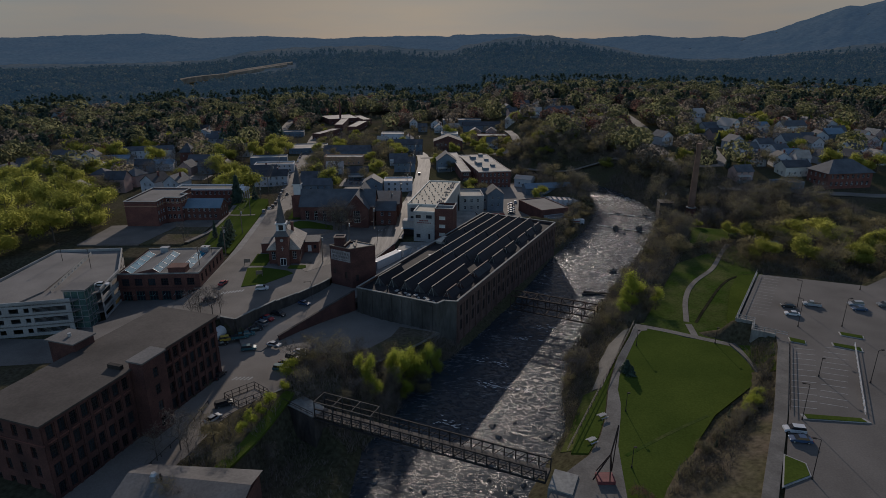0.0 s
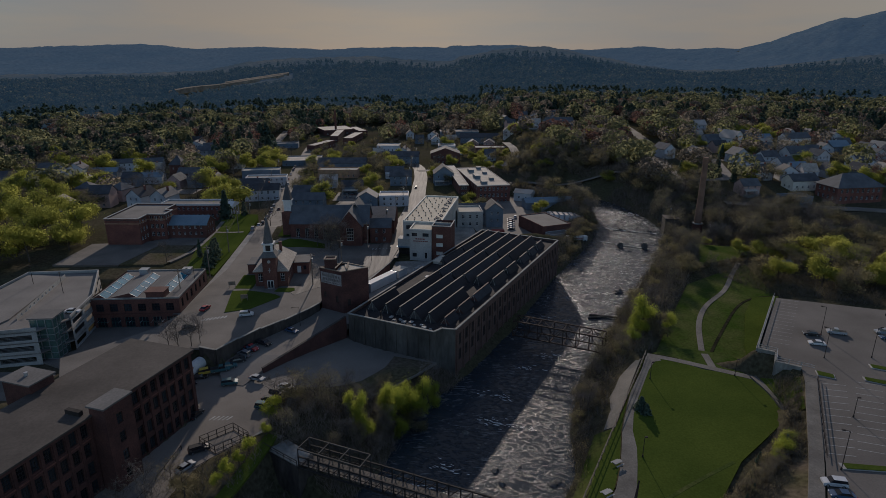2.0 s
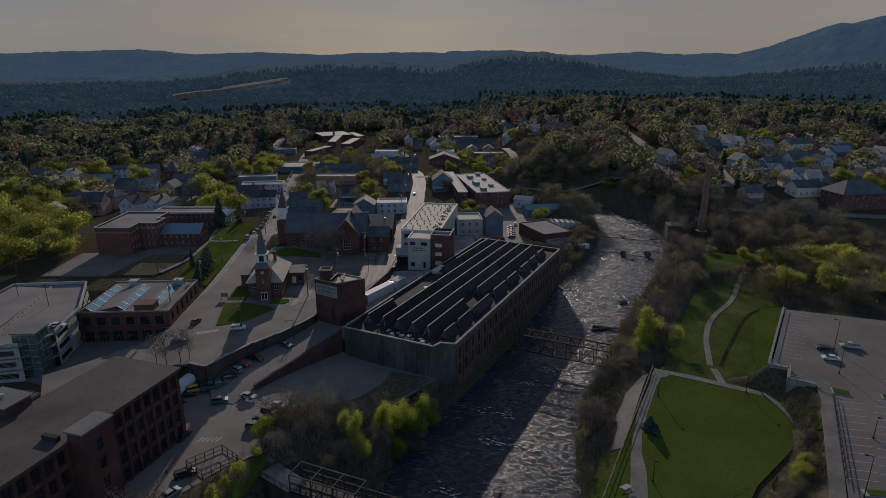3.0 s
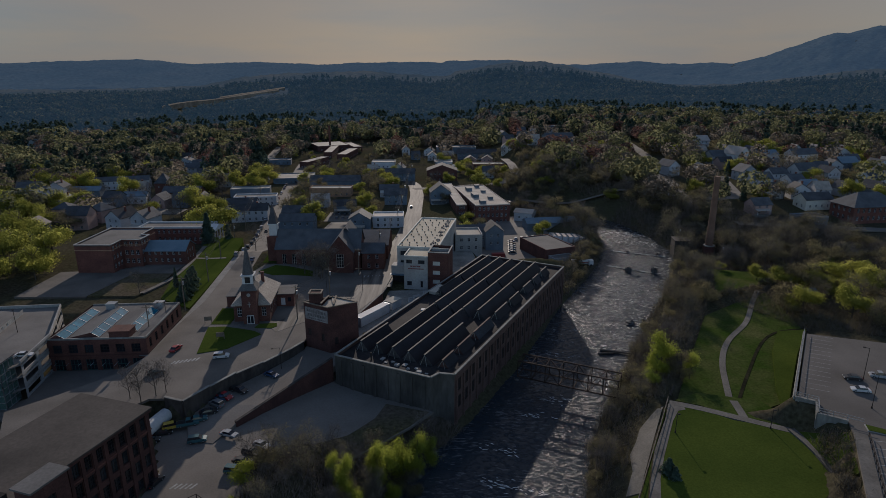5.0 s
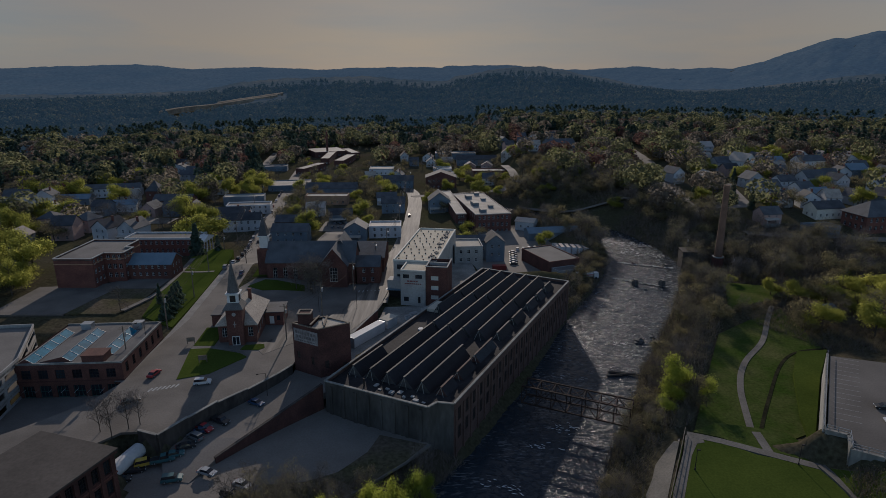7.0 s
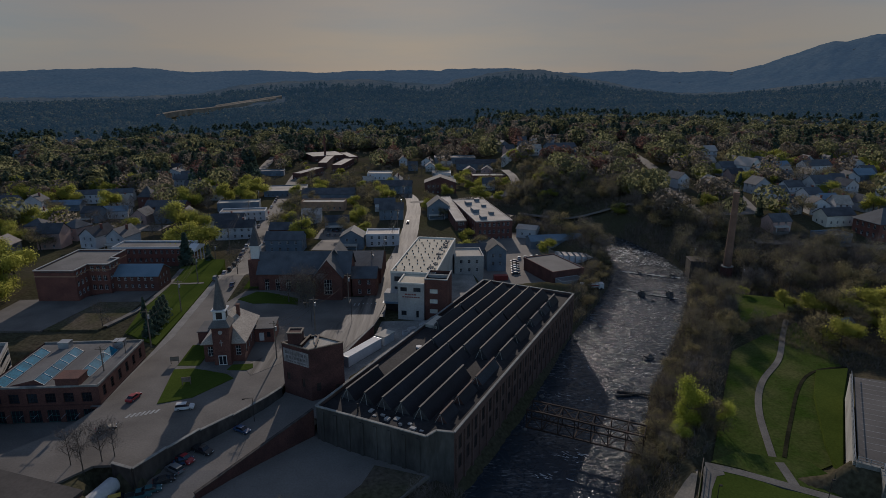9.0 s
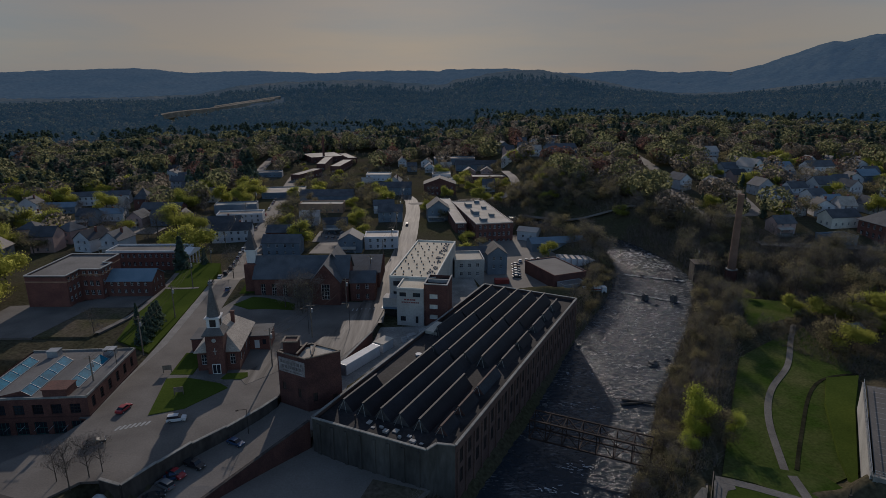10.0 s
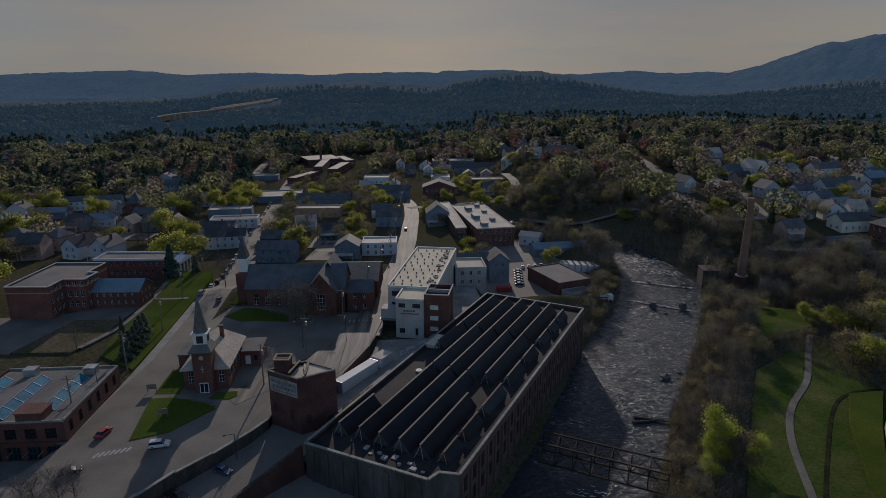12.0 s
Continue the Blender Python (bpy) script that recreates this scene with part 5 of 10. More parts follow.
# --- brick church with a steeple ---
def steeple_church():
    ob = thing("brick_church", -51.3, 180.9, 0.0, 5, "small red brick church with tan roof and grey steeple", "church")
    # own axes: x along the front, y back from the front
    W, D, H, RISE = 9.6, 16.6, 5.2, 4.4
    hs = [(0.9, 2.1, 1.4, 4.0), (W - 2.1, W - 0.9, 1.4, 4.0)]
    he = holes_for(D, 0, 5, 1, 5, 1.2, 3.0, 1.2)
    g = Geo().wall((-W / 2, 0), (W / 2, 0), -1, H, hs).wall((W / 2, 0), (W / 2, D), -1, H, he).wall((W / 2, D), (-W / 2, D), -1, H).wall((-W / 2, D), (-W / 2, 0), -1, H, he)
    part("wall", g, M_BRICK_D, ob)
    for a, b, h in (((-W / 2, 0), (W / 2, 0), hs), ((W / 2, 0), (W / 2, D), he), ((-W / 2, D), (-W / 2, 0), he)):
        put_windows(ob, a, b, h, M_WHITE, (1, 2))
    r = Geo()
    e, zl, zt = 0.55, H - 0.3, H + RISE
    r.face((W / 2 + e, -e, zl), (W / 2 + e, D + e, zl), (0, D - 4.0, zt), (0, 4.0, zt))
    r.face((-W / 2 - e, D + e, zl), (-W / 2 - e, -e, zl), (0, 4.0, zt), (0, D - 4.0, zt))
    r.face((-W / 2 - e, -e, zl), (W / 2 + e, -e, zl), (0, 4.0, zt)).face((W / 2 + e, D + e, zl), (-W / 2 - e, D + e, zl), (0, D - 4.0, zt))
    r.prism([(-W / 2 - e, -e), (W / 2 + e, -e), (W / 2 + e, D + e), (-W / 2 - e, D + e)], zl - 0.2, zl)
    part("roof", r, M_ROOF_CHURCH, ob, "weathered tan shingle roof")
    part("chimney", Geo().box(1.2, 2.0, 9.6, 10.4, H + 1, H + 5.6).box(1.1, 2.1, 9.5, 10.5, H + 5.6, H + 5.9), M_BRICK_D, ob)
    tower = part("tower", Geo().box(-1.95, 1.95, -2.0, 1.9, -1, 10.0), M_BRICK_D, ob, "square brick bell tower")
    part("cross", Geo().box(-0.08, 0.08, -2.07, -2.0, 4.9, 6.5).box(-0.42, 0.42, -2.07, -2.0, 5.7, 5.86), M_CONC, tower)
    part("clock_face", Geo().tube((0, -2.0, 8.4), (0, -2.07, 8.4), 0.5, 0.5, 16), M_CONC, tower)
    part("door", Geo().box(-0.95, 0.95, -2.1, -2.0, 0, 2.5), M_WHITE, tower, "white double door")
    part("door_panel", Geo().box(-0.8, -0.08, -2.13, -2.1, 0.2, 2.3).box(0.08, 0.8, -2.13, -2.1, 0.2, 2.3), M_GLASS, tower)
    # flared skirt, louvred belfry, cornice and spire
    sk = Geo()
    for i in range(4):
        p, q = [((2.5 * x, 2.5 * y - 0.05, 9.9), (1.5 * x, 1.5 * y - 0.05, 11.4)) for x, y in ((-1, -1), (1, -1), (1, 1), (-1, 1))][i], [((2.5 * x, 2.5 * y - 0.05, 9.9), (1.5 * x, 1.5 * y - 0.05, 11.4)) for x, y in ((1, -1), (1, 1), (-1, 1), (-1, -1))][i]
        sk.face(p[0], q[0], q[1], p[1])
    sk.box(-2.5, 2.5, -2.55, 2.45, 9.7, 9.9)
    part("skirt_roof", sk, M_SPIRE, ob, "grey flared skirt of the belfry")
    bf = part("belfry", Geo().box(-1.4, 1.4, -1.45, 1.35, 11.2, 13.6).box(-1.75, 1.75, -1.8, 1.7, 13.6, 13.9), M_WHITE, ob, "white wooden belfry stage")
    part("louvre", Geo().box(-0.7, 0.7, -1.5, -1.45, 11.6, 13.3), M_STEEL_D, bf)
    part("louvre", Geo().box(1.4, 1.45, -0.75, 0.65, 11.6, 13.3), M_STEEL_D, bf)
    sp = Geo()
    ring = [(1.55 * math.cos((i + 0.5) * math.pi / 4), -0.05 + 1.55 * math.sin((i + 0.5) * math.pi / 4), 13.9) for i in range(8)]
    for i in range(8):
        sp.face(ring[i], ring[(i + 1) % 8], (0, -0.05, 22.6))
    part("steeple", sp, M_SPIRE, ob, "grey slate octagonal steeple")
    part("finial", Geo().tube((0, -0.05, 22.4), (0, -0.05, 23.2), 0.06, 0.03, 6), M_STEEL_D, ob)
    for x0, x1, y0, y1 in ((W / 2, W / 2 + 4.9, 11.5, 19.0), (-W / 2 - 4.6, -W / 2, 11.0, 18.0)):
        part("side_wing", Geo().box(x0, x1, y0, y1, -1, 3.3), M_BRICK, ob)
        part("wing_roof", Geo().box(x0 - 0.2, x1 + 0.3, y0 - 0.3, y1 + 0.3, 3.3, 3.5), M_ROOF_DARK, ob, "dark shingled wing roof")
    part("wing_door", Geo().box(W / 2 + 1.2, W / 2 + 2.4, 11.42, 11.5, 0, 2.2), M_WHITE, ob)
    part("wing_window", Geo().box(W / 2 + 3.2, W / 2 + 4.1, 11.42, 11.5, 1.0, 2.3), M_GLASS, ob)
    return ob


M_SPIRE = mat("weathered_slate", (0.07, 0.068, 0.066), (0.12, 0.115, 0.11), 0.4, 0.8, 0.4, 4.0, grain=0.25)
steeple_church()


# --- large church with steep slate roofs ---
def large_church():
    ob = thing("large_brick_church", -43.0, 240.0, -3.0, 0, "large dark brick church with slate cross roofs", "church")
    W, D, H = 30.0, 13.0, 8.5
    hs = holes_for(W, 0, 8.5, 1, 8, 1.4, 4.6, 1.8)
    g = Geo().wall((-W / 2, -D / 2), (W / 2, -D / 2), -3, H, hs).wall((W / 2, -D / 2), (W / 2, D / 2), -3, H).wall((W / 2, D / 2), (-W / 2, D / 2), -3, H).wall((-W / 2, D / 2), (-W / 2, -D / 2), -3, H)
    g.face((W / 2, -D / 2, H), (W / 2, D / 2, H), (W / 2, 0, H + 5.5)).face((-W / 2, D / 2, H), (-W / 2, -D / 2, H), (-W / 2, 0, H + 5.5))
    part("wall", g, M_BRICK_D, ob)
    put_windows(ob, (-W / 2, -D / 2), (W / 2, -D / 2), hs, M_CREAM, (1, 3))

    def saddle(g, x0, x1, hw, z0, z1, along_x, c=0.0, o=0.5):
        for s in (-1, 1):
            lo, hi = s * (hw + o), 0.0
            zl = z0 - o * (z1 - z0) / hw
            p = [(x0 - o, lo, zl), (x1 + o, lo, zl), (x1 + o, hi, z1), (x0 - o, hi, z1)]
            p = [(a, b + c, z) if along_x else (c - b, a, z) for a, b, z in p]
            q = [(a, b, z + 0.22) for a, b, z in p]
            g.face(*(q if s < 0 else q[::-1])).face(*(p[::-1] if s < 0 else p))
            for i in range(4):
                j = (i + 1) % 4
                g.face(p[i], p[j], q[j], q[i])
    r = Geo()
    saddle(r, -W / 2, W / 2, D / 2, H, H + 5.5, True)
    part("nave_roof", r, M_ROOF_SLATE, ob, "grey slate nave roof")
    t = Geo().wall((4, -D / 2 - 4), (13, -D / 2 - 4), -3, H, [(3.2, 5.8, 2.5, 7.5)]).wall((13, -D / 2 - 4), (13, -D / 2), -3, H).wall((4, -D / 2), (4, -D / 2 - 4), -3, H)
    t.face((4, -D / 2 - 4, H), (13, -D / 2 - 4, H), (8.5, -D / 2 - 4, H + 5.6))
    tr = part("transept", t, M_BRICK_D, ob)
    put_windows(tr, (4, -D / 2 - 4), (13, -D / 2 - 4), [(3.2, 5.8, 2.5, 7.5)], M_CREAM, (2, 3))
    r2 = Geo()
    saddle(r2, -D / 2 - 4, 1.0, 4.5, H, H + 5.6, False, 8.5)
    part("transept_roof", r2, M_ROOF_SLATE, ob)
    r3 = Geo()
    saddle(r3, -1.0, D / 2 + 4, 4.5, H, H + 6.4, False, 9.5)
    part("rear_transept_roof", r3, M_ROOF_SLATE, ob)
    part("rear_transept", Geo().prism([(5, D / 2), (14, D / 2), (14, D / 2 + 4), (5, D / 2 + 4)], -3, H), M_BRICK_D, ob)
    part("front_tower", Geo().box(-W / 2 - 4.0, -W / 2, -3.0, 3.0, -3, 12), M_BRICK_D, ob)
    part("front_tower_belfry", Geo().box(-W / 2 - 3.4, -W / 2 - 0.6, -1.4, 1.4, 12, 16).box(-W / 2 - 3.8, -W / 2 - 0.2, -1.8, 1.8, 16, 16.4), M_WHITE, ob, "white belfry with dark cap")
    sp = Geo()
    for i in range(4):
        c = [(-W / 2 - 3.6, -1.6), (-W / 2 - 0.4, -1.6), (-W / 2 - 0.4, 1.6), (-W / 2 - 3.6, 1.6)]
        sp.face((*c[i], 16.4), (*c[(i + 1) % 4], 16.4), (-W / 2 - 2, 0, 24))
    part("spire", sp, M_ROOF_DARK, ob)
    return ob


large_church()
building("parish_hall", "brick hall with broad grey roof beside the church", "building", -26.5, 258, -3.2, 0, 15, 22, 6, 2, "gable", 3.2, M_BRICK_D, M_ROOF_SLATE, (5, 6), (1.0, 1.5), "x", sides="se")
building("parish_annex", "small brick annex with grey roof", "building", -23.5, 239, -3.2, 0, 8, 8, 6.5, 2, "gable", 2.6, M_BRICK_D, M_ROOF_SLATE, (2, 2), (1.0, 1.6), "x", sides="se")


# --- white commercial block ---
M_PALE = mat("aged_cream_paint", (0.30, 0.28, 0.255), (0.40, 0.375, 0.34), 0.2, 0.8, 0.15, 2.0, grain=0.12)
M_RED_D = mat("faded_red_paint", (0.14, 0.04, 0.04), (0.2, 0.06, 0.055), 0.5, 0.7, 0.1, 3.0, grain=0.15)


def white_block():
    ob = thing("white_commercial_block", -14.0, 226.7, -3.0, math.degrees(math.atan2(43.2, 7.7)), "white painted commercial block with ballasted flat roof", "building")
    # own axes: x along the street side, y to the left of it (so the body lies at -y)
    L, W, H = 44.0, 14.5, 11.0
    g = Geo()
    hw = [(2 + i * 4.2, 4.6 + i * 4.2, 7.2, 9.0) for i in range(9)] + [(2 + i * 4.2, 4.6 + i * 4.2, 3.6, 5.4) for i in range(9)]
    hf = [(1.2, 3.4, 8.0, 9.6), (1.2, 3.0, 4.6, 6.2), (4.4, 6.4, 8.0, 9.6)]
    g.wall((L, 0), (0, 0), -3, H, [(L - b, L - a, c, d) for a, b, c, d in hw])
    g.wall((0, 0), (0, -W), -3, H, hf).wall((0, -W), (L, -W), -3, H).wall((L, -W), (L, 0), -3, H)
    part("wall", g, M_PALE, ob)
    put_windows(ob, (L, 0), (0, 0), [(L - b, L - a, c, d) for a, b, c, d in hw], M_STEEL_D, (2, 0))
    put_windows(ob, (0, 0), (0, -W), hf, M_STEEL_D, (2, 0))
    part("roof", Geo().box(0.3, L - 0.3, -W + 0.3, -0.3, H - 0.4, H - 0.1), M_ROOF_BUFF, ob)
    part("parapet", Geo().box(0, L, -0.35, 0.04, H - 0.3, H + 0.35).box(0, L, -W - 0.04, -W + 0.35, H - 0.3, H + 0.35).box(-0.04, 0.35, -W, 0, H - 0.3, H + 0.35).box(L - 0.35, L + 0.04, -W, 0, H - 0.3, H + 0.35), M_CREAM, ob)
    # projecting front bay, lower roof
    b = Geo()
    hb = [(0.8, 2.8, 8.2, 9.5), (4.8, 7.0, 8.2, 9.5), (1.0, 2.6, 0.5, 2.0), (5.6, 6.4, 0.0, 2.2)]
    b.wall((-9.5, -4.6), (-9.5, -12.6), -3, 10.8, hb).wall((0, -4.6), (-9.5, -4.6), -3, 10.8).wall((-9.5, -12.6), (0, -12.6), -3, 10.8)
    bay = part("front_bay", b, M_PALE, ob)
    put_windows(bay, (-9.5, -4.6), (-9.5, -12.6), hb, M_STEEL_D, (2, 0))
    part("bay_roof", Geo().box(-9.3, 0.3, -12.4, -4.8, 10.4, 10.6), M_ROOF_BUFF, bay)
    part("bay_parapet", Geo().box(-9.55, -9.2, -12.6, -4.6, 10.6, 11.0).box(-9.5, 0, -4.95, -4.55, 10.6, 11.0), M_CREAM, bay)
    rr = random.Random(2)
    for z, hh, n in ((7.1, 0.45, 5), (6.3, 0.35, 8)):
        y = -6.0 - (0 if n > 5 else 0.8)
        for i in range(n):
            l = rr.uniform(0.35, 0.7)
            part("lettering_bar", Geo().box(-9.56, -9.51, y - l, y, z, z + hh), M_RED_D, bay)
            y -= l + 0.15
    part("upper_front", Geo().box(-4, 0, -4.6, 1.2, 2.4, 5.4), M_PALE, ob, "pale overhanging front")
    part("lower_front", Geo().box(-3.2, 0, -4.6, 1.0, -3, 2.4), M_STEEL_D, ob, "dark recessed loading front")
    part("canopy", Geo().box(-5.2, 0, -4.6, 1.4, 2.3, 2.5), M_ROOF_BLUE, ob, "thin blue-grey canopy")
    # brown brick stair tower
    t = Geo()
    ht = [(1.6, 4.0, 7.6, 9.0), (1.6, 4.0, 4.4, 5.8), (1.6, 4.0, 1.2, 2.6)]
    t.wall((-8.5, -12.6), (-8.5, -19.5), -3, 12, ht).wall((0.8, -19.5), (0.8, -12.6), -3, 12).wall((0.8, -12.6), (-8.5, -12.6), -3, 12).wall((-8.5, -19.5), (0.8, -19.5), -3, 12)
    tower = part("brick_tower", t, M_BRICK_D, ob, "brown brick stair tower")
    put_windows(tower, (-8.5, -12.6), (-8.5, -19.5), ht, M_WHITE, (1, 0), 0.2, M_CREAM)
    part("tower_roof", Geo().box(-8.2, 0.5, -19.2, -12.9, 11.0, 11.2), M_TAR, tower)
    part("tower_coping", Geo().box(-8.6, 0.9, -12.9, -12.5, 12, 12.25).box(-8.6, 0.9, -19.6, -19.2, 12, 12.25).box(-8.6, -8.2, -19.2, -12.9, 12, 12.25).box(-4.1, -3.7, -19.2, -12.9, 11.2, 12.25), M_CONC, tower)
    v = Geo().tube((0, 0, -0.1), (0, 0, 0.32), 0.2, 0.24, 6).mesh("roof_vent", M_STEEL_D)
    for i in range(11):
        for k in range(4):
            part("roof_vent", v, None, ob).matrix_basis = pose(2 + i * 3.8 + rr.uniform(-0.5, 0.5), -1.6 - k * 2.6 + (1.0 if i % 2 else 0) + rr.uniform(-0.4, 0.4), H)
    for i in range(60):
        a, b = rr.uniform(0.3, 0.9), rr.uniform(0.3, 0.7)
        q = part("loose_slab", Geo().box(0, a, 0, b, -0.1, rr.uniform(0.05, 0.3)), M_ROOF_DARK, ob)
        q.matrix_basis = pose(rr.uniform(2, L - 3), -11.2 - rr.uniform(0, 2.4), H)
    return ob


white_block()


# --- parking garage and its glazed stair ---
def garage():
    ob = thing("parking_garage", -96.0, 140.3, -4.2, 0, "grey concrete three-level parking garage", "parking garage")
    # own axes from the front corner; the front runs left and nearer, the side runs back
    a, b, c, d, e, f = (0, 0), (-27.5, -6.0), (-27, 38.7), (-7.4, 40.7), (1.6, 21.4), (4.0, 7.0)
    poly = [b, a, f, e, d, c]
    for z in (2.6, 5.5, 8.3):
        part("deck", Geo().prism(poly, z, z + 0.3), M_DECK, ob)
    ln = math.hypot(*b)
    hf = []
    for z in (0.7, 3.6, 6.4):
        hf += [(1.2, 9.0, z, z + 1.25), (9.8, 11.0, z, z + 1.25), (12.2, 14.4, z, z + 1.25), (16.0, 17.4, z, z + 1.25), (18.6, 26.5, z, z + 1.25)]
    part("front_wall", Geo().wall(b, a, -1, 9.4, [(ln - q, ln - p, u, v) for p, q, u, v in hf], 0.3), M_CONC, ob, "pale precast front with slot openings")
    lv = Geo()
    for z in (0.7, 3.6, 6.4):
        for k in range(3):
            t0, t1 = 1.3 / ln, 8.9 / ln
            lv.beam((b[0] * t0, b[1] * t0 + 0.05, z + 0.3 + 0.32 * k), (b[0] * t1, b[1] * t1 + 0.05, z + 0.3 + 0.32 * k), 0.05)
    part("cable_rail", lv, M_METAL, ob)
    for p, q in ((f, e), (e, d)):
        n = math.hypot(q[0] - p[0], q[1] - p[1])
        hs = [(1.0 + i * n / 2, n / 2 - 0.2 + i * n / 2, z, z + 1.4) for i in range(2) for z in (0.7, 3.6, 6.5)]
        part("side_wall", Geo().wall(p, q, -1, 9.4, hs, 0.3), M_CONC, ob)
    part("rear_wall", Geo().wall(d, c, -1, 9.4).wall(c, b, -1, 9.4), M_CONC, ob)
    part("core_wall", Geo().box(-24, -4, 9.0, 9.3, -1, 8.3), M_CONC_D, ob)
    for k in range(4):
        part("column", Geo().box(-23 + k * 7, -22.4 + k * 7, 2.4, 3.0, -1, 8.3), M_CONC, ob)
    for p, q in ((b, a), (f, e), (e, d), (d, c), (c, b)):
        part("parapet", Geo().beam((*p, 9.2), (*q, 9.2), 0.3, 0.6), M_CONC, ob)
    # ramp up to the higher half of the deck
    n = math.hypot(6, 30)
    part("ramp_wall", Geo().wall((-8.5, 6.0), (-14.5, 36.0), 8.6, 9.9, [(2 + i * 2.4, 3.0 + i * 2.4, 8.9, 9.5) for i in range(9)], 0.2), M_CONC, ob, "deck wall with a row of dark slots")
    part("raised_deck", Geo().prism([(-26.5, -4.8), (-12.5, -2.0), (-10.5, 6.2), (-15.2, 36.0), (-26.4, 38.0)], 8.6, 9.0), M_DECK, ob)
    for x, y in ((-17, -1.5), (-8, 24), (-20, 30)):
        part("deck_lamp", Geo().tube((x, y, 8.6), (x, y, 14.6), 0.08, 0.06, 6).box(x - 0.3, x + 0.3, y - 0.12, y + 0.12, 14.5, 14.65), M_STEEL_D, ob)
    st = thing("glass_stair_tower", -96.0, 144.8, -4.2, 3, "glazed green stair tower on a parking garage", "stair tower")
    part("glazing", Geo().box(-2.6, 2.6, -2.4, 2.4, 0.2, 10.6), M_GLASS_G, st)
    fr = Geo()
    for x in (-2.65, -0.9, 0.9, 2.65):
        fr.beam((x, -2.45, 0), (x, -2.45, 10.8), 0.16)
    for y in (-2.45, -0.8, 0.8, 2.45):
        fr.beam((2.65, y, 0), (2.65, y, 10.8), 0.16)
    for z in (0.2, 1.8, 3.4, 5.0, 6.6, 8.2, 10.6):
        fr.beam((-2.65, -2.45, z), (2.65, -2.45, z), 0.16)
        fr.beam((2.65, -2.45, z), (2.65, 2.45, z), 0.16)
    part("frame", fr, M_METAL, st)
    part("flat_roof", Geo().box(-3.0, 3.0, -2.8, 2.8, 10.8, 11.05), M_ROOF_GREY, st, "flat grey roof with a rim")
    part("stair_flight", Geo().beam((-2, 0, 0.5), (2, 0, 3.4), 1.4, 0.3).beam((2, 0, 3.5), (-2, 0, 6.4), 1.4, 0.3).beam((-2, 0, 6.5), (2, 0, 9.3), 1.4, 0.3), M_CONC_D, st)
    return ob


garage()


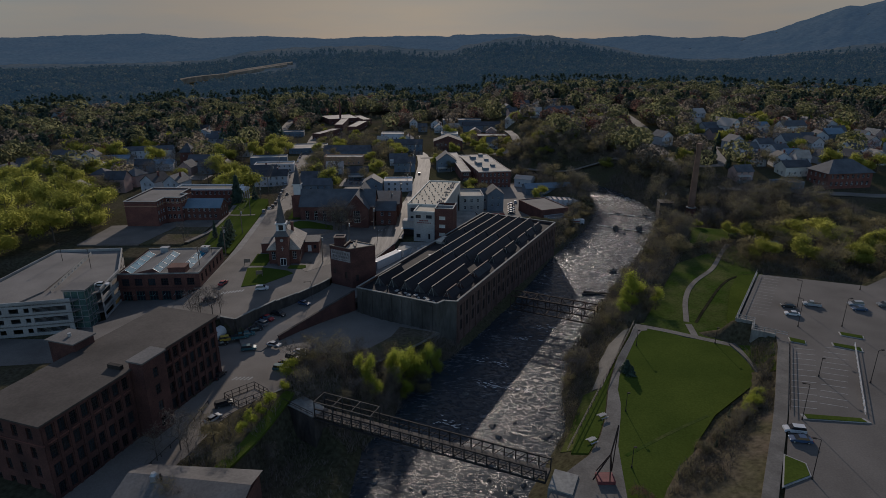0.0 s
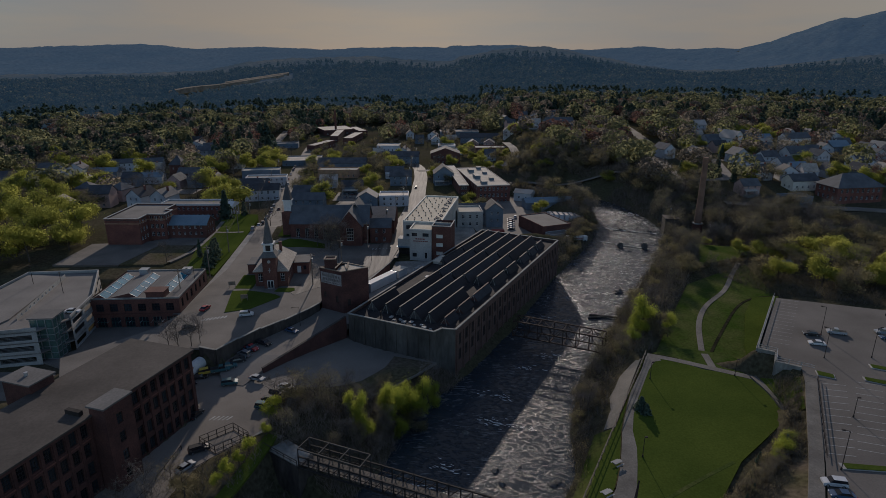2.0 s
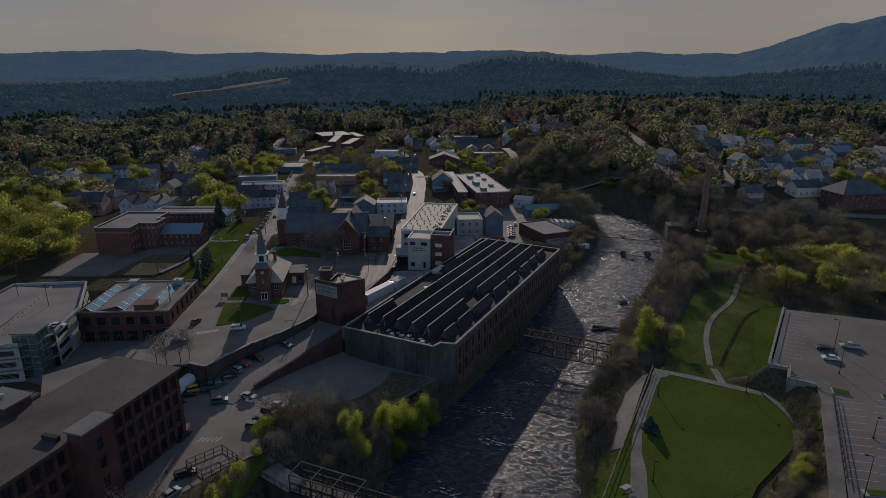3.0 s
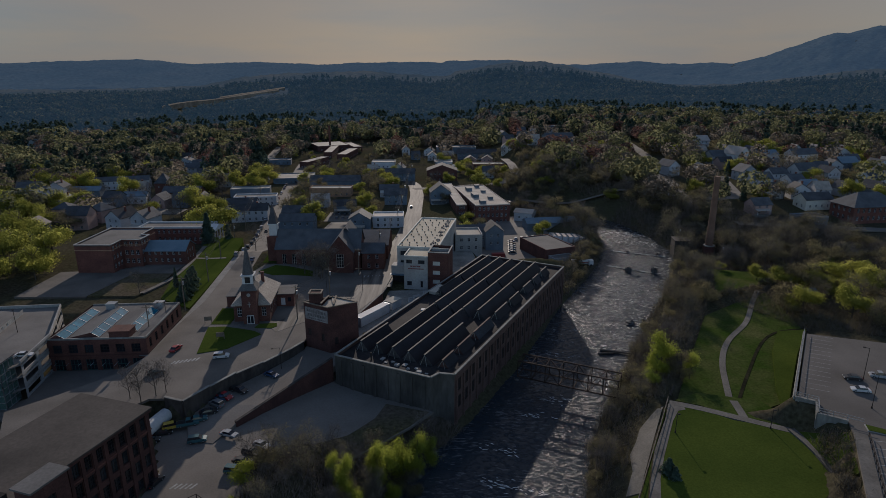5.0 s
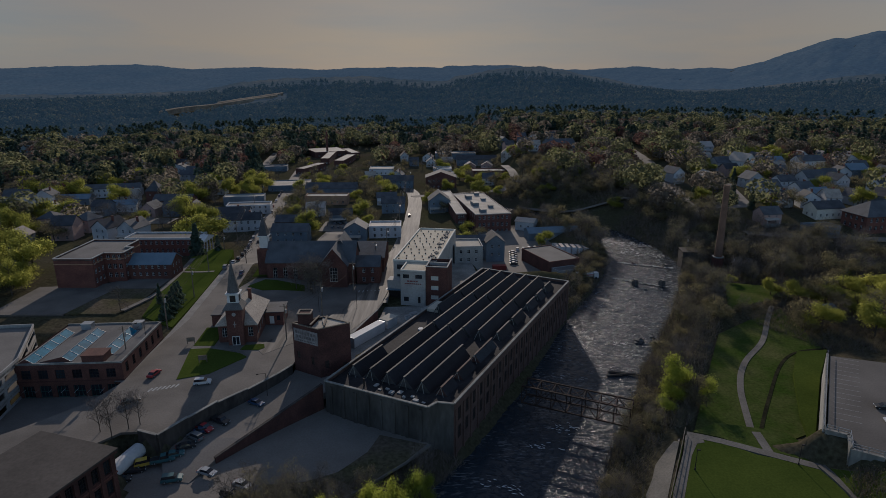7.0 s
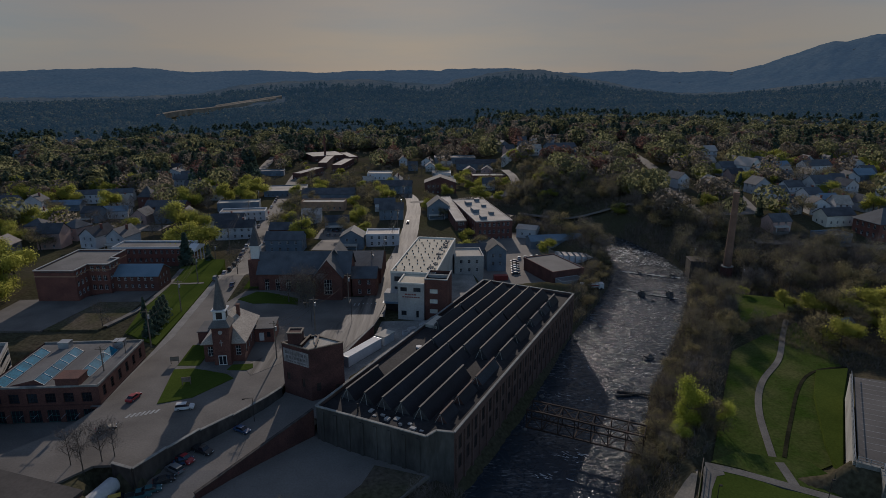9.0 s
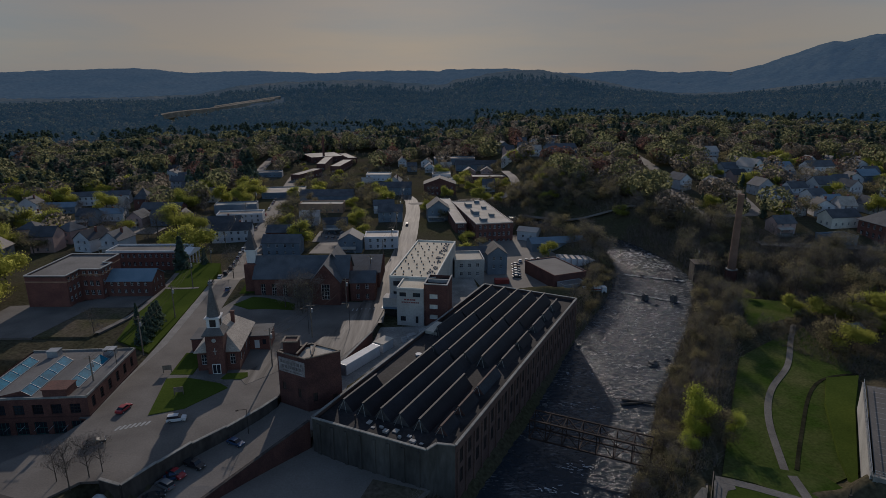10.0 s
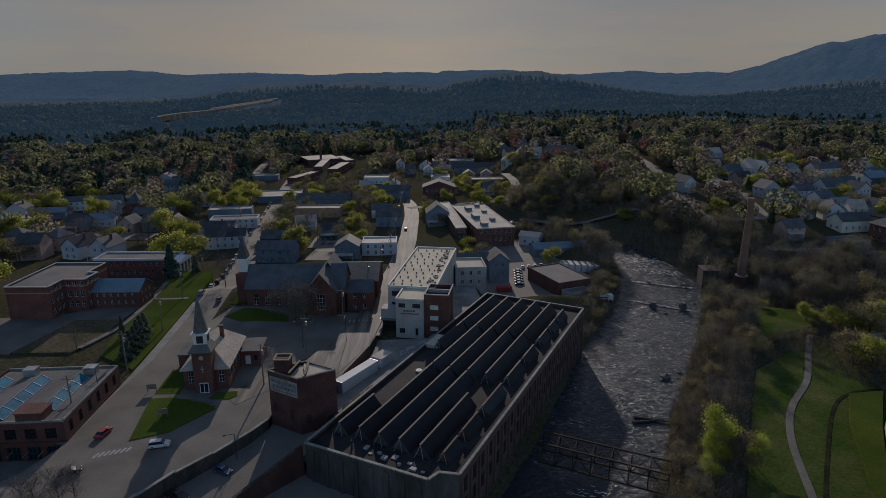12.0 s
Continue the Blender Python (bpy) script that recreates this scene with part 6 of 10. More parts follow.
# --- brick workshop with three blue skylights ---
def skylight_shop():
    ob = thing("skylight_workshop", -71.6, 172.6, -4.1, 3, "two-storey red brick workshop with three long blue skylights", "building")
    L, W, H = 23.0, 23.4, 8.5       # y along the street, body to -x
    hs = [(1.6 + i * 3.6, 3.0 + i * 3.6, 5.0, 7.4) for i in range(6)]
    hf = [(1.2 + i * 3.7, 3.3 + i * 3.7, 4.7, 6.9) for i in range(6)] + [(1.0 + i * 3.7, 3.5 + i * 3.7, 0.1, 3.0) for i in range(6)]
    g = Geo().wall((0, -L / 2), (0, L / 2), -2, H, hs).wall((0, L / 2), (-W, L / 2), -2, H)
    g.wall((-W, -L / 2), (0, -L / 2), -2, H, hf).wall((-W, L / 2), (-W, -L / 2), -2, H)
    part("wall", g, M_BRICK_D, ob)
    put_windows(ob, (0, -L / 2), (0, L / 2), hs, M_STEEL_D, (2, 3))
    put_windows(ob, (-W, -L / 2), (0, -L / 2), hf[:6], M_STEEL_D, (2, 2))
    put_windows(ob, (-W, -L / 2), (0, -L / 2), hf[6:], M_TEAL, (2, 1))
    part("string_course", Geo().box(-W, 0.1, -L / 2 - 0.1, -L / 2, 4.0, 4.2).box(0, 0.1, -L / 2, L / 2, 4.0, 4.2), M_BRICK_MILL, ob)
    part("roof", Geo().box(-W + 0.3, -0.3, -L / 2 + 0.3, L / 2 - 0.3, H - 0.5, H - 0.2), M_ROOF_GREY, ob)
    part("parapet", Geo().box(-W, 0.04, -L / 2 - 0.04, -L / 2 + 0.3, H - 0.3, H + 0.1).box(-0.3, 0.04, -L / 2, L / 2, H - 0.3, H + 0.1).box(-W, 0, L / 2 - 0.3, L / 2 + 0.04, H - 0.3, H + 0.1), M_CONC_D, ob)
    for rx, back, y0, y1 in ((-21.0, 2.2, -L / 2 + 0.4, 6.0), (-13.4, 5.2, -L / 2 + 1.2, 6.0), (-5.6, 5.2, -7.2, 6.2)):
        # steep glazed face towards the street, long felt slope behind
        foot, top = rx + 1.9, H + 1.0
        sk = part("skylight", Geo().face((foot, y0, H - 0.2), (foot, y1, H - 0.2), (rx, y1, top), (rx, y0, top)), M_GLASS_B, ob, "glazed saw-tooth skylight with the sky's reflection painted blue")
        low = rx - back
        part("skylight_back", Geo().face((rx, y0, top), (rx, y1, top), (low, y1, H - 0.2), (low, y0, H - 0.2)), M_ROOF_GREY, sk)
        part("skylight_gable", Geo().face((foot, y0, H - 0.2), (rx, y0, top), (low, y0, H - 0.2)), M_BRICK_D, sk)
        part("skylight_gable", Geo().face((foot, y1, H - 0.2), (low, y1, H - 0.2), (rx, y1, top)), M_BRICK_D, sk)
        m, n = Geo(), int((y1 - y0) / 3.0)
        for i in range(n + 1):
            y = y0 + (y1 - y0) * i / n
            m.beam((foot + 0.04, y, H - 0.18), (rx + 0.04, y, top + 0.02), 0.05)
        m.beam((rx, y0, top + 0.05), (rx, y1, top + 0.05), 0.14).beam((foot + 0.1, y0, H - 0.1), (foot + 0.1, y1, H - 0.1), 0.14)
        part("glazing_bar", m, M_METAL, sk)
    for x, y in ((-4.4, 8.6), (-17.0, 8.6)):
        part("rooftop_unit", Geo().box(x - 1.2, x + 1.2, y - 1.0, y + 1.0, H - 0.2, H + 1.3).box(x - 1.3, x + 1.3, y - 1.1, y + 1.1, H + 1.3, H + 1.45), M_METAL, ob, "pale rooftop plant box")
    part("roof_hut", Geo().box(-8.6, -3.9, -L / 2 + 0.1, -7.6, H - 1.2, H + 1.5).box(-8.8, -3.7, -L / 2, -7.4, H + 1.5, H + 1.7), M_BRICK_D, ob)
    return ob


M_TEAL = mat("teal_door_paint", (0.02, 0.07, 0.065), (0.035, 0.10, 0.09), 0.5, 0.6, 0.1, 3.0, grain=0.15)
skylight_shop()


# --- flat-roofed brick school and its annex ---
def school():
    ob = thing("brick_school", -123.5, 223.2, 0.5, -1, "three-storey red brick school with flat roof", "school")
    H = 9.5
    poly = [(0, 0), (12.5, 0), (12.5, 7), (19, 7), (19, 14), (16, 14), (16, 24), (0, 24)]
    g = Geo()
    for i, (a, b) in enumerate(zip(poly, poly[1:] + poly[:1])):
        ln = math.hypot(b[0] - a[0], b[1] - a[1])
        n = {1: 3, 2: 3, 3: 3}.get(i, 0)
        hs = holes_for(ln, 0, 3.1, 3, n, 1.2, 1.7, 0.9, 0.4) if n else []
        g.wall(a, b, -2, H, hs)
        put_windows(ob, a, b, hs, M_WHITE, (1, 1))
    part("wall", g, M_BRICK, ob)
    part("roof", Geo().prism(poly, H - 0.7, H - 0.4), M_ROOF_GREY, ob)
    p, s = Geo(), Geo()
    for a, b in zip(poly, poly[1:] + poly[:1]):
        p.beam((*a, H + 0.05), (*b, H + 0.05), 0.5, 0.25)
        s.beam((*a, H - 1.9), (*b, H - 1.9), 0.25, 0.3)
    part("coping", p, M_CONC, ob)
    part("string_course", s, M_BRICK_T, ob)
    building("school_annex", "long brick school annex with blue-grey roof", "school", -99.5, 236.5, 0.3, 0, 19, 9, 5.0, 2, "gable", 2.6, M_BRICK_D, M_ROOF_BLUE, (8, 3), (0.9, 1.5), "x", sides="se")
    building("brick_row", "two-storey brick row with white trim", "building", -112, 279, -3.6, 0, 30, 10, 6.5, 2, "flat", 0, M_BRICK, M_ROOF_GREY, (13, 3), (1.0, 1.6), sides="se", trim=M_WHITE)
    por = thing("white_portico", -95.6, 276.5, -3.6, 0, "white columned portico on a brick row", "porch")
    col = Geo()
    for y in (-4.5, -1.5, 1.5, 4.5):
        col = Geo().tube((1.6, y, 0), (1.6, y, 5.6), 0.28, 0.22, 10)
        part("column", col, M_WHITE, por)
    part("pediment", Geo().box(-1.2, 2.1, -5.2, 5.2, 5.6, 6.3).face((2.1, -5.2, 6.3), (2.1, 5.2, 6.3), (2.1, 0, 7.8)).face((2.1, 5.2, 6.3), (-1.2, 5.2, 6.3), (-1.2, 0, 7.8), (2.1, 0, 7.8)).face((-1.2, -5.2, 6.3), (2.1, -5.2, 6.3), (2.1, 0, 7.8), (-1.2, 0, 7.8)), M_WHITE, por)


school()


# --- truss footbridge and old truss bridge ---
def truss_bridge(name, a, b, z, height, width, panels, material, deck, label):
    ln = math.hypot(b[0] - a[0], b[1] - a[1])
    ob = thing(name, a[0], a[1], z, math.degrees(math.atan2(b[1] - a[1], b[0] - a[0])), label, "bridge")
    p = ln / panels
    for s in (-1, 1):
        y = s * width / 2
        part("bottom_chord", Geo().beam((0, y, 0), (ln, y, 0), 0.3), material, ob)
        part("top_chord", Geo().beam((0, y, height), (ln, y, height), 0.3), material, ob)
        for i in range(panels + 1):
            part("post", Geo().beam((i * p, y, 0), (i * p, y, height), 0.2), material, ob)
        for i in range(panels):
            dgn = Geo().beam((i * p, y, 0 if i % 2 else height), ((i + 1) * p, y, height if i % 2 else 0), 0.13).beam((i * p, y, height * 0.5), ((i + 1) * p, y, height * 0.5), 0.1)
            part("diagonal", dgn, material, ob)
    for i in range(panels + 1):
        part("cross_beam", Geo().beam((i * p, -width / 2, -0.15), (i * p, width / 2, -0.15), 0.25), material, ob)
        part("top_strut", Geo().beam((i * p, -width / 2, height), (i * p, width / 2, height), 0.16), material, ob)
    for i in range(panels):
        part("top_bracing", Geo().beam((i * p, -width / 2, height), ((i + 1) * p, width / 2, height), 0.1).beam((i * p, width / 2, height), ((i + 1) * p, -width / 2, height), 0.1), material, ob)
    if deck:
        n = int(ln / 1.0)
        plank = Geo().box(0.02, ln / n - 0.03, -width / 2 + 0.2, width / 2 - 0.2, 0.0, 0.1).mesh("plank", deck)
        for i in range(n):
            q = part("plank", plank, None, ob)
            q.matrix_basis = pose(i * ln / n, 0, 0.02 + 0.012 * (i % 3))
    return ob


def footbridge():
    a, b = (-25.0, 103.6), (18.2, 85.0)
    ln = math.hypot(b[0] - a[0], b[1] - a[1])
    ob = thing("truss_footbridge", a[0], a[1], -4.0, math.degrees(math.atan2(b[1] - a[1], b[0] - a[0])), "long dark steel truss footbridge with plank deck", "bridge")
    n, w, h = 22, 3.6, 1.9
    p = ln / n
    for s in (-1, 1):
        y = s * w / 2
        part("bottom_chord", Geo().beam((0, y, -0.5), (ln, y, -0.5), 0.28), M_STEEL_D, ob)
        part("top_chord", Geo().beam((0, y, h), (ln, y, h), 0.24), M_STEEL_D, ob)
        part("mid_rail", Geo().beam((0, y, 0.75), (ln, y, 0.75), 0.12), M_STEEL_D, ob)
        post = Geo().beam((0, 0, -0.5), (0, 0, h + 0.2), 0.2).mesh("post", M_STEEL_D)
        for i in range(n + 1):
            part("post", post, None, ob).matrix_basis = pose(i * p, y, 0)
        dg = Geo().beam((0, 0, -0.5), (p, 0, h), 0.12).mesh("diagonal", M_STEEL_D)
        for i in range(n):
            part("diagonal", dg, None, ob).matrix_basis = pose(i * p, y, 0)
        part("portal_chord", Geo().beam((0, y, 3.5), (6 * p, y, 3.5), 0.2), M_METAL_D, ob)
        for i in range(0, 7, 2):
            part("portal_post", Geo().beam((i * p, y, h), (i * p, y, 3.5), 0.18), M_METAL_D, ob)
    for i in range(0, 7, 2):
        part("portal_strut", Geo().beam((i * p, -w / 2, 3.5), (i * p, w / 2, 3.5), 0.18), M_METAL_D, ob)
    fl = Geo().beam((0, -w / 2, -0.3), (0, w / 2, -0.3), 0.24).mesh("floor_beam", M_STEEL_D)
    for i in range(n + 1):
        part("floor_beam", fl, None, ob).matrix_basis = pose(i * p, 0, 0)
    k = int(ln / 0.6)
    plank = Geo().box(0.02, ln / k - 0.04, -w / 2 + 0.25, w / 2 - 0.25, -0.1, 0.0).mesh("plank", M_PLANK)
    for i in range(k):
        part("plank", plank, None, ob).matrix_basis = pose(i * ln / k, 0, 0.012 * (i % 3))
    pier = thing("bridge_abutment", 20.4, 84.0, -14, -23, "concrete abutment under a footbridge", "abutment")
    part("block", Geo().box(-1.8, 2.4, -2.6, 2.6, 0, 9.4), M_CONC_D, pier)
    ra = thing("bridge_approach", -36.6, 112.3, -5.0, math.degrees(math.atan2(-8.7, 11.6)), "concrete approach ramp with railings", "ramp")
    L = 14.6
    part("wall", Geo().prism([(0, -2.1), (L, -1.8), (L, 1.8), (0, 2.1)], -9.0, 0.2).prism([(L * 0.4, -1.8), (L, -1.8), (L, 1.8), (L * 0.4, 1.8)], 0.2, 0.65), M_STONE_D, ra, "dark stained masonry")
    part("deck", Geo().prism([(0, -2.2), (L * 0.4, -2.1), (L * 0.4, 2.1), (0, 2.2)], 0.2, 0.4).prism([(L * 0.4, -2.1), (L, -1.9), (L, 1.9), (L * 0.4, 2.1)], 0.65, 0.9), M_CONC_D, ra)
    for y in (-1.95, 1.95):
        g = Geo().beam((0, y, 1.5), (L, y, 1.9), 0.1).beam((0, y, 1.0), (L, y, 1.4), 0.07)
        part("handrail", g, M_STEEL_D, ra)
        for i in range(9):
            part("rail_post", Geo().beam((i * L / 8, y, 0.3), (i * L / 8, y, 1.55 + 0.05 * i), 0.09), M_STEEL_D, ra)


M_METAL_D = mat("weathered_steel", (0.035, 0.032, 0.03), (0.07, 0.065, 0.06), 0.5, 0.8, 0.2, 3.0, metal=0.1, spec=0.15, grain=0.2)
footbridge()
truss_bridge("old_truss_bridge", (21.5, 167.5), (44.2, 156.6), -9.2, 4.4, 4.4, 7, M_RUST, None, "rusty open steel truss bridge without a deck")

# --- tall brick chimney ---
M_BRICK_C = mat("chimney_brick", (0.15, 0.09, 0.062), (0.22, 0.13, 0.09), 0.3, 0.9, 0.4, 3.5, grain=0.2)


def tall_chimney():
    ob = thing("mill_chimney", 120.5, 279.5, -12.6, 0, "tall tapering tan brick factory chimney", "chimney")
    part("base", Geo().prism([(math.cos(k * 0.785 + 0.39) * 2.3, math.sin(k * 0.785 + 0.39) * 2.3) for k in range(8)], 0, 5.2), M_BRICK_D, ob)
    part("plinth_band", Geo().prism([(math.cos(k * 0.785 + 0.39) * 2.45, math.sin(k * 0.785 + 0.39) * 2.45) for k in range(8)], 5.2, 5.6), M_CONC_D, ob)
    part("shaft", Geo().tube((0, 0, 5.6), (0, 0, 35.0), 1.6, 1.1, 20), M_BRICK_C, ob)
    for z, r in ((34.2, 1.26), (35.0, 1.34)):
        part("corbel_ring", Geo().tube((0, 0, z), (0, 0, z + 0.45), r, r, 20), M_BRICK_C, ob)
    part("cap", Geo().tube((0, 0, 35.45), (0, 0, 36.2), 1.22, 1.18, 20), M_BRICK_C, ob)
    return ob


tall_chimney()

# ---- the town beyond ----
building("riverside_garage", "low brick garage with flat grey roof by the river", "building", 48.5, 279.5, -11.5, 22, 14.5, 22, 6.0, 1, "flat", 0, M_BRICK_D, M_ROOF_GREY, (3, 3), (2.2, 2.6), sides="se", parapet=0.3, sill=0.3)
building("shed_extension", "pale lean-to extension of a garage", "shed", 52.5, 266, -11.2, 22, 10, 5, 3.4, 1, "flat", 0, M_CONC, M_ROOF_GREY, (4, 1), (1.2, 1.2), sides="s", parapet=0.15)
building("far_brick_mill", "three-storey brick mill with white flat roof", "factory", 25.0, 367, -12.5, 10, 19, 58, 11.0, 3, "flat", 0, M_BRICK, M_ROOF_SHEEN, (7, 14), (1.2, 2.0), sides="sew", parapet=0.3, trim=M_ROOF_WHITE)
building("far_mill_wing", "lower mill wing with white flat roof", "factory", 10.0, 374, -11.5, 6, 5.5, 66, 9.5, 3, "flat", 0, M_BRICK_D, M_ROOF_SHEEN, (3, 12), (1.1, 1.8), sides="sw", parapet=0.3, trim=M_ROOF_WHITE)
building("lantern_block", "small block with glazed pyramid roof lantern", "building", 12.5, 266, -3.8, 4, 11, 12, 6.5, 2, "flat", 0, M_CONC, M_ROOF_TAN, (3, 3), (1.1, 1.4), sides="se")
building("long_grey_shop", "long low grey workshop with felt roof", "building", 14.5, 293, -7.5, 3, 17, 9, 5.0, 1, "gable", 1.6, M_SIDING_B, M_ROOF_SLATE, (6, 2), (1.0, 1.4), "x", sides="se")
building("grey_gable_house", "narrow grey house with bright skylights", "house", 25.5, 290, -9.0, 5, 8, 10, 7.0, 2, "gable", 3.0, M_SIDING_B, M_ROOF_DARK, (2, 3), (1.0, 1.4), "y", sides="se")
building("blue_roof_store", "long store with blue-grey metal roof", "building", 58, 325, -10.5, 8, 26, 9, 3.6, 1, "gable", 1.8, M_SIDING_B, M_ROOF_BLUE, (6, 2), (1.0, 1.2), "x", sides="s")
building("white_roof_shed", "small shed with bright white roof", "shed", 48, 343, -10.0, -25, 10, 8, 4, 1, "gable", 1.4, M_SIDING, M_ROOF_WHITE, (2, 1), (1.0, 1.2), "x", sides="s")
for i in range(6):
    building("storage_container", "white storage container in a row", "container", 55.5 + i * 2.5, 301.5 - i * 0.6, -10.6, 2, 2.2, 6.5, 2.8, 1, "flat", 0, M_WHITE, M_ROOF_WHITE, (0, 0), parapet=0, base=0.3, group="white containers")

building("garden_shed", "small timber shed with a blue sheet roof", "shed", 124, 214, gz(124, 214), 12, 5.5, 3.6, 2.3, 1, "gable", 0.9, M_WOOD, M_ROOF_BLUE, (1, 1), (0.9, 1.0), "x", sides="s", base=1.5)

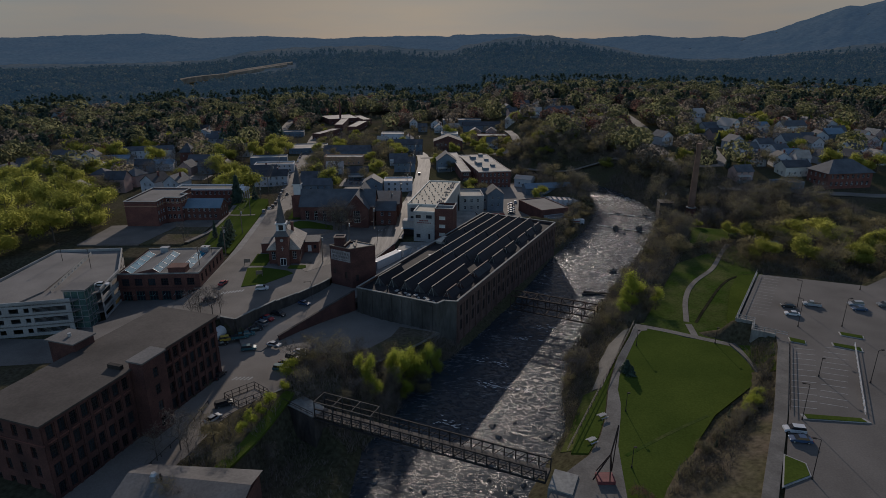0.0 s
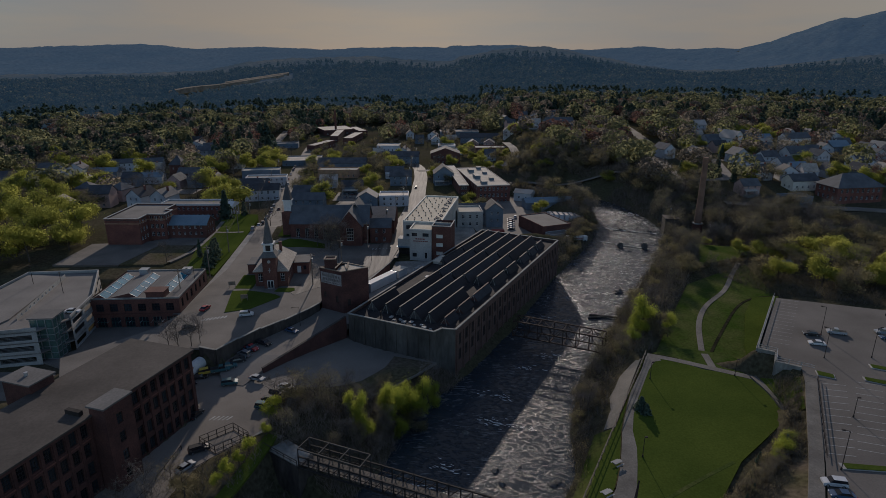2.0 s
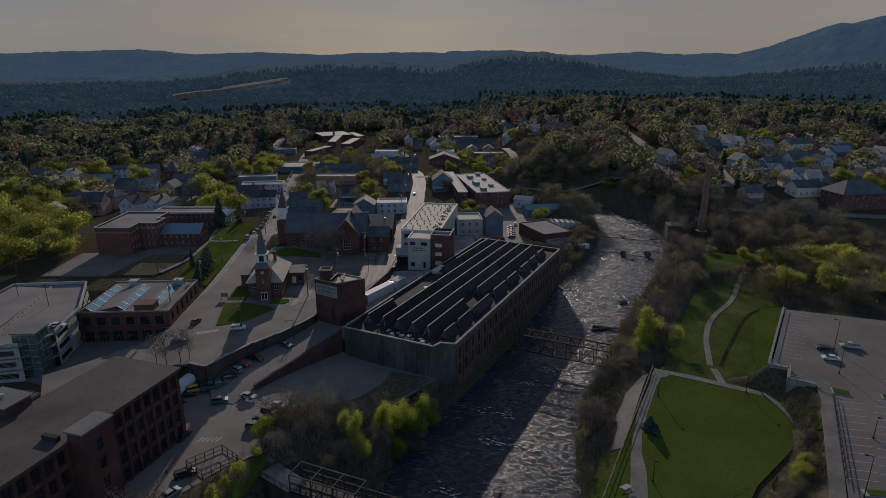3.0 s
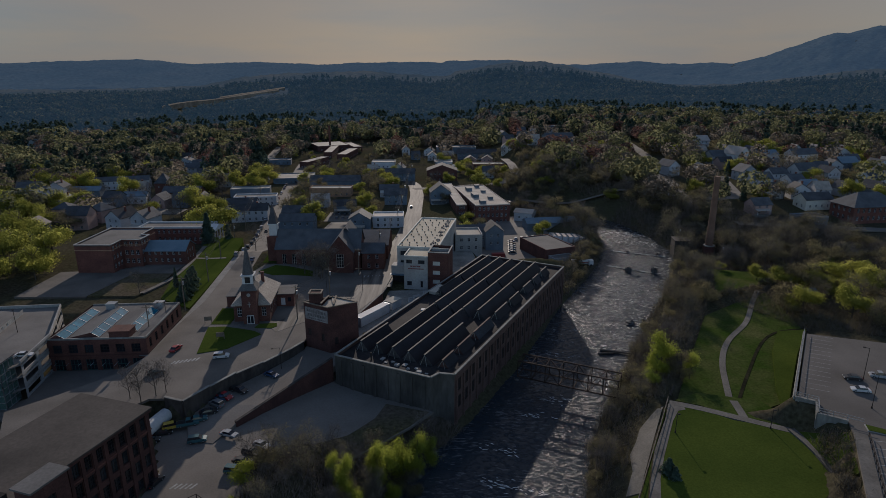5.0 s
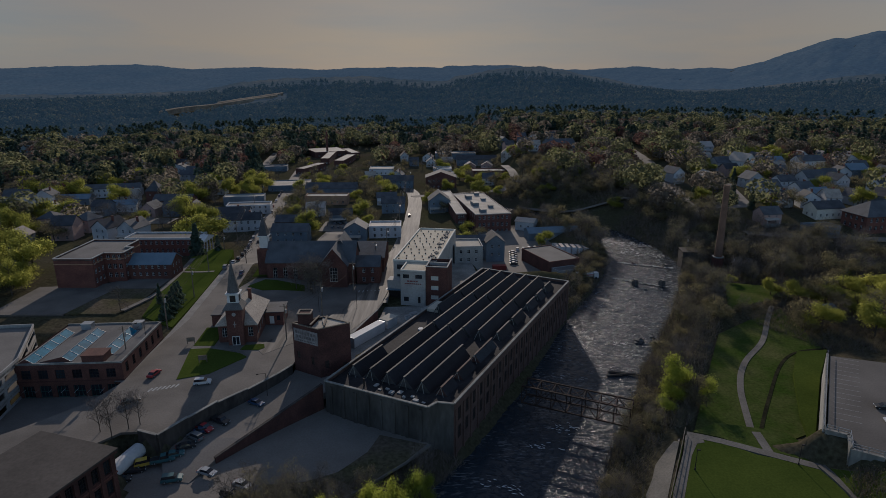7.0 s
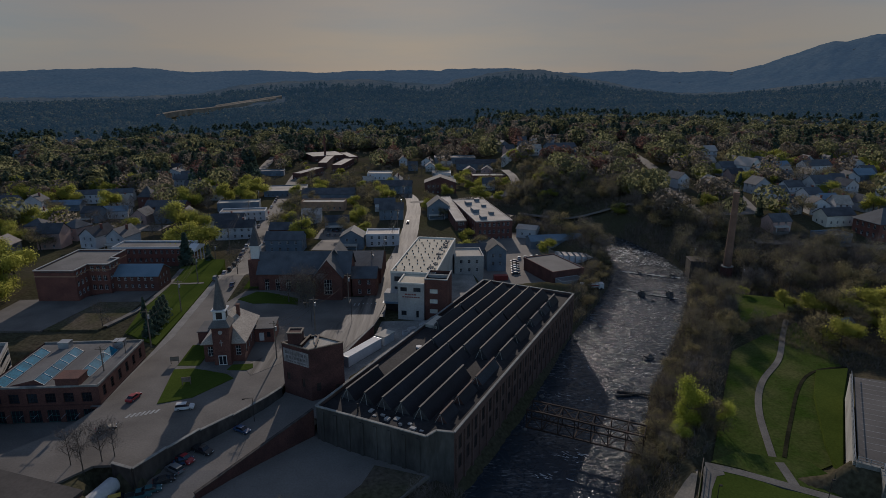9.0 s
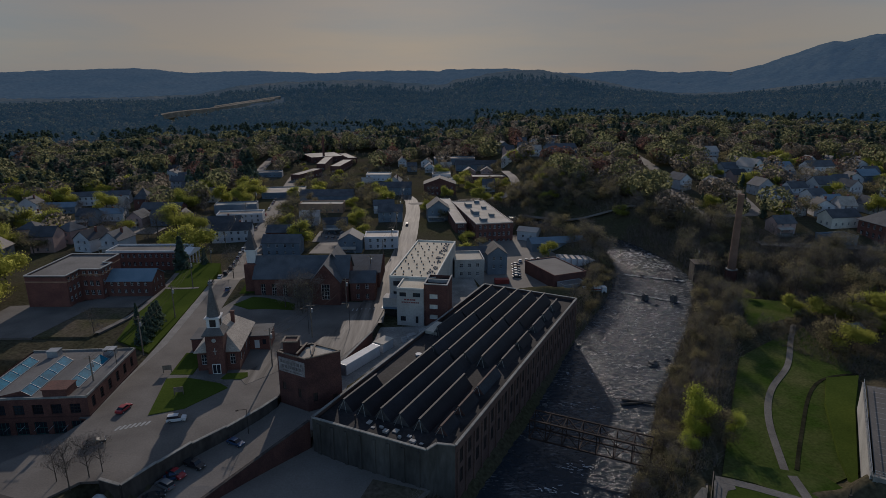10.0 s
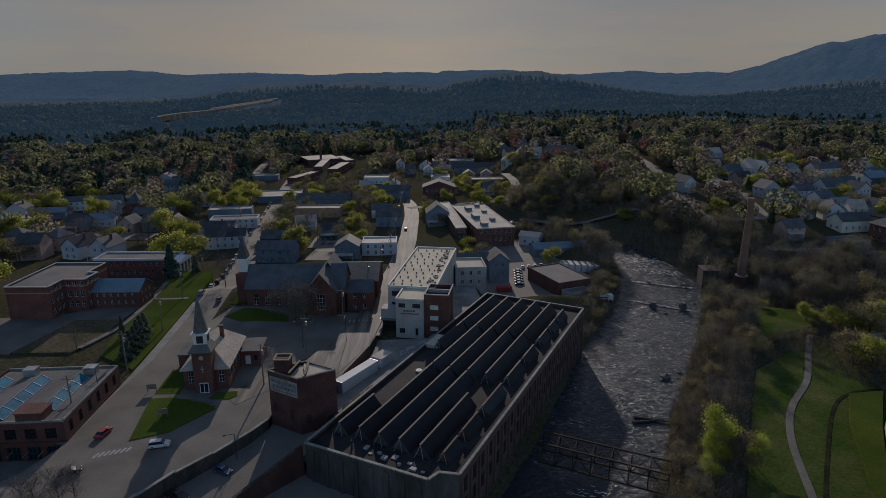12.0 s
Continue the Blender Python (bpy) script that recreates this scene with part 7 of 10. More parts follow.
HOUSES = [
    # x, y, turn, width, depth, height, storeys, roof, rise, walls, roofing, ridge, label
    (-251, 394, 8, 13, 10, 7, 2, "gable", 3.5, M_SIDING, M_ROOF_DARK, "x", "white two-storey frame house with dark roof"),
    (-236, 397, 8, 10, 10, 7, 2, "gable", 3.5, M_SIDING, M_ROOF_DARK, "y", "white gabled frame house with dark roof"),
    (-212, 363, 15, 9, 8, 5, 1, "gable", 3, M_SIDING, M_ROOF_SLATE, "y", "small pale gabled cottage"),
    (-191, 329, 5, 9, 9, 7, 2, "hip", 3, M_SIDING_P, M_ROOF_DARK, "x", "pinkish two-storey house with hipped roof"),
    (-173, 311, 5, 10, 10, 7.5, 2, "gable", 3.5, M_SIDING_P, M_ROOF_DARK, "x", "pinkish brick house with bright metal porch roof"),
    (-171, 326, -20, 9, 9, 6.5, 2, "hip", 3.4, M_SIDING_P, M_ROOF_SLATE, "x", "rose-coloured house with peaked roof"),
    (-154, 313, -18, 9, 12, 6, 2, "gable", 3.5, M_SIDING, M_ROOF_DARK, "y", "white gabled house with dark roof"),
    (-141, 310, -12, 9, 11, 6, 2, "gable", 3.5, M_SIDING, M_ROOF_SLATE, "y", "white gabled house with grey roof"),
    (-222, 403, 6, 18, 9, 4, 1, "gable", 2.2, M_SIDING_B, M_ROOF_BLUE, "x", "low building with teal metal roof"),
    (-184, 379, 10, 22, 10, 4.5, 1, "gable", 2, M_SIDING, M_ROOF_BLUE, "x", "long low store with blue-white roof"),
    (-214, 432, 14, 34, 9, 6, 2, "gable", 2.4, M_SIDING, M_ROOF_SLATE, "x", "long white two-storey lodging"),
    (-175, 408, 0, 9, 9, 8, 2, "hip", 6, M_BRICK_D, M_ROOF_DARK, "x", "dark tall house with steep pointed roof"),
    (-153, 384, 0, 22, 10, 6, 2, "gable", 3, M_BRICK_D, M_ROOF_DARK, "x", "dark brick hall with gabled roof"),
    (-96, 328, 8, 18, 9, 6, 2, "gable", 2.6, M_SIDING, M_ROOF_DARK, "x", "long white house with dark roof"),
    (-108, 346, 8, 20, 9, 6, 2, "gable", 2.4, M_SIDING, M_ROOF_DARK, "x", "white frame block with dark roof"),
    (-106, 372, 8, 24, 10, 5, 2, "flat", 0, M_SIDING, M_ROOF_GREY, "x", "pale flat-roofed shop block"),
    (-118, 402, 10, 24, 10, 5, 1, "flat", 0, M_SIDING_B, M_ROOF_TAN, "x", "low shop with pale flat roof"),
    (-104, 462, 8, 28, 24, 4, 1, "flat", 0, M_SIDING_B, M_ROOF_SHEEN, "x", "low broad store with a bright flat roof"),
    (-70, 438, 0, 34, 12, 5, 1, "gable", 3, M_SIDING_B, M_ROOF_DARK, "x", "broad building with dark blue roof"),
    (-67, 402, 0, 26, 10, 5, 1, "flat", 0, M_BRICK_T, M_ROOF_TAN, "x", "low tan brick shop building"),
    (-67, 366, 5, 10, 9, 5, 1, "gable", 2.5, M_SIDING, M_ROOF_WHITE, "x", "small white shed with light roof"),
    (-70, 323, 0, 15, 9, 6, 2, "gable", 2.5, M_BRICK_D, M_ROOF_DARK, "x", "brick house with dark roof"),
    (-66, 303, 0, 16, 9, 6, 2, "gable", 2.6, M_SIDING_B, M_ROOF_SLATE, "x", "blue-grey rectory with slate roof"),
    (-24, 315, 2, 15, 11, 5.5, 2, "flat", 0, M_SIDING, M_ROOF_WHITE, "x", "white flat-roofed shop block"),
    (-37, 308, 0, 10, 10, 6, 2, "gable", 3, M_SIDING_B, M_ROOF_SLATE, "y", "grey gabled frame house"),
    (-50, 345, 8, 12, 8, 5, 1, "gable", 2.4, M_SIDING_B, M_ROOF_DARK, "x", "small frame house with dark roof"),
    (2, 378, 4, 12, 12, 7, 2, "gable", 4.5, M_SIDING_B, M_ROOF_DARK, "y", "tall dark gabled frame house"),
    (-24, 372, 2, 13, 9, 6, 2, "gable", 3, M_SIDING_B, M_ROOF_DARK, "x", "roadside house with a dark roof"),
    (-30, 400, 5, 12, 9, 5, 1, "gable", 2.5, M_SIDING, M_ROOF_DARK, "x", "small white house with dark roof"),
    (-30, 466, 0, 28, 12, 6, 2, "gable", 3, M_SIDING_B, M_ROOF_DARK, "x", "dark-roofed block by the street"),
    (4, 468, 0, 22, 14, 8, 2, "gable", 4, M_BRICK_D, M_ROOF_DARK, "y", "brick building with dark roof"),
    (-45, 538, 0, 20, 14, 5, 1, "flat", 0, M_SIDING, M_ROOF_SHEEN, "x", "wide shop with white flat roof"),
    (6, 541, 0, 15, 15, 5, 1, "flat", 0, M_SIDING, M_ROOF_SHEEN, "x", "flat-roofed store with white roof"),
    (12, 517, 0, 15, 8, 4, 1, "flat", 0, M_SIDING, M_ROOF_SHEEN, "x", "low store with bright roof"),
    (43, 516, 0, 27, 14, 6, 2, "flat", 0, M_BRICK, M_ROOF_TAN, "x", "brick block with pale flat roof"),
    (101, 536, 10, 16, 12, 6, 2, "gable", 4, M_SIDING_B, M_ROOF_SLATE, "x", "blue-grey house with slate roof"),
    (112, 582, 10, 26, 14, 5, 2, "gable", 3, M_SIDING_B, M_ROOF_SLATE, "x", "grey long house with slate roof"),
    (103, 490, -30, 8, 10, 6, 2, "gable", 4, M_SIDING, M_ROOF_SLATE, "y", "small white gabled frame house"),
    (137, 668, 0, 34, 14, 6, 2, "flat", 0, M_BRICK_D, M_ROOF_TAN, "x", "far brick block with pale roof"),
    (40, 600, 0, 40, 16, 6, 2, "gable", 3, M_SIDING_B, M_ROOF_DARK, "x", "far block with a dark roof"),
    (20, 640, 0, 40, 18, 6, 1, "flat", 0, M_SIDING_B, M_ROOF_GREY, "x", "far store with a grey roof"),
    (-170, 470, 10, 14, 10, 6, 2, "gable", 3, M_SIDING, M_ROOF_DARK, "x", "white frame house among trees"),
    (-190, 500, 4, 14, 10, 6, 2, "gable", 3, M_SIDING, M_ROOF_SLATE, "x", "pale frame house among trees"),
    (-215, 540, 4, 14, 10, 6, 2, "gable", 3, M_SIDING, M_ROOF_DARK, "y", "pale gabled house among trees"),
    (-150, 560, 8, 40, 12, 4, 1, "flat", 0, M_SIDING_B, M_ROOF_GREY, "x", "long low grey roadside store"),
    (154, 420, 20, 9, 12, 6, 2, "gable", 3.5, M_SIDING, M_ROOF_SLATE, "y", "white gabled hillside house"),
    (203, 460, 15, 12, 10, 6, 2, "gable", 3.5, M_SIDING, M_ROOF_SLATE, "x", "white hillside house with grey roof"),
    (216, 455, 18, 11, 16, 8, 2, "gable", 5, M_WHITE, M_ROOF_WHITE, "y", "tall white gabled meeting house"),
    (196, 402, 12, 11, 10, 6, 2, "gable", 4, M_SIDING, M_ROOF_SLATE, "y", "white gabled house on the hill"),
    (194, 381, 10, 13, 9, 5, 2, "gable", 3.5, M_SIDING, M_ROOF_SLATE, "x", "white house with light porch"),
    (211, 393, 10, 11, 9, 6, 2, "gable", 3, M_SIDING, M_ROOF_DARK, "x", "white two-storey frame house"),
    (212, 376, 14, 10, 9, 5, 2, "gable", 3, M_SIDING, M_ROOF_SLATE, "x", "white house with shed dormer"),
    (233, 402, 12, 14, 10, 7, 2, "gable", 4, M_SIDING, M_ROOF_SLATE, "x", "large pale house on the hill"),
    (245, 396, 20, 11, 10, 6, 2, "gable", 3.5, M_SIDING, M_ROOF_DARK, "y", "white gabled house with dark roof"),
    (211, 360, 10, 10, 9, 5, 2, "gable", 3, M_SIDING, M_ROOF_BLUE, "x", "white house with blue-grey roof"),
    (197, 331, 10, 16, 9, 5, 1, "gable", 3, M_CREAM, M_ROOF_DARK, "x", "tan low house with dark roof"),
    (280, 432, 10, 14, 10, 6, 2, "gable", 3.5, M_SIDING_B, M_ROOF_BLUE, "x", "bluish house with metal roof"),
    (266, 460, 10, 20, 10, 7, 2, "gable", 3.5, M_SIDING, M_ROOF_SLATE, "x", "long pale house on the hill"),
    (248, 472, 10, 12, 9, 5, 2, "gable", 3, M_SIDING_B, M_ROOF_BLUE, "x", "small house with blue roof"),
    (227, 540, 10, 10, 10, 6, 2, "gable", 4, M_SIDING, M_ROOF_WHITE, "x", "white house with bright roof"),
    (164, 323, 10, 10, 8, 5, 2, "gable", 3, M_SIDING_P, M_ROOF_DARK, "x", "dull brown house among bare trees"),
    (182, 309, 8, 14, 9, 3.5, 1, "flat", 0, M_SIDING_B, M_ROOF_DARK, "x", "low dark flat-roofed shed"),
    (225, 425, 10, 10, 9, 6, 2, "gable", 3, M_SIDING, M_ROOF_SLATE, "x", "pale frame house on the hillside"),
    (300, 470, 8, 14, 10, 6, 2, "gable", 3.5, M_SIDING, M_ROOF_SLATE, "y", "white frame house among trees"),
    (262, 380, 12, 12, 10, 6, 2, "gable", 3.5, M_SIDING, M_ROOF_DARK, "x", "white hillside house with a porch"),
    (285, 400, 12, 12, 10, 6, 2, "gable", 3.5, M_SIDING, M_ROOF_SLATE, "y", "pale gabled house on the hill"),
]
ROADS = [[(-73, 250), (-66, 250), (-83, 349), (-98, 450), (-112, 560), (-124, 560), (-108, 450), (-93, 349)], [(-22, 228), (-8, 228), (-7, 560), (-18, 560)], [(130, 330), (158, 430), (182, 640), (170, 640), (144, 430)]]
# side streets and lanes of the town
LANES = [("elm_side_street", [(-206, 300), (-206, 323), (-203, 344), (-198, 360), (-198, 392), (-206, 424), (-214, 450)], 7, "pale worn side street between houses"),
         ("shop_lot", [(-184, 348), (-158, 350.5), (-140, 350)], 13, "pale grey lot behind the shops"),
         ("mill_hill_road", [(-240, 470), (-211, 490), (-192, 508), (-163, 511), (-150, 530), (-156, 580), (-163, 618), (-172, 690)], 8, "grey road curving through the woods"),
         ("bridge_street", [(-15, 424), (20, 440), (50, 448), (58, 460), (58.5, 494), (57, 528)], 6.5, "grey street bending past brick blocks"),
         ("bank_lane", [(52, 404), (75, 384), (98, 374), (118, 367), (136, 352), (150, 344), (168, 347)], 4, "narrow pale lane along the wooded bank"),
         ("hill_cross_street", [(140, 345), (167, 347), (186, 414), (214, 382), (253, 371), (330, 372)], 6, "worn grey street between hillside houses"),
         ("schoolhouse_drive", [(146, 308), (178, 304), (201, 300), (240, 296)], 7, "pale drive before the brick schoolhouse")]
for nm, pts, wide, lab in LANES:
    strip(nm, pts, wide, M_LOT, lab, "road", 0.15, 5.0)
    for (ax, ay), (bx, by) in zip(pts, pts[1:]):
        ll = math.hypot(bx - ax, by - ay)
        ox, oy = -(by - ay) / ll * wide / 2, (bx - ax) / ll * wide / 2
        ROADS.append([(ax - ox, ay - oy), (bx - ox, by - oy), (bx + ox, by + oy), (ax + ox, ay + oy)])
# smaller frame houses that fill the blocks of the town, in rows along its side streets
town_rng = random.Random(77)
for (bx, by), (ex, ey), n in (((176, 352), (262, 352), 6), ((168, 372), (188, 372), 2), ((226, 366), (300, 372), 5), ((222, 388), (320, 396), 6), ((168, 410), (190, 410), 2), ((244, 420), (330, 430), 6), ((190, 438), (300, 446), 6), ((196, 490), (330, 500), 7),
                              ((-270, 352), (-226, 352), 3), ((-192, 368), (-126, 366), 5), ((-270, 374), (-206, 372), 4), ((-160, 360), (-128, 362), 2), ((-290, 418), (-262, 418), 2), ((-206, 412), (-186, 412), 2), ((-176, 440), (-140, 446), 3), ((-196, 300), (-182, 300), 1),
                              ((-290, 520), (-170, 530), 6), ((-280, 575), (-180, 580), 5), ((24, 560), (110, 560), 6), ((-30, 590), (90, 590), 7), ((-40, 622), (0, 622), 3), ((60, 630), (120, 634), 4), ((30, 480), (72, 480), 3), ((-20, 500), (-60, 500), 2)):
    for k in range(n):
        t = (k + 0.5) / n
        hx, hy = bx + (ex - bx) * t + town_rng.uniform(-3, 3), by + (ey - by) * t + town_rng.uniform(-4, 4)
        if any(abs(hx - q[0]) < (q[3] + 11) / 2 and abs(hy - q[1]) < (q[4] + 12) / 2 for q in HOUSES) or any(sd(np.array([hx]), np.array([hy]), p)[0] < 8 for p in ROADS[:3]) or any(sd(np.array([hx]), np.array([hy]), p)[0] < 6 for p in ROADS[3:]):
            continue
        wm, kind = town_rng.choice([(M_SIDING, "white"), (M_SIDING, "white"), (M_SIDING, "pale"), (M_SIDING_B, "grey-blue"), (M_SIDING_P, "rose-brown")])
        rm, cover = town_rng.choice([(M_ROOF_DARK, "dark"), (M_ROOF_DARK, "dark"), (M_ROOF_SLATE, "grey"), (M_ROOF_CHURCH, "weathered tan")])
        rg = town_rng.choice("xy")
        HOUSES.append((hx, hy, town_rng.uniform(-14, 14), town_rng.uniform(7.5, 10), town_rng.uniform(8, 11), town_rng.uniform(4.6, 5.8), 2, "gable", town_rng.uniform(2.8, 3.8), wm, rm, rg, kind + " frame house with a " + cover + " gabled roof"))

for hx, hy, turn, w, d, h, st, rf, rise, wm, rm, rg, lab in HOUSES:
    building("house" if rf != "flat" else "shop_block", lab, "house" if rf != "flat" else "building", hx, hy, gz(hx, hy) - 0.1, turn, w, d, h, st, rf, rise, wm, rm, (max(2, int(w / 3.4)), max(2, int(d / 4.5))), (1.0, 1.4), rg,
             sides="s" + (("e" if hx < 0 else "w") if hy < 470 and w > 10.5 else ""), group="town houses", chimney=(w * 0.2, 0.6, rise + 0.8) if rf == "gable" and wm is M_SIDING else None, porch=rf == "gable" and w < 14 and int(hx + hy) % 3 != 0)
building("hip_roof_school", "two-storey brick schoolhouse with grey hipped roof", "school", 214, 316, gz(214, 316) - 0.3, 8, 26, 15, 7.5, 2, "hip", 6, M_BRICK, M_ROOF_SLATE, (8, 4), (1.4, 2.0), sides="sw", over=0.8)


# --- white-roofed factory complex far off ---
for fx, fy, turn, w, d in ((-115, 673, 25, 34, 38), (-105, 629, 2, 8, 58), (-89, 665, 23, 9, 42), (-86, 608, -6, 9, 48), (-107, 552, -18, 8, 38)):
    building("factory_shed", "far low factory shed with bright white roof", "factory", fx, fy, gz(fx, fy), turn, w, d, max(3.5, -6 - gz(fx, fy)), 1, "flat", 0, M_BRICK_D, M_ROOF_SHEEN, (max(2, int(w / 5)), max(2, int(d / 6))), (2.0, 1.2), sides="se", parapet=0.2, group="white-roofed factory")
part("stack", Geo().tube((-112, 660, gz(-112, 660)), (-112, 660, 14), 1.2, 0.9, 10), M_BRICK_D)
tagged(bpy.data.objects["stack"], "thin dark factory smokestack", "chimney")


# --- low housings along the far mill's roof ---
for i, (u, v, w, d, h) in enumerate(((-4, -22, 3.0, 5.0, 1.6), (3, -12, 2.4, 3.2, 1.3), (-4, -4, 3.0, 8.0, 1.8), (4, 8, 2.4, 3.0, 1.2), (-3, 16, 3.0, 6.0, 1.6), (4, 24, 2.6, 3.0, 1.4))):
    ca, sa = math.cos(radians(10)), math.sin(radians(10))
    ru = thing("roof_housing", 25 + u * ca - v * sa, 367 + u * sa + v * ca, -1.6, 10, "grey sheet-metal housing on a mill roof", "roof housing")
    part("body", Geo().box(-w / 2, w / 2, -d / 2, d / 2, 0, h), M_SIDING_B, ru)
    part("cap", Geo().box(-w / 2 - 0.15, w / 2 + 0.15, -d / 2 - 0.15, d / 2 + 0.15, h, h + 0.15), M_ROOF_SHEEN, ru)

# ---- trees ----
def leaf_cloud(lobes, count, size, rng, squash=0.8):
    """Many small leaf sprays spread through a set of overlapping lobes (x, y, z, r)."""
    w = np.array([l[3] ** 2 for l in lobes])
    pick = rng.choice(len(lobes), count, p=w / w.sum())
    d = rng.normal(size=(count, 3))
    d /= np.linalg.norm(d, axis=1)[:, None]
    rad = np.abs(rng.normal(0.9, 0.34, count))
    L = np.array(lobes)[pick]
    mid = np.average(np.array(lobes)[:, :3], axis=0)
    c = L[:, :3] + d * (L[:, 3] * rad)[:, None] * np.array([1, 1, squash])
    whole = c - mid
    whole /= np.maximum(np.linalg.norm(whole, axis=1), 1e-6)[:, None]
    return c, rng.uniform(0.6, 1.4, count) * size, d * 0.75 + whole * 0.55 + np.array([0, 0, 0.2])


def billow(out, rng, loose=0.22, corners=3):
    """Leaves shade with the swell of the crown that they lie on."""
    o = out / np.maximum(np.linalg.norm(out, axis=1), 1e-6)[:, None] + rng.normal(size=out.shape) * loose
    o /= np.linalg.norm(o, axis=1)[:, None]
    return np.repeat(o, corners, 0)


def sprays(c, s, rng, out=None, single=False):
    """Two bent triangles for each spray, or a single leaf, lying roughly along the crown's surface."""
    n = len(c)
    a, b = rng.normal(size=(n, 3)), rng.normal(size=(n, 3))
    if out is not None:
        o = out / np.maximum(np.linalg.norm(out, axis=1), 1e-6)[:, None] + rng.normal(size=(n, 3)) * 0.42
        o /= np.linalg.norm(o, axis=1)[:, None]
        a -= o * (a * o).sum(1)[:, None]
        b = np.cross(o, a)
    a /= np.linalg.norm(a, axis=1)[:, None]
    b -= a * (a * b).sum(1)[:, None]
    b /= np.linalg.norm(b, axis=1)[:, None]
    a, b = a * s[:, None], b * s[:, None]
    if single:
        v = np.stack([c - a * 0.6 - b * 0.4, c + a * 0.6 - b * 0.4, c + b * 0.75], 1)
        return v.reshape(-1, 3), np.arange(n * 3).reshape(-1, 3)
    v = np.stack([c - a * 0.6 - b * 0.3, c + a * 0.6 - b * 0.35, c + b * 0.7 + a * 0.1, c + a * 0.2 - b * 0.9], 1)
    k = np.arange(n)[:, None] * 4
    t = np.concatenate([k + np.array([0, 1, 2]), k + np.array([0, 3, 1])])
    return v.reshape(-1, 3), t


def limbs(h, spread, rng, levels=3, first=0.3, lean=0.5, n0=6, r0=None):
    """A tapered trunk with forking limbs, as tubes; gives the tips as well."""
    g, tips = Geo(), []
    r0 = r0 or h * 0.022

    def grow(p, d, ln, r, lev):
        q = p + d * ln
        g.tube(p, q, r, r * 0.6, 6 if lev == levels else (4 if lev > 1 else 3), False)
        if lev == 0:
            tips.append(q)
            return
        for k in range(3 if lev > 1 else 2):
            e = (d + Vector(rng.normal(size=3)) * 0.5 + Vector((0, 0, 0.18))).normalized()
            grow(p + d * ln * rng.uniform(0.55, 1.0), e, ln * rng.uniform(0.55, 0.8), r * 0.55, lev - 1)
    top = Vector((rng.normal() * 0.3, rng.normal() * 0.3, h * 0.85))
    mid = Vector((0, 0, h * first))
    g.tube((0, 0, -0.5), mid, r0, r0 * 0.8, 7, False)
    g.tube(mid, top, r0 * 0.8, r0 * 0.15, 6, False)
    for i in range(n0):
        t = first + (0.8 - first) * i / n0
        an = i * 2.4 + rng.uniform(-0.4, 0.4)
        d = Vector((math.cos(an), math.sin(an), lean + rng.uniform(0, 0.5))).normalized()
        grow(Vector((0, 0, h * t)), d, spread * rng.uniform(0.4, 0.6), r0 * 0.45, levels - 1)
    return g, tips


def leafy_proto(name, leaf, h, r, seed, count=700, size=0.5, label="", levels=2, full=1.0):
    rng = np.random.RandomState(seed)
    ob = new(name)
    g, tips = limbs(h, r * 1.1, rng, levels, 0.25, 0.5, 7)
    part("trunk", g, M_BARK, ob)
    lobes = []
    for i in range(19):
        # rounded billows over a domed crown
        zf = 0.34 + 0.46 * ((i * 0.618) % 1.0)
        an, q = i * 2.4 + rng.uniform(-0.3, 0.3), 0.74 * math.sqrt(max(0.02, 1 - ((zf - 0.38) / 0.5) ** 2))
        lobes.append((math.cos(an) * r * q, math.sin(an) * r * q, h * zf, r * full * rng.uniform(0.28, 0.46)))
    c, s, o = leaf_cloud(lobes, count, size, rng, 0.85)
    v, t = sprays(c, s, rng, o, True)
    part("crown", big_mesh("crown", v, t, leaf, billow(o, rng)), None, ob)
    return tagged(ob, label, "tree")


def conifer_proto(name, h, r, seed, label, count=2600):
    rng = np.random.RandomState(seed)
    ob = new(name)
    part("trunk", Geo().tube((0, 0, -0.5), (0, 0, h * 0.95), h * 0.018, 0.05, 6), M_BARK, ob)
    k = rng.uniform(0, 1, count) ** 0.75
    tier = np.floor(k * 11) / 11 + rng.uniform(0, 0.05, count)
    an = rng.uniform(0, 6.283, count)
    rad = r * (1 - tier) ** 0.9 * rng.uniform(0.35, 1.0, count) * (0.85 + 0.25 * np.sin(an * 3 + tier * 20))
    z = h * (0.10 + 0.9 * tier) - rad * 0.28
    c = np.stack([np.cos(an) * rad, np.sin(an) * rad, z], 1)
    out = np.stack([np.cos(an), np.sin(an), np.full(count, 0.55)], 1)
    v, t = sprays(c, rng.uniform(0.6, 1.3, count) * h * 0.055, rng, out, True)
    part("crown", big_mesh("crown", v, t, L_PINE, billow(out, rng, 0.35)), None, ob)
    return tagged(ob, label, "tree")


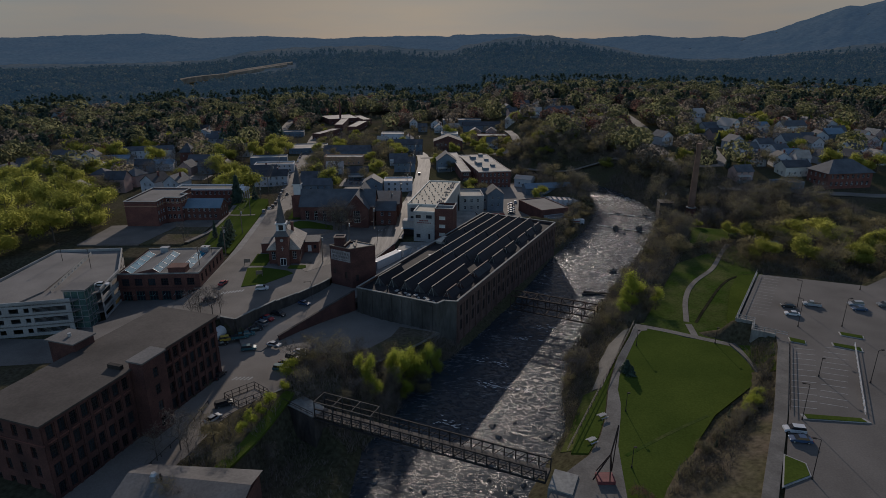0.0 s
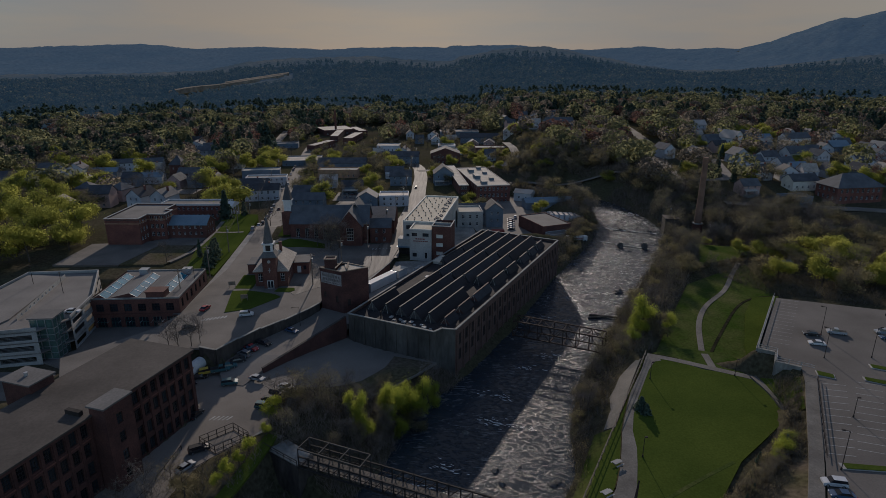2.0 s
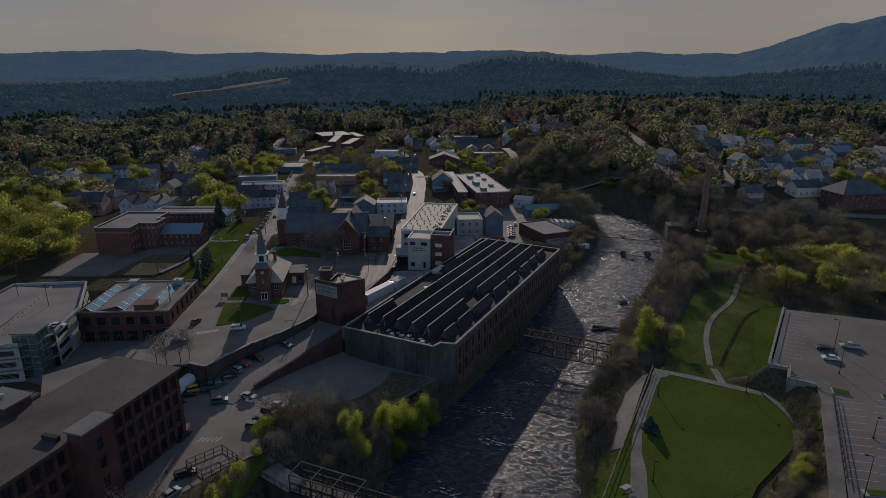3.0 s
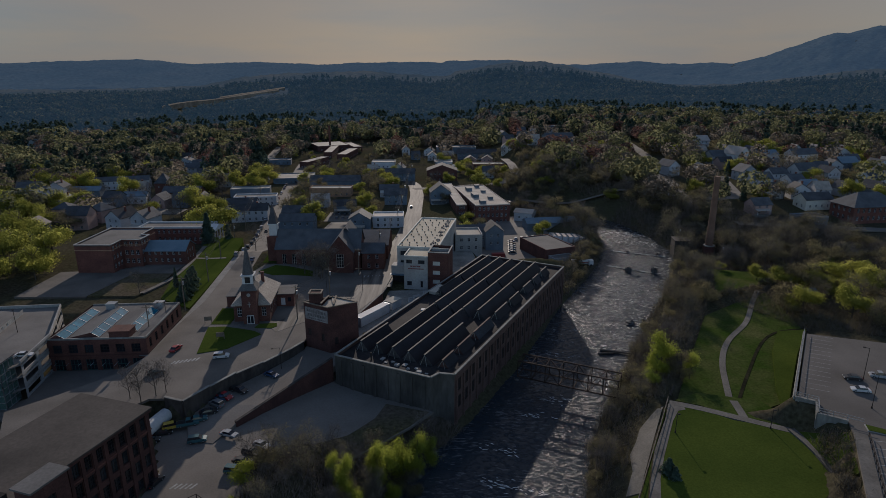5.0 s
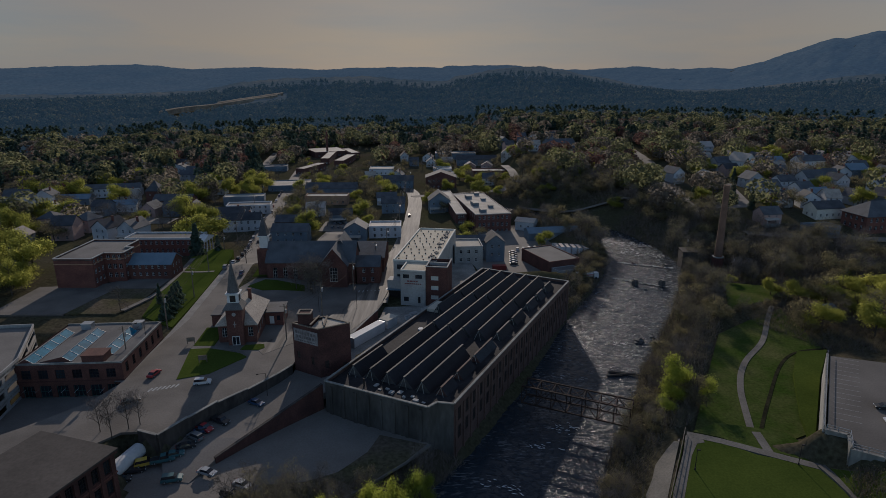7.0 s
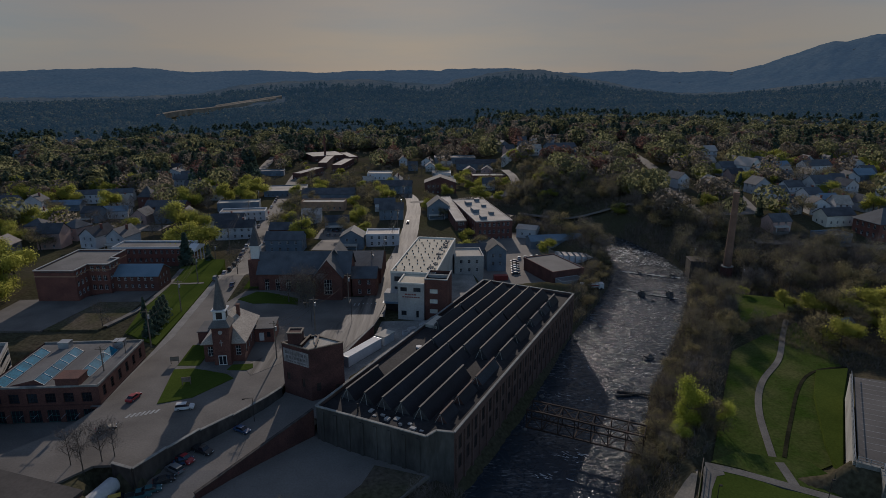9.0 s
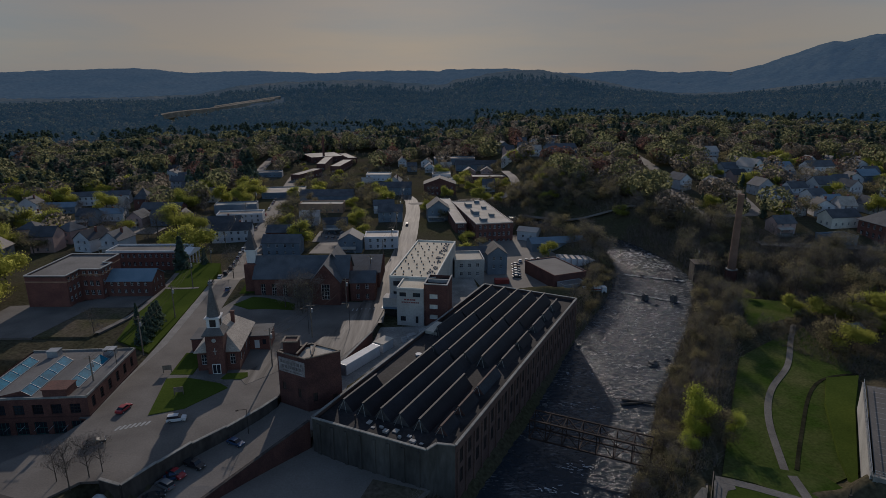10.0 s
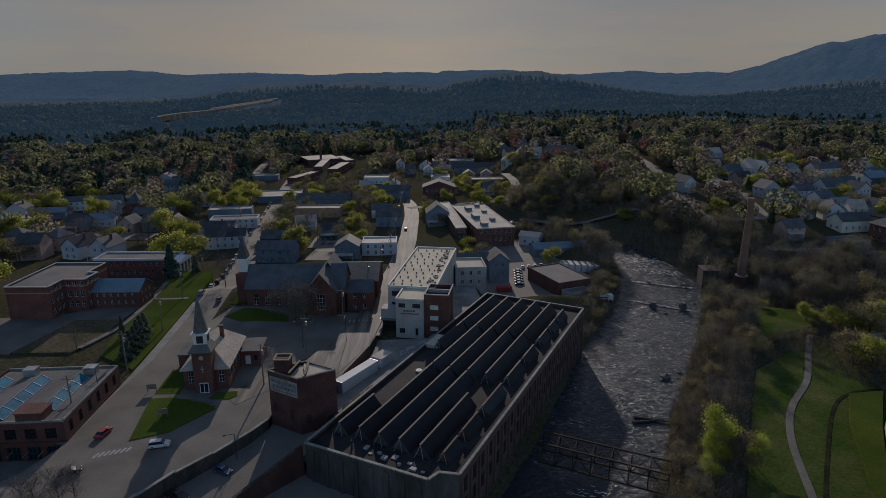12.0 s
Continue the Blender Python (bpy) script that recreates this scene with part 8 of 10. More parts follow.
def bare_proto(name, h, r, seed, label, buds=None):
    rng = np.random.RandomState(seed)
    ob = new(name)
    g, tips = limbs(h, r, rng, 3, 0.22, 0.8, 8, h * 0.016)
    part("trunk", g, M_BARK, ob)
    # fine twigs round the tips
    n = 900
    T = np.array([tuple(p) for p in tips])
    c = T[rng.randint(len(T), size=n)] + rng.normal(size=(n, 3)) * r * 0.14
    d = rng.normal(size=(n, 3)) + np.array([0, 0, 0.8])
    d /= np.linalg.norm(d, axis=1)[:, None]
    e = np.cross(d, rng.normal(size=(n, 3)))
    e /= np.linalg.norm(e, axis=1)[:, None]
    ln = rng.uniform(0.4, 1.1, n)[:, None]
    v = np.stack([c - e * 0.035, c + e * 0.035, c + d * ln], 1).reshape(-1, 3)
    part("twig_spray", big_mesh("twig_spray", v, np.arange(n * 3).reshape(-1, 3), M_TWIG), None, ob)
    if buds:
        c2 = T[rng.randint(len(T), size=1100)] + rng.normal(size=(1100, 3)) * r * 0.16
        v, t = sprays(c2, rng.uniform(0.10, 0.24, 1100), rng, None, True)
        part("crown", big_mesh("crown", v, t, buds), None, ob)
    return tagged(ob, label, "tree")


PROTO = {
    "green": [leafy_proto("maple_tree", L_SPRING, 11, 5.2, s, 7000, 0.30, "broad maple in fresh yellow-green leaf") for s in (1, 2, 3)],
    "bright": [leafy_proto("willow_tree", L_BRIGHT, 8, 2.2, s, 5200, 0.17, "young tree in bright new leaf", 2, 1.7) for s in (4, 5)],
    "bud": [leafy_proto("budding_tree", L_DULL, 10, 4.4, s, 2600, 0.24, "tree with thin olive buds and brown limbs", 3) for s in (6, 7, 8)],
    "russet": [leafy_proto("red_maple_tree", L_RUSSET, 10, 4.4, s, 1500, 0.22, "maple tree with reddish buds", 3) for s in (9, 10)],
    "pine": [conifer_proto("pine_tree", 14, 3.4, s, "tall dark green pine tree") for s in (11, 12)],
    "cedar": [conifer_proto("cedar_tree", 6, 1.5, 13, "dark clipped evergreen of a hedge", 2200)],
    "bare": [bare_proto("bare_tree", 10, 4.2, s, "leafless grey-brown tree with fine twigs") for s in (14, 15, 16)],
    "haze": [bare_proto("half_bare_tree", 10, 4.4, s, "nearly bare tree with a haze of buds", L_DULL) for s in (17, 18, 19)],
}
BASE_H = {"green": 11, "bright": 8, "bud": 10, "russet": 10, "pine": 14, "cedar": 6, "bare": 10, "haze": 10}
proto_used = set()
tree_rng = random.Random(21)


def plant(kind, x, y, h=None, wide=1.0, z=None):
    src = tree_rng.choice(PROTO[kind])
    s = (h or BASE_H[kind]) / BASE_H[kind]
    m = pose(x, y, gz(x, y) if z is None else z, 0, 0, tree_rng.uniform(0, 360))
    if src.name not in proto_used:
        proto_used.add(src.name)
        ob = src
        ob.matrix_basis = m
    else:
        ob = copy_thing(src, m)
    ob.scale = (s * wide, s * wide, s)
    ob["group"] = {"green": "leafy trees", "bright": "bright young trees", "pine": "pines", "cedar": "hedge evergreens"}.get(kind, "bare and budding trees")
    return ob


# trees that stand apart
for k, x, y, h, w in [
    ("bright", -7, 128.4, 14, 0.52), ("bright", -9.8, 125, 13, 0.46), ("bright", -4.2, 131, 13, 0.5), ("bright", -12.2, 126.4, 10.5, 0.5), ("bright", -8.6, 122.6, 8, 0.55), ("bright", -17, 119.5, 11, 0.46), ("bright", -15.2, 116.8, 8, 0.6), ("bright", -19.4, 121.8, 7, 0.55), ("bright", -1.6, 135, 9, 0.5), ("bud", -5.6, 126, 7, 0.8), ("haze", -12, 121, 7, 0.9), ("bare", -3, 138.6, 9, 0.8), ("bare", -16, 123.4, 9, 0.8), ("bare", -21, 130.5, 6.5, 1.0), ("haze", -27, 129, 5, 1.2), ("haze", -20, 128, 5, 1.2), ("haze", -13, 132.8, 5, 1.2), ("bright", -34.4, 117.6, 4.4, 1.5), ("bud", -31, 120, 5, 1.3), ("haze", -26, 119, 7, 1.2), ("haze", -30, 122, 6, 1.2), ("haze", -24, 125, 6, 1.2),
    ("bare", -36, 125, 7, 1.0), ("bare", -33, 128, 7, 1.0),
    ("bright", 57.4, 165.5, 11, 0.95), ("bright", 54.4, 160.5, 8, 1.0), ("bright", 62.6, 160, 9, 0.55), ("bright", 51.5, 156, 6, 1.0), ("bud", 60, 160, 8, 1.0),
    ("bare", -60, 141, 9, 0.8), ("bare", -62, 138.5, 9, 0.8), ("bare", -58.5, 142.5, 8, 0.8), ("bare", -65, 140, 8, 0.8),
    ("bare", -49, 93, 9, 1.0), ("bare", -45, 88, 8, 1.0), ("bare", -52, 90, 7, 1.0), ("haze", -47, 98, 5, 1.2), ("bud", -43, 94, 5, 1.2),
    ("bright", -35.4, 104.8, 4.2, 0.9), ("bright", -37.6, 99, 4.0, 0.9), ("bright", -38.4, 96.4, 3.4, 0.9), ("bright", -33.6, 109.6, 3.4, 0.9), ("bright", -36.4, 101.8, 3.4, 0.9),
    ("cedar", -76.5, 196, 7, 1.4), ("cedar", -77.0, 199, 7, 1.4), ("cedar", -77.5, 202, 7, 1.4), ("cedar", -78.0, 205, 7.5, 1.4), ("cedar", -78.6, 208, 7.5, 1.4), ("cedar", -79.0, 211, 7, 1.4),
    ("bare", -93, 203, 8, 1.0), ("pine", -84, 209, 7, 0.8), ("bare", -72, 255, 12, 0.9), ("pine", -93, 262, 16, 1.1), ("pine", -87, 268, 10, 1.1), ("green", -99, 290, 15, 1.3), ("green", -108, 296, 14, 1.2), ("green", -62, 318, 12, 1.0), ("green", 15.8, 328.6, 7, 1.1), ("bud", 4.8, 369.4, 8, 0.9),
    ("bare", -46, 224, 10, 1.1), ("bare", -41, 223, 13, 1.1), ("bare", -38, 225, 12, 1.1), ("haze", -39.5, 222, 8, 1.2), ("haze", -42.5, 225, 9, 1.1), ("bare", -40, 220.5, 9, 1.1), ("bare", -64.2, 252, 11, 0.8),
    ("green", -140, 233, 15, 0.9), ("green", -150, 226, 16, 0.92), ("green", -147, 247, 16, 0.98), ("green", -160, 240, 17, 0.98), ("green", -164, 216, 16, 0.98), ("green", -141, 205, 15, 0.92), ("green", -153, 198, 15, 0.98), ("green", -158, 180, 16, 0.98), ("green", -172, 198, 17, 0.98), ("green", -135, 218, 12, 0.9), ("green", -176, 225, 17, 0.98), ("green", -170, 250, 16, 0.98), ("green", -185, 245, 16, 0.98), ("green", -150, 188, 13, 0.98), ("green", -178, 275, 16, 0.98), ("green", -195, 270, 16, 0.98), ("green", -210, 290, 17, 0.98), ("green", -225, 300, 17, 0.98),
    ("green", -128, 340, 16, 0.9), ("green", -115, 332, 14, 0.85), ("green", -145, 396, 15, 0.9), ("green", -146, 420, 14, 0.9), ("green", -134, 424, 14, 0.85), ("green", -119, 416, 15, 0.9), ("green", -123, 443, 13, 0.9), ("green", -155, 455, 14, 0.9), ("green", -74, 342, 11, 0.9), ("green", -286, 452, 16, 0.95), ("green", -256, 420, 15, 0.9), ("green", -240, 409, 14, 0.9), ("green", -229, 418, 14, 0.9), ("green", -226, 446, 14, 0.9), ("green", -78, 450, 10, 0.9), ("green", -217, 468, 14, 0.9), ("green", -279, 476, 15, 0.95), ("green", -237, 342, 15, 0.95), ("green", -222, 336, 15, 0.95), ("green", -203, 320, 14, 0.95), ("green", -205, 345, 13, 0.9),
    ("cedar", 42.3, 120.8, 3.6, 2.2), ("cedar", 43.0, 119.4, 2.8, 2.2), ("green", 122, 224, 8, 1.3), ("green", 130, 222, 8, 1.3), ("green", 117, 232, 6, 1.2), ("green", 137, 226, 9, 1.2), ("green", 110, 246, 4, 1.1), ("bud", 21, 322, 8, 1.2), ("green", 14, 302, 8, 1.1), ("green", 52, 310, 9, 0.9),
    ("russet", 32.6, 80.5, 3, 1.1), ("russet", 33.6, 79.0, 2.6, 1.2), ("bright", 62.6, 103.5, 4.5, 1.1), ("bright", 64.6, 105.5, 4.0, 1.1), ("bright", 60.4, 101.4, 3.5, 1.1), ("bare", -24, 83, 5, 1.0),
]:
    plant(k, x, y, h, w)


def scatter(kinds, poly, count, hmin, hmax, seed, keep=0.0, river=2.0):
    rr = random.Random(seed)
    xs, ys = [p[0] for p in poly], [p[1] for p in poly]
    n = tries = 0
    while n < count and tries < count * 12:
        tries += 1
        x, y = rr.uniform(min(xs), max(xs)), rr.uniform(min(ys), max(ys))
        if sd(np.array([x]), np.array([y]), poly)[0] > 0 or sd(np.array([x]), np.array([y]), RIVER)[0] < river:
            continue
        if any(abs(x - b[0]) < b[2] and abs(y - b[1]) < b[2] for b in KEEP_OUT) or sd(np.array([x]), np.array([y]), CLEAR[0])[0] < 1 or y > 250 and any(sd(np.array([x]), np.array([y]), p)[0] < 2 for p in ROADS):
            continue
        plant(rr.choice(kinds), x, y, rr.uniform(hmin, hmax), rr.uniform(0.9, 1.25))
        n += 1


KEEP_OUT = [(h[0], h[1], max(h[3], h[4]) * 0.5 + 2.5) for h in HOUSES] + [(120.5, 279, 5), (114, 268, 9), (109, 272, 8), (48, 279, 13), (27, 368, 20), (214, 316, 15)]
KEEP_OUT += [(-115, 673, 30), (-105, 640, 14), (-105, 615, 14), (-89, 665, 20), (-86, 608, 22), (-107, 552, 18)]
scatter(["bud", "green", "haze"], [(-160, 540), (-62, 545), (-52, 640), (-60, 730), (-150, 730)], 45, 4, 6, 46)
# river banks
scatter(["haze", "bud", "haze", "bare"], [(15, 96), (28, 110), (32, 125), (38, 140), (46, 148), (52, 160), (60, 172), (70, 190), (62, 196), (48, 170), (34, 142), (27, 122)], 46, 3.5, 7, 31)
scatter(["haze", "bud", "bare"], [(70, 200), (84, 196), (100, 215), (118, 232), (130, 262), (118, 280), (104, 268), (92, 248), (78, 222)], 40, 5, 10, 32)
scatter(["bare", "haze", "haze", "bud"], [(108, 262), (150, 240), (190, 270), (185, 300), (150, 320), (120, 350), (100, 350), (108, 310)], 75, 7, 12, 33)
scatter(["bud", "green", "bud", "haze"], [(105, 195), (125, 175), (165, 195), (185, 240), (165, 262), (125, 225)], 44, 6, 11, 34)
scatter(["bare", "haze", "bare", "bud"], [(20, 395), (50, 360), (78, 330), (80, 305), (66, 300), (62, 330), (44, 352), (40, 372), (62, 410), (110, 395), (108, 350), (125, 360), (130, 420), (70, 440)], 80, 7, 12, 35)
scatter(["bud", "haze", "bud"], [(46, 226), (60, 250), (70, 270), (80, 298), (72, 300), (60, 268), (48, 245)], 20, 4, 7, 36, river=0.5)
scatter(["bare", "haze"], [(-34, 112), (-24, 126), (-9, 134), (-10, 126), (-14, 112), (-20, 104), (-30, 106)], 22, 3, 6, 37)
scatter(["haze", "bare", "bare"], [(-46, 84), (-38, 98), (-30, 98), (-28, 80), (-34, 66), (-48, 70)], 12, 3, 6, 38)
scatter(["haze", "pine", "bud"], [(67.5, 110.5), (57, 102), (49, 94), (46, 90), (49, 89), (56, 96), (66, 105)], 30, 1.8, 3.6, 39)
# among the houses
scatter(["green", "bud", "bud", "haze", "green"], [(160, 335), (300, 345), (350, 520), (170, 520)], 75, 8, 12, 47)
scatter(["haze", "bud"], [(87, 207), (105, 217), (119, 226), (118, 229), (104, 220), (86, 210)], 26, 1.6, 2.8, 48)
scatter(["green", "green", "bud", "bare", "haze"], [(-260, 300), (-130, 296), (-100, 330), (-120, 470), (-300, 470)], 80, 8, 14, 41)
scatter(["green", "bud", "haze", "bare"], [(-100, 330), (-60, 330), (-30, 330), (-30, 480), (-100, 480)], 50, 7, 12, 42)
scatter(["green", "bud", "russet", "pine", "haze"], [(120, 330), (150, 318), (300, 340), (360, 520), (140, 520)], 80, 8, 13, 43)
scatter(["green", "bud", "haze", "bare"], [(-150, 480), (-60, 480), (50, 480), (60, 590), (-70, 600), (-60, 520), (-140, 520)], 50, 6, 10, 45)
scatter(["bud", "haze", "bud", "green"], [(46, 424), (122, 402), (140, 470), (60, 492)], 50, 7, 12, 49)
scatter(["bud", "haze", "bud", "green", "haze"], [(52, 392), (78, 374), (112, 360), (126, 384), (120, 412), (62, 434), (44, 426)], 60, 6, 10, 50)
scatter(["green", "bud", "bare"], [(-8, 380), (60, 440), (130, 430), (140, 560), (-4, 560)], 60, 7, 12, 44)


# ---- far woods ----
def woods(name, n, rmin, rmax, amax, seed, material, conifer, label, low=6, high=12, avoid=None):
    rng = np.random.RandomState(seed)
    r = rmin * (rmax / rmin) ** rng.uniform(0, 1, n) if rmax > 3 * rmin else np.sqrt(rng.uniform(rmin ** 2, rmax ** 2, n))
    a = rng.uniform(-amax, amax, n)
    x, y = r * np.sin(a), 60 + r * np.cos(a)
    keep = np.ones(n, bool)
    if avoid:
        keep &= ~avoid(x, y)
    keep &= wobble(x, y, 130, seed) + rng.uniform(-0.4, 0.4, n) > (0.05 if conifer else -0.2) if rmax < 1000 else keep
    x, y = x[keep], y[keep]
    m = len(x)
    z = ground_z(x, y)
    h = rng.uniform(low, high, m) * (1 + r[keep] / 5000)
    k = 190 if rmax < 1000 else 34
    u = rng.uniform(0, 1, (m, k))
    an = rng.uniform(0, 6.283, (m, k))
    if conifer:
        rad = (1 - u) ** 0.7 * 0.38 * h[:, None] * rng.uniform(0.5, 1, (m, k))
        zz = (0.1 + 0.9 * u) * h[:, None]
    else:
        rad = np.sqrt(np.clip(1 - (2 * u - 1) ** 2, 0, 1)) * 0.46 * h[:, None] * rng.uniform(0.75, 1.05, (m, k))
        zz = (0.25 + 0.72 * u) * h[:, None]
    c = np.stack([x[:, None] + np.cos(an) * rad, y[:, None] + np.sin(an) * rad, z[:, None] + zz], -1).reshape(-1, 3)
    s = np.repeat(h, k) * rng.uniform(0.07, 0.12, m * k) * (1.15 if conifer and k > 100 else 1.0 if k > 100 else 1.9)
    mid = np.repeat(np.stack([x, y, z + h * 0.5], -1), k, 0)
    v, t = sprays(c, s, rng, c - mid, True)
    return tagged(new(name, big_mesh(name, v, t, material, billow(c - mid + np.array([0, 0, 0.8]), rng))), label, "woods", "", "stuff")




def town_avoid(x, y):
    bad = (np.abs(x + 30) < 110) & (y < 520) | (x > 5) & (x < 110) & (y < 420) | (y < 330)
    for h in HOUSES:
        bad |= (np.abs(x - h[0]) < h[3] * 0.7 + 3) & (np.abs(y - h[1] + 5) < h[4] * 0.7 + 9)
    for p in ROADS:
        bad |= sd(x, y, p) < 5
    bad |= (np.abs(x + 95) < 42) & (y > 500) & (y < 730) | (x > -70) & (x < 60) & (y < 590)
    return bad


def far_field(x, y):
    a, r = x / np.maximum(y - 60, 1), np.hypot(x, y - 60)
    return (a > -0.45) & (a < -0.24) & (r - (1275 + (a + 0.455) * 2080) > -190) & (r - (1275 + (a + 0.455) * 2080) < 60)


def valley_avoid(x, y):
    return far_field(x, y) | town_avoid(x, y)


def pine_land(x, y):
    """Evergreens fill the west side and the foot of the hills."""
    a, r = x / np.maximum(y - 60, 1), np.hypot(x, y - 60)
    return town_avoid(x, y) | (r < np.where(a < -0.22, 440, np.where(a < 0.1, 640, 560)))


woods("near_woods_leafy", 1500, 300, 820, 0.78, 51, L_WOOD, False, "patchy yellow-green woods round the town", 11, 18, town_avoid)
woods("near_woods_budding", 2900, 300, 820, 0.78, 52, L_BUDS, False, "brown budding woods round the town", 9, 15, town_avoid)
woods("near_woods_russet", 700, 400, 800, 0.78, 58, L_RUSSET, False, "reddish budding maples round the town", 9, 14, town_avoid)
woods("near_woods_pines", 6500, 430, 960, 0.8, 53, L_PINE, True, "dark pines among the woods", 12, 16, pine_land)
# the valley's leaf materials glow faintly blue in place of haze
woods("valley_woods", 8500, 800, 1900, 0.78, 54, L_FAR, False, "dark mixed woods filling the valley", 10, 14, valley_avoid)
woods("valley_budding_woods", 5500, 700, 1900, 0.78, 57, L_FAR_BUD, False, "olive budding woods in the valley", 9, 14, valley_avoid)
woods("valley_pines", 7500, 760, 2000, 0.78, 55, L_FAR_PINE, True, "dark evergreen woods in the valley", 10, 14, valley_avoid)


# ---- brush on the banks ----
def brush(name, poly, count, seed, label, low=1.0, high=3.0, leafy=0.5, river=0.4):
    """Dense scrub: leafless stems with thin buds, too fine to pick apart."""
    rng = np.random.RandomState(seed)
    xs, ys = np.array([p[0] for p in poly]), np.array([p[1] for p in poly])
    x, y = rng.uniform(xs.min(), xs.max(), count * 4), rng.uniform(ys.min(), ys.max(), count * 4)
    ok = (sd(x, y, poly) < 0) & (sd(x, y, RIVER) > river) & (sd(x, y, CLEAR[0]) > 0.5) & ((sd(x, y, CLEAR[1]) > 0) | (rng.uniform(0, 1, len(x)) < 0.3))
    x, y = x[ok][:count], y[ok][:count]
    m = len(x)
    z = np.where(sd(x, y, SLOPE) < 0.5, np.maximum(slope_z(x, y), ground_z(x, y)), ground_z(x, y))
    h = rng.uniform(low, high, m)
    k = 9
    base = np.repeat(np.stack([x, y, z], 1), k, 0) + rng.normal(size=(m * k, 3)) * np.array([0.5, 0.5, 0])
    H = np.repeat(h, k)
    d = rng.normal(size=(m * k, 3)) * np.array([0.45, 0.45, 0.1]) + np.array([0, 0, 1])
    e = np.cross(d, rng.normal(size=(m * k, 3)))
    e /= np.linalg.norm(e, axis=1)[:, None]
    tip = base + d * (H * rng.uniform(0.6, 1.1, m * k))[:, None]
    v = np.stack([base - e * 0.05, base + e * 0.05, tip], 1).reshape(-1, 3)
    tagged(new(name + "_stems", big_mesh(name + "_stems", v, np.arange(m * k * 3).reshape(-1, 3), M_TWIG)), "dense leafless stems of " + label, "brush", "", "stuff")
    q = int(m * k * leafy * 1.9)
    pick = rng.randint(m * k, size=q)
    c = base[pick] + (tip - base)[pick] * rng.uniform(0.4, 1.05, q)[:, None] + rng.normal(size=(q, 3)) * 0.25
    v, t = sprays(c, rng.uniform(0.08, 0.19, q), rng, None, True)
    tagged(new(name + "_buds", big_mesh(name + "_buds", v, t, L_SCRUB)), "olive buds of " + label, "brush", "", "stuff")


brush("east_bank_brush", [(14, 92), (26, 104), (31, 116), (38, 130), (48, 148), (54, 150), (66, 172), (78, 192), (92, 212), (112, 236), (122, 262), (112, 290), (100, 268), (78, 226), (54, 184), (36, 148), (28, 124), (24, 108)], 3600, 71, "riverside scrub", 1.0, 3.2, 1.2)
brush("yard_bank_brush", [(-36, 122), (-33, 129), (-24, 132), (-16, 134.5), (-7, 140.5), (-2, 146.2), (2, 148), (8, 148), (-6, 126), (-12, 110), (-18, 100), (-24, 104), (-34, 111)], 1150, 72, "yard bank scrub", 0.8, 2.4, 0.4)
brush("slope_head_brush", [(72.2, 119), (69, 113.2), (60, 103.4), (64, 99.5), (78.6, 125.4), (77, 129.5), (73.8, 128)], 420, 78, "bank scrub below the car park", 0.7, 2.0, 0.9)
brush("south_bank_brush", [(-50, 74), (-44, 100), (-37, 109), (-24, 100), (-16, 96), (-18, 70)], 330, 73, "steep bank scrub", 0.6, 1.8, 0.3)
brush("ravine_brush", [(104, 262), (150, 235), (200, 270), (190, 310), (140, 330), (120, 360), (96, 350), (108, 310)], 3200, 74, "ravine scrub", 1.5, 4.0, 0.7)
brush("north_bank_brush", [(44, 228), (56, 240), (70, 268), (82, 300), (78, 340), (50, 372), (20, 396), (30, 420), (80, 400), (112, 350), (120, 380), (90, 430), (20, 440), (0, 410), (40, 360), (66, 310), (62, 285), (52, 262), (46, 246)], 3000, 75, "north bank scrub", 1.2, 3.5, 0.8)
brush("dry_slope_brush", [(72, 112), (66, 109.5), (56.4, 101), (48.5, 93), (42, 86.5), (37.8, 80), (46, 80), (52, 87), (60, 97), (68, 107)], 420, 76, "dry slope scrub", 0.6, 1.8, 0.8)
brush("park_edge_brush", [(98, 212), (114, 222), (126, 232), (165, 250), (185, 235), (165, 195), (126, 172), (108, 188)], 1700, 77, "park edge scrub", 1.0, 2.6, 1.4)

# ---- walls, fences, lamps, cars and other things ----
def wall_run(name, a, b, z0, z1, thick, material, label, cap=None):
    ln = math.hypot(b[0] - a[0], b[1] - a[1])
    ob = thing(name, a[0], a[1], 0, math.degrees(math.atan2(b[1] - a[1], b[0] - a[0])), label, "wall", "", "structure")
    part("stem", Geo().box(0, ln, -thick / 2, thick / 2, z0, z1 - 0.12), material, ob)
    part("coping", Geo().box(-0.1, ln + 0.1, -thick / 2 - 0.06, thick / 2 + 0.06, z1 - 0.12, z1 + 0.02), cap or M_CONC_D, ob)
    return ob


for p, q in zip(WALL_LINE, WALL_LINE[1:]):
    wall_run("retaining_wall", p, q, -7, float(street_z(*q)) + 0.4, 0.5, M_STONE_D, "dark stained retaining wall below the street", M_CONC_D)
wall_run("retaining_wall_end", (-57.8, 140.2), (-53.6, 138.6), -7, 0.35, 0.5, M_STONE_D, "end of the street retaining wall")
yard_wall = thing("yard_wall", -42.2, 136.9, 0, math.degrees(math.atan2(22.0, 16.5)), "brick wall with a sloping top dividing the yard levels", "wall", "", "structure")
WALL_LEN = math.hypot(16.5, 22.0)


